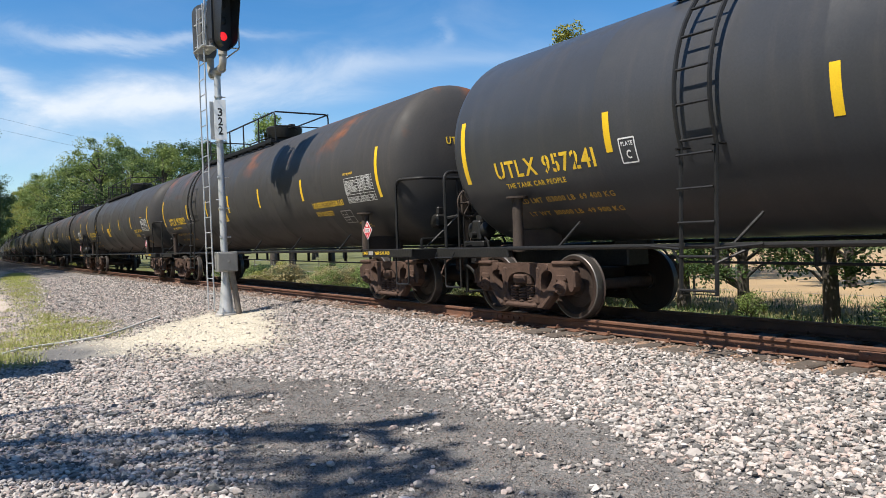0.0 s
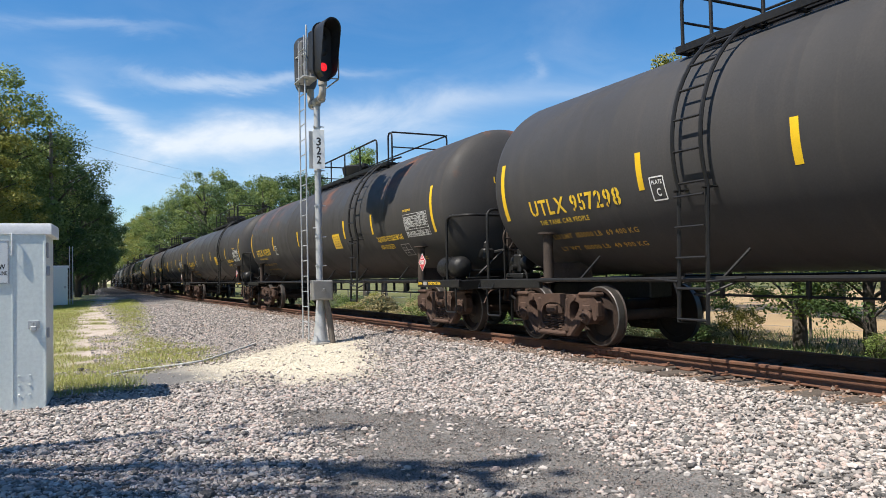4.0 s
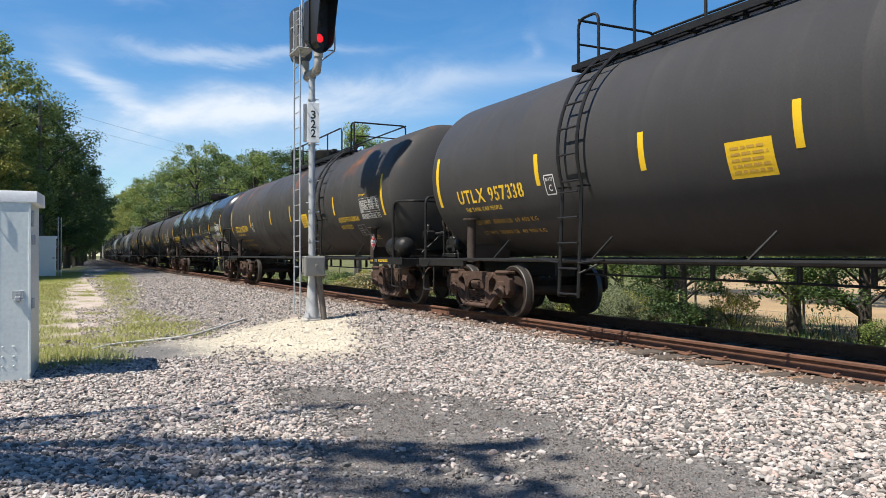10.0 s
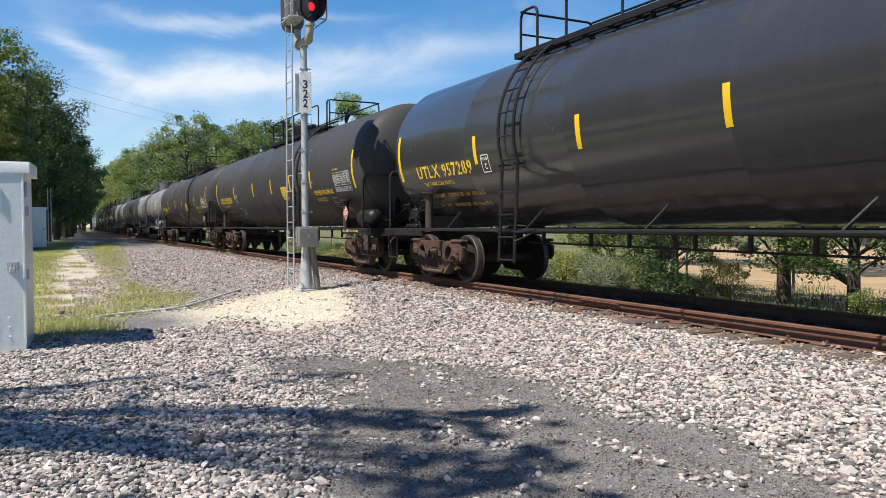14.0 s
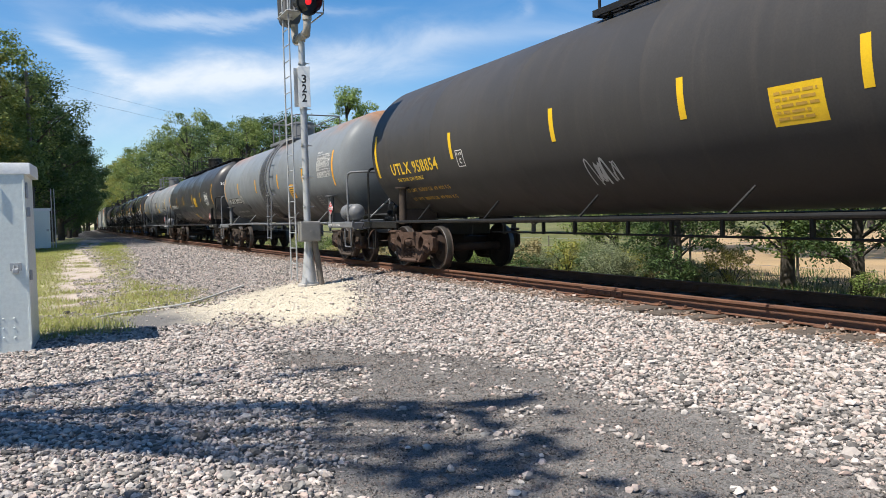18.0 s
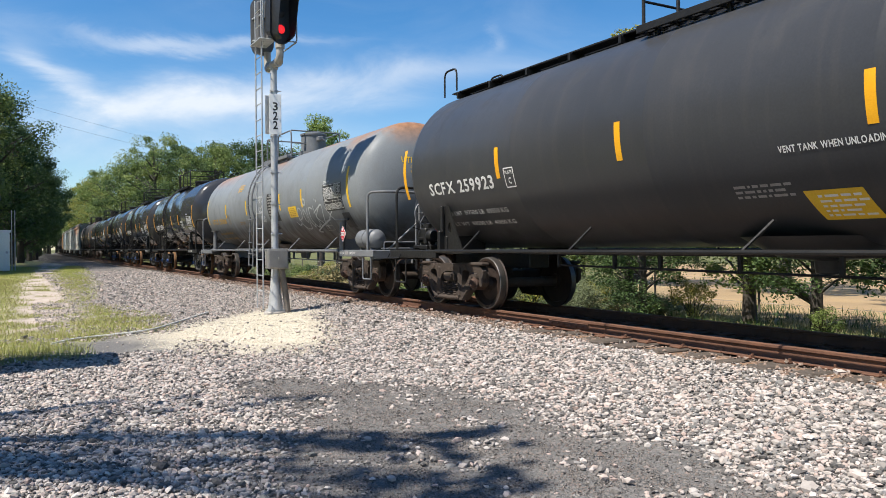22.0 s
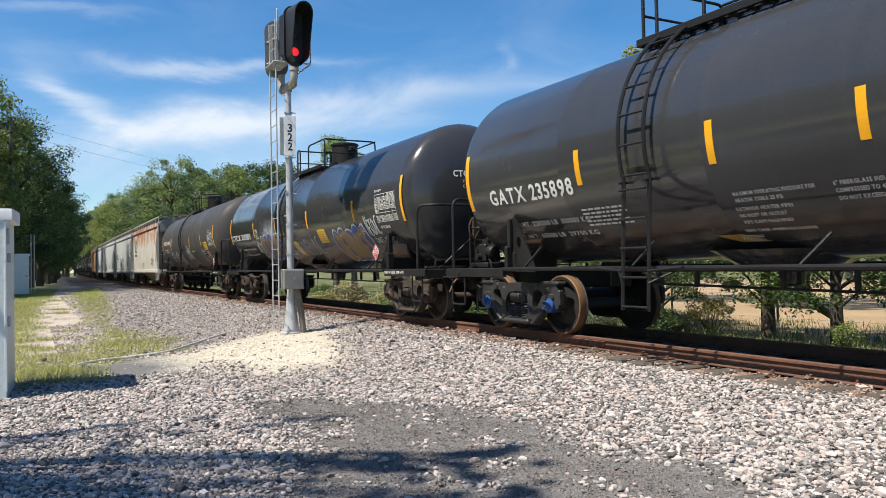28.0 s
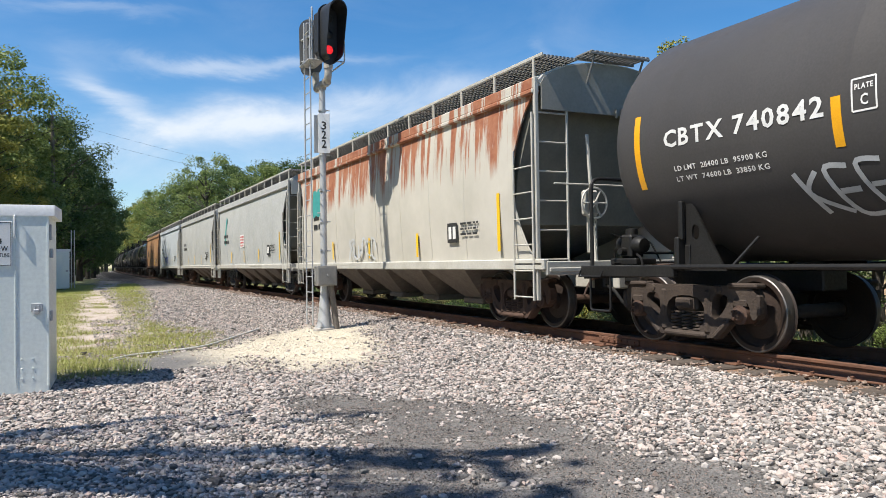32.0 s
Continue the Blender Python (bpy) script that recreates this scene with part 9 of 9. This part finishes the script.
def grass_patch(name, area, count, height, mat, label, seed, fill, blade=1.0):
    """Blades of grass, scattered where fill(x, y) lets them grow."""
    rng = np.random.default_rng(seed)
    x0, x1, y0, y1 = area
    P = np.stack([rng.uniform(x0, x1, count), rng.uniform(y0, y1, count)], 1)
    P = P[rng.random(len(P)) < fill(P[:, 0], P[:, 1])]
    n = len(P)
    z = ground_z(P[:, 0], P[:, 1])
    h = height * rng.uniform(0.4, 1.3, n)
    a = rng.uniform(0, 6.283, n)
    lean = rng.uniform(0.2, 1.3, n) * h
    w = (0.0032 + 0.0035 * rng.random(n)) * blade
    dx, dy = np.cos(a), np.sin(a)
    b0 = np.stack([P[:, 0] - dy * w, P[:, 1] + dx * w, z - 0.01], 1)
    b1 = np.stack([P[:, 0] + dy * w, P[:, 1] - dx * w, z - 0.01], 1)
    top = np.stack([P[:, 0] + dx * lean, P[:, 1] + dy * lean, z + h], 1)
    V = np.stack([b0, b1, top], 1).reshape(-1, 3)
    tagged(new(name, raw_mesh(name, V, np.arange(3 * n).reshape(-1, 3), mat)), label, "grass", kind="stuff")


def turf_here(x, y):
    clump = np.clip(0.7 + 0.6 * soft_noise(x, y, 1.1, 21.0) + 0.5 * soft_noise(x, y, 4.0, 23.0) + 0.5 * soft_noise(x, y, 0.3, 25.0), 0.05, 1)
    return np.clip(zones(x, y)["turf"] * clump, 0, 1)


grass_patch("verge_grass", (-3.0, 5.0, 13.2, 60.0), 330000, 0.07, GRASS_GREEN, "short green grass beside the dirt track", 2, turf_here, 1.5)
grass_patch("dry_verge_grass", (-3.0, 4.0, 13.0, 40.0), 60000, 0.08, GRASS_DRY, "dry straw grass on the verge", 3, turf_here, 1.4)
grass_patch("case_weeds", (-0.3, 1.3, 11.7, 13.4), 3600, 0.15, GRASS_GREEN, "weeds growing behind the signal case", 4, lambda x, y: np.clip(1.2 - np.abs(x - 0.4) * 1.4, 0, 1) * 0.8)
grass_patch("far_verge_weeds", (12.3, 20.0, 2.0, 60.0), 42000, 0.2, GRASS_DRY, "tall dry weeds beyond the track", 5, lambda x, y: np.clip(0.4 + 1.4 * soft_noise(x, y, 0.7, 31.0), 0, 1), 1.7)
grass_patch("far_verge_grass", (12.0, 22.0, 2.0, 60.0), 42000, 0.2, LEAF_DARK, "green grass beyond the track", 6, lambda x, y: np.clip(0.4 - 1.4 * soft_noise(x, y, 0.7, 31.0), 0, 1), 2.2)

# wire fence across the field side
fence = thing("wire_fence", Matrix(), "thin wire field fence on steel posts", "fence")
for k in range(16):
    y = -6 + 4.0 * k
    part("post", "fence_post", lambda q: q.tube([(0, 0, -0.3), (0, 0, 1.1)], 0.035, 6), WOOD_POLE, fence, pose(18.2 + 0.05 * k, y, float(ground_z(18.2, y))))
for z in (0.35, 0.7, 1.0):
    part("strand", None, lambda q: q.tube([(18.2, -6, ground_z(18.2, -6) + z), (18.95, 54, ground_z(18.9, 54) + z)], 0.004, 4), GALV, fence)


# ---- motion ----
def motions():
    span = [0.5 * k for k in range(65)]
    start = {}
    for car, centre in CARS:
        rows = []
        for t in span:
            y = centre - train_run(t)
            yaw = -math.degrees(math.atan(2 * BEND * y)) if y > 0 else 0.0
            rows.append((t, pose(track_x(y), y, RAIL_Z, 0, 0, yaw)))
        walk(car, rows)
        start[car] = centre
    # wheels turn while their car passes the lot
    for car, axle, y in WHEELSETS:
        c = start[car]
        times_on = [k / 15 for k in range(0, 481) if -14 < c - train_run(k / 15) < 48]
        rows = [(0.0, pose(0, y, WHEEL_R))]
        turned = 0.0
        if times_on:
            t0 = times_on[0]
            for t in times_on:
                turned = math.degrees((train_run(t) - train_run(t0)) / WHEEL_R)
                if t > 0:
                    rows.append((t, pose(0, y, WHEEL_R, turned % 360)))
        if rows[-1][0] < 32.0:
            rows.append((32.0, rows[-1][1]))
        walk(axle, rows)


motions()
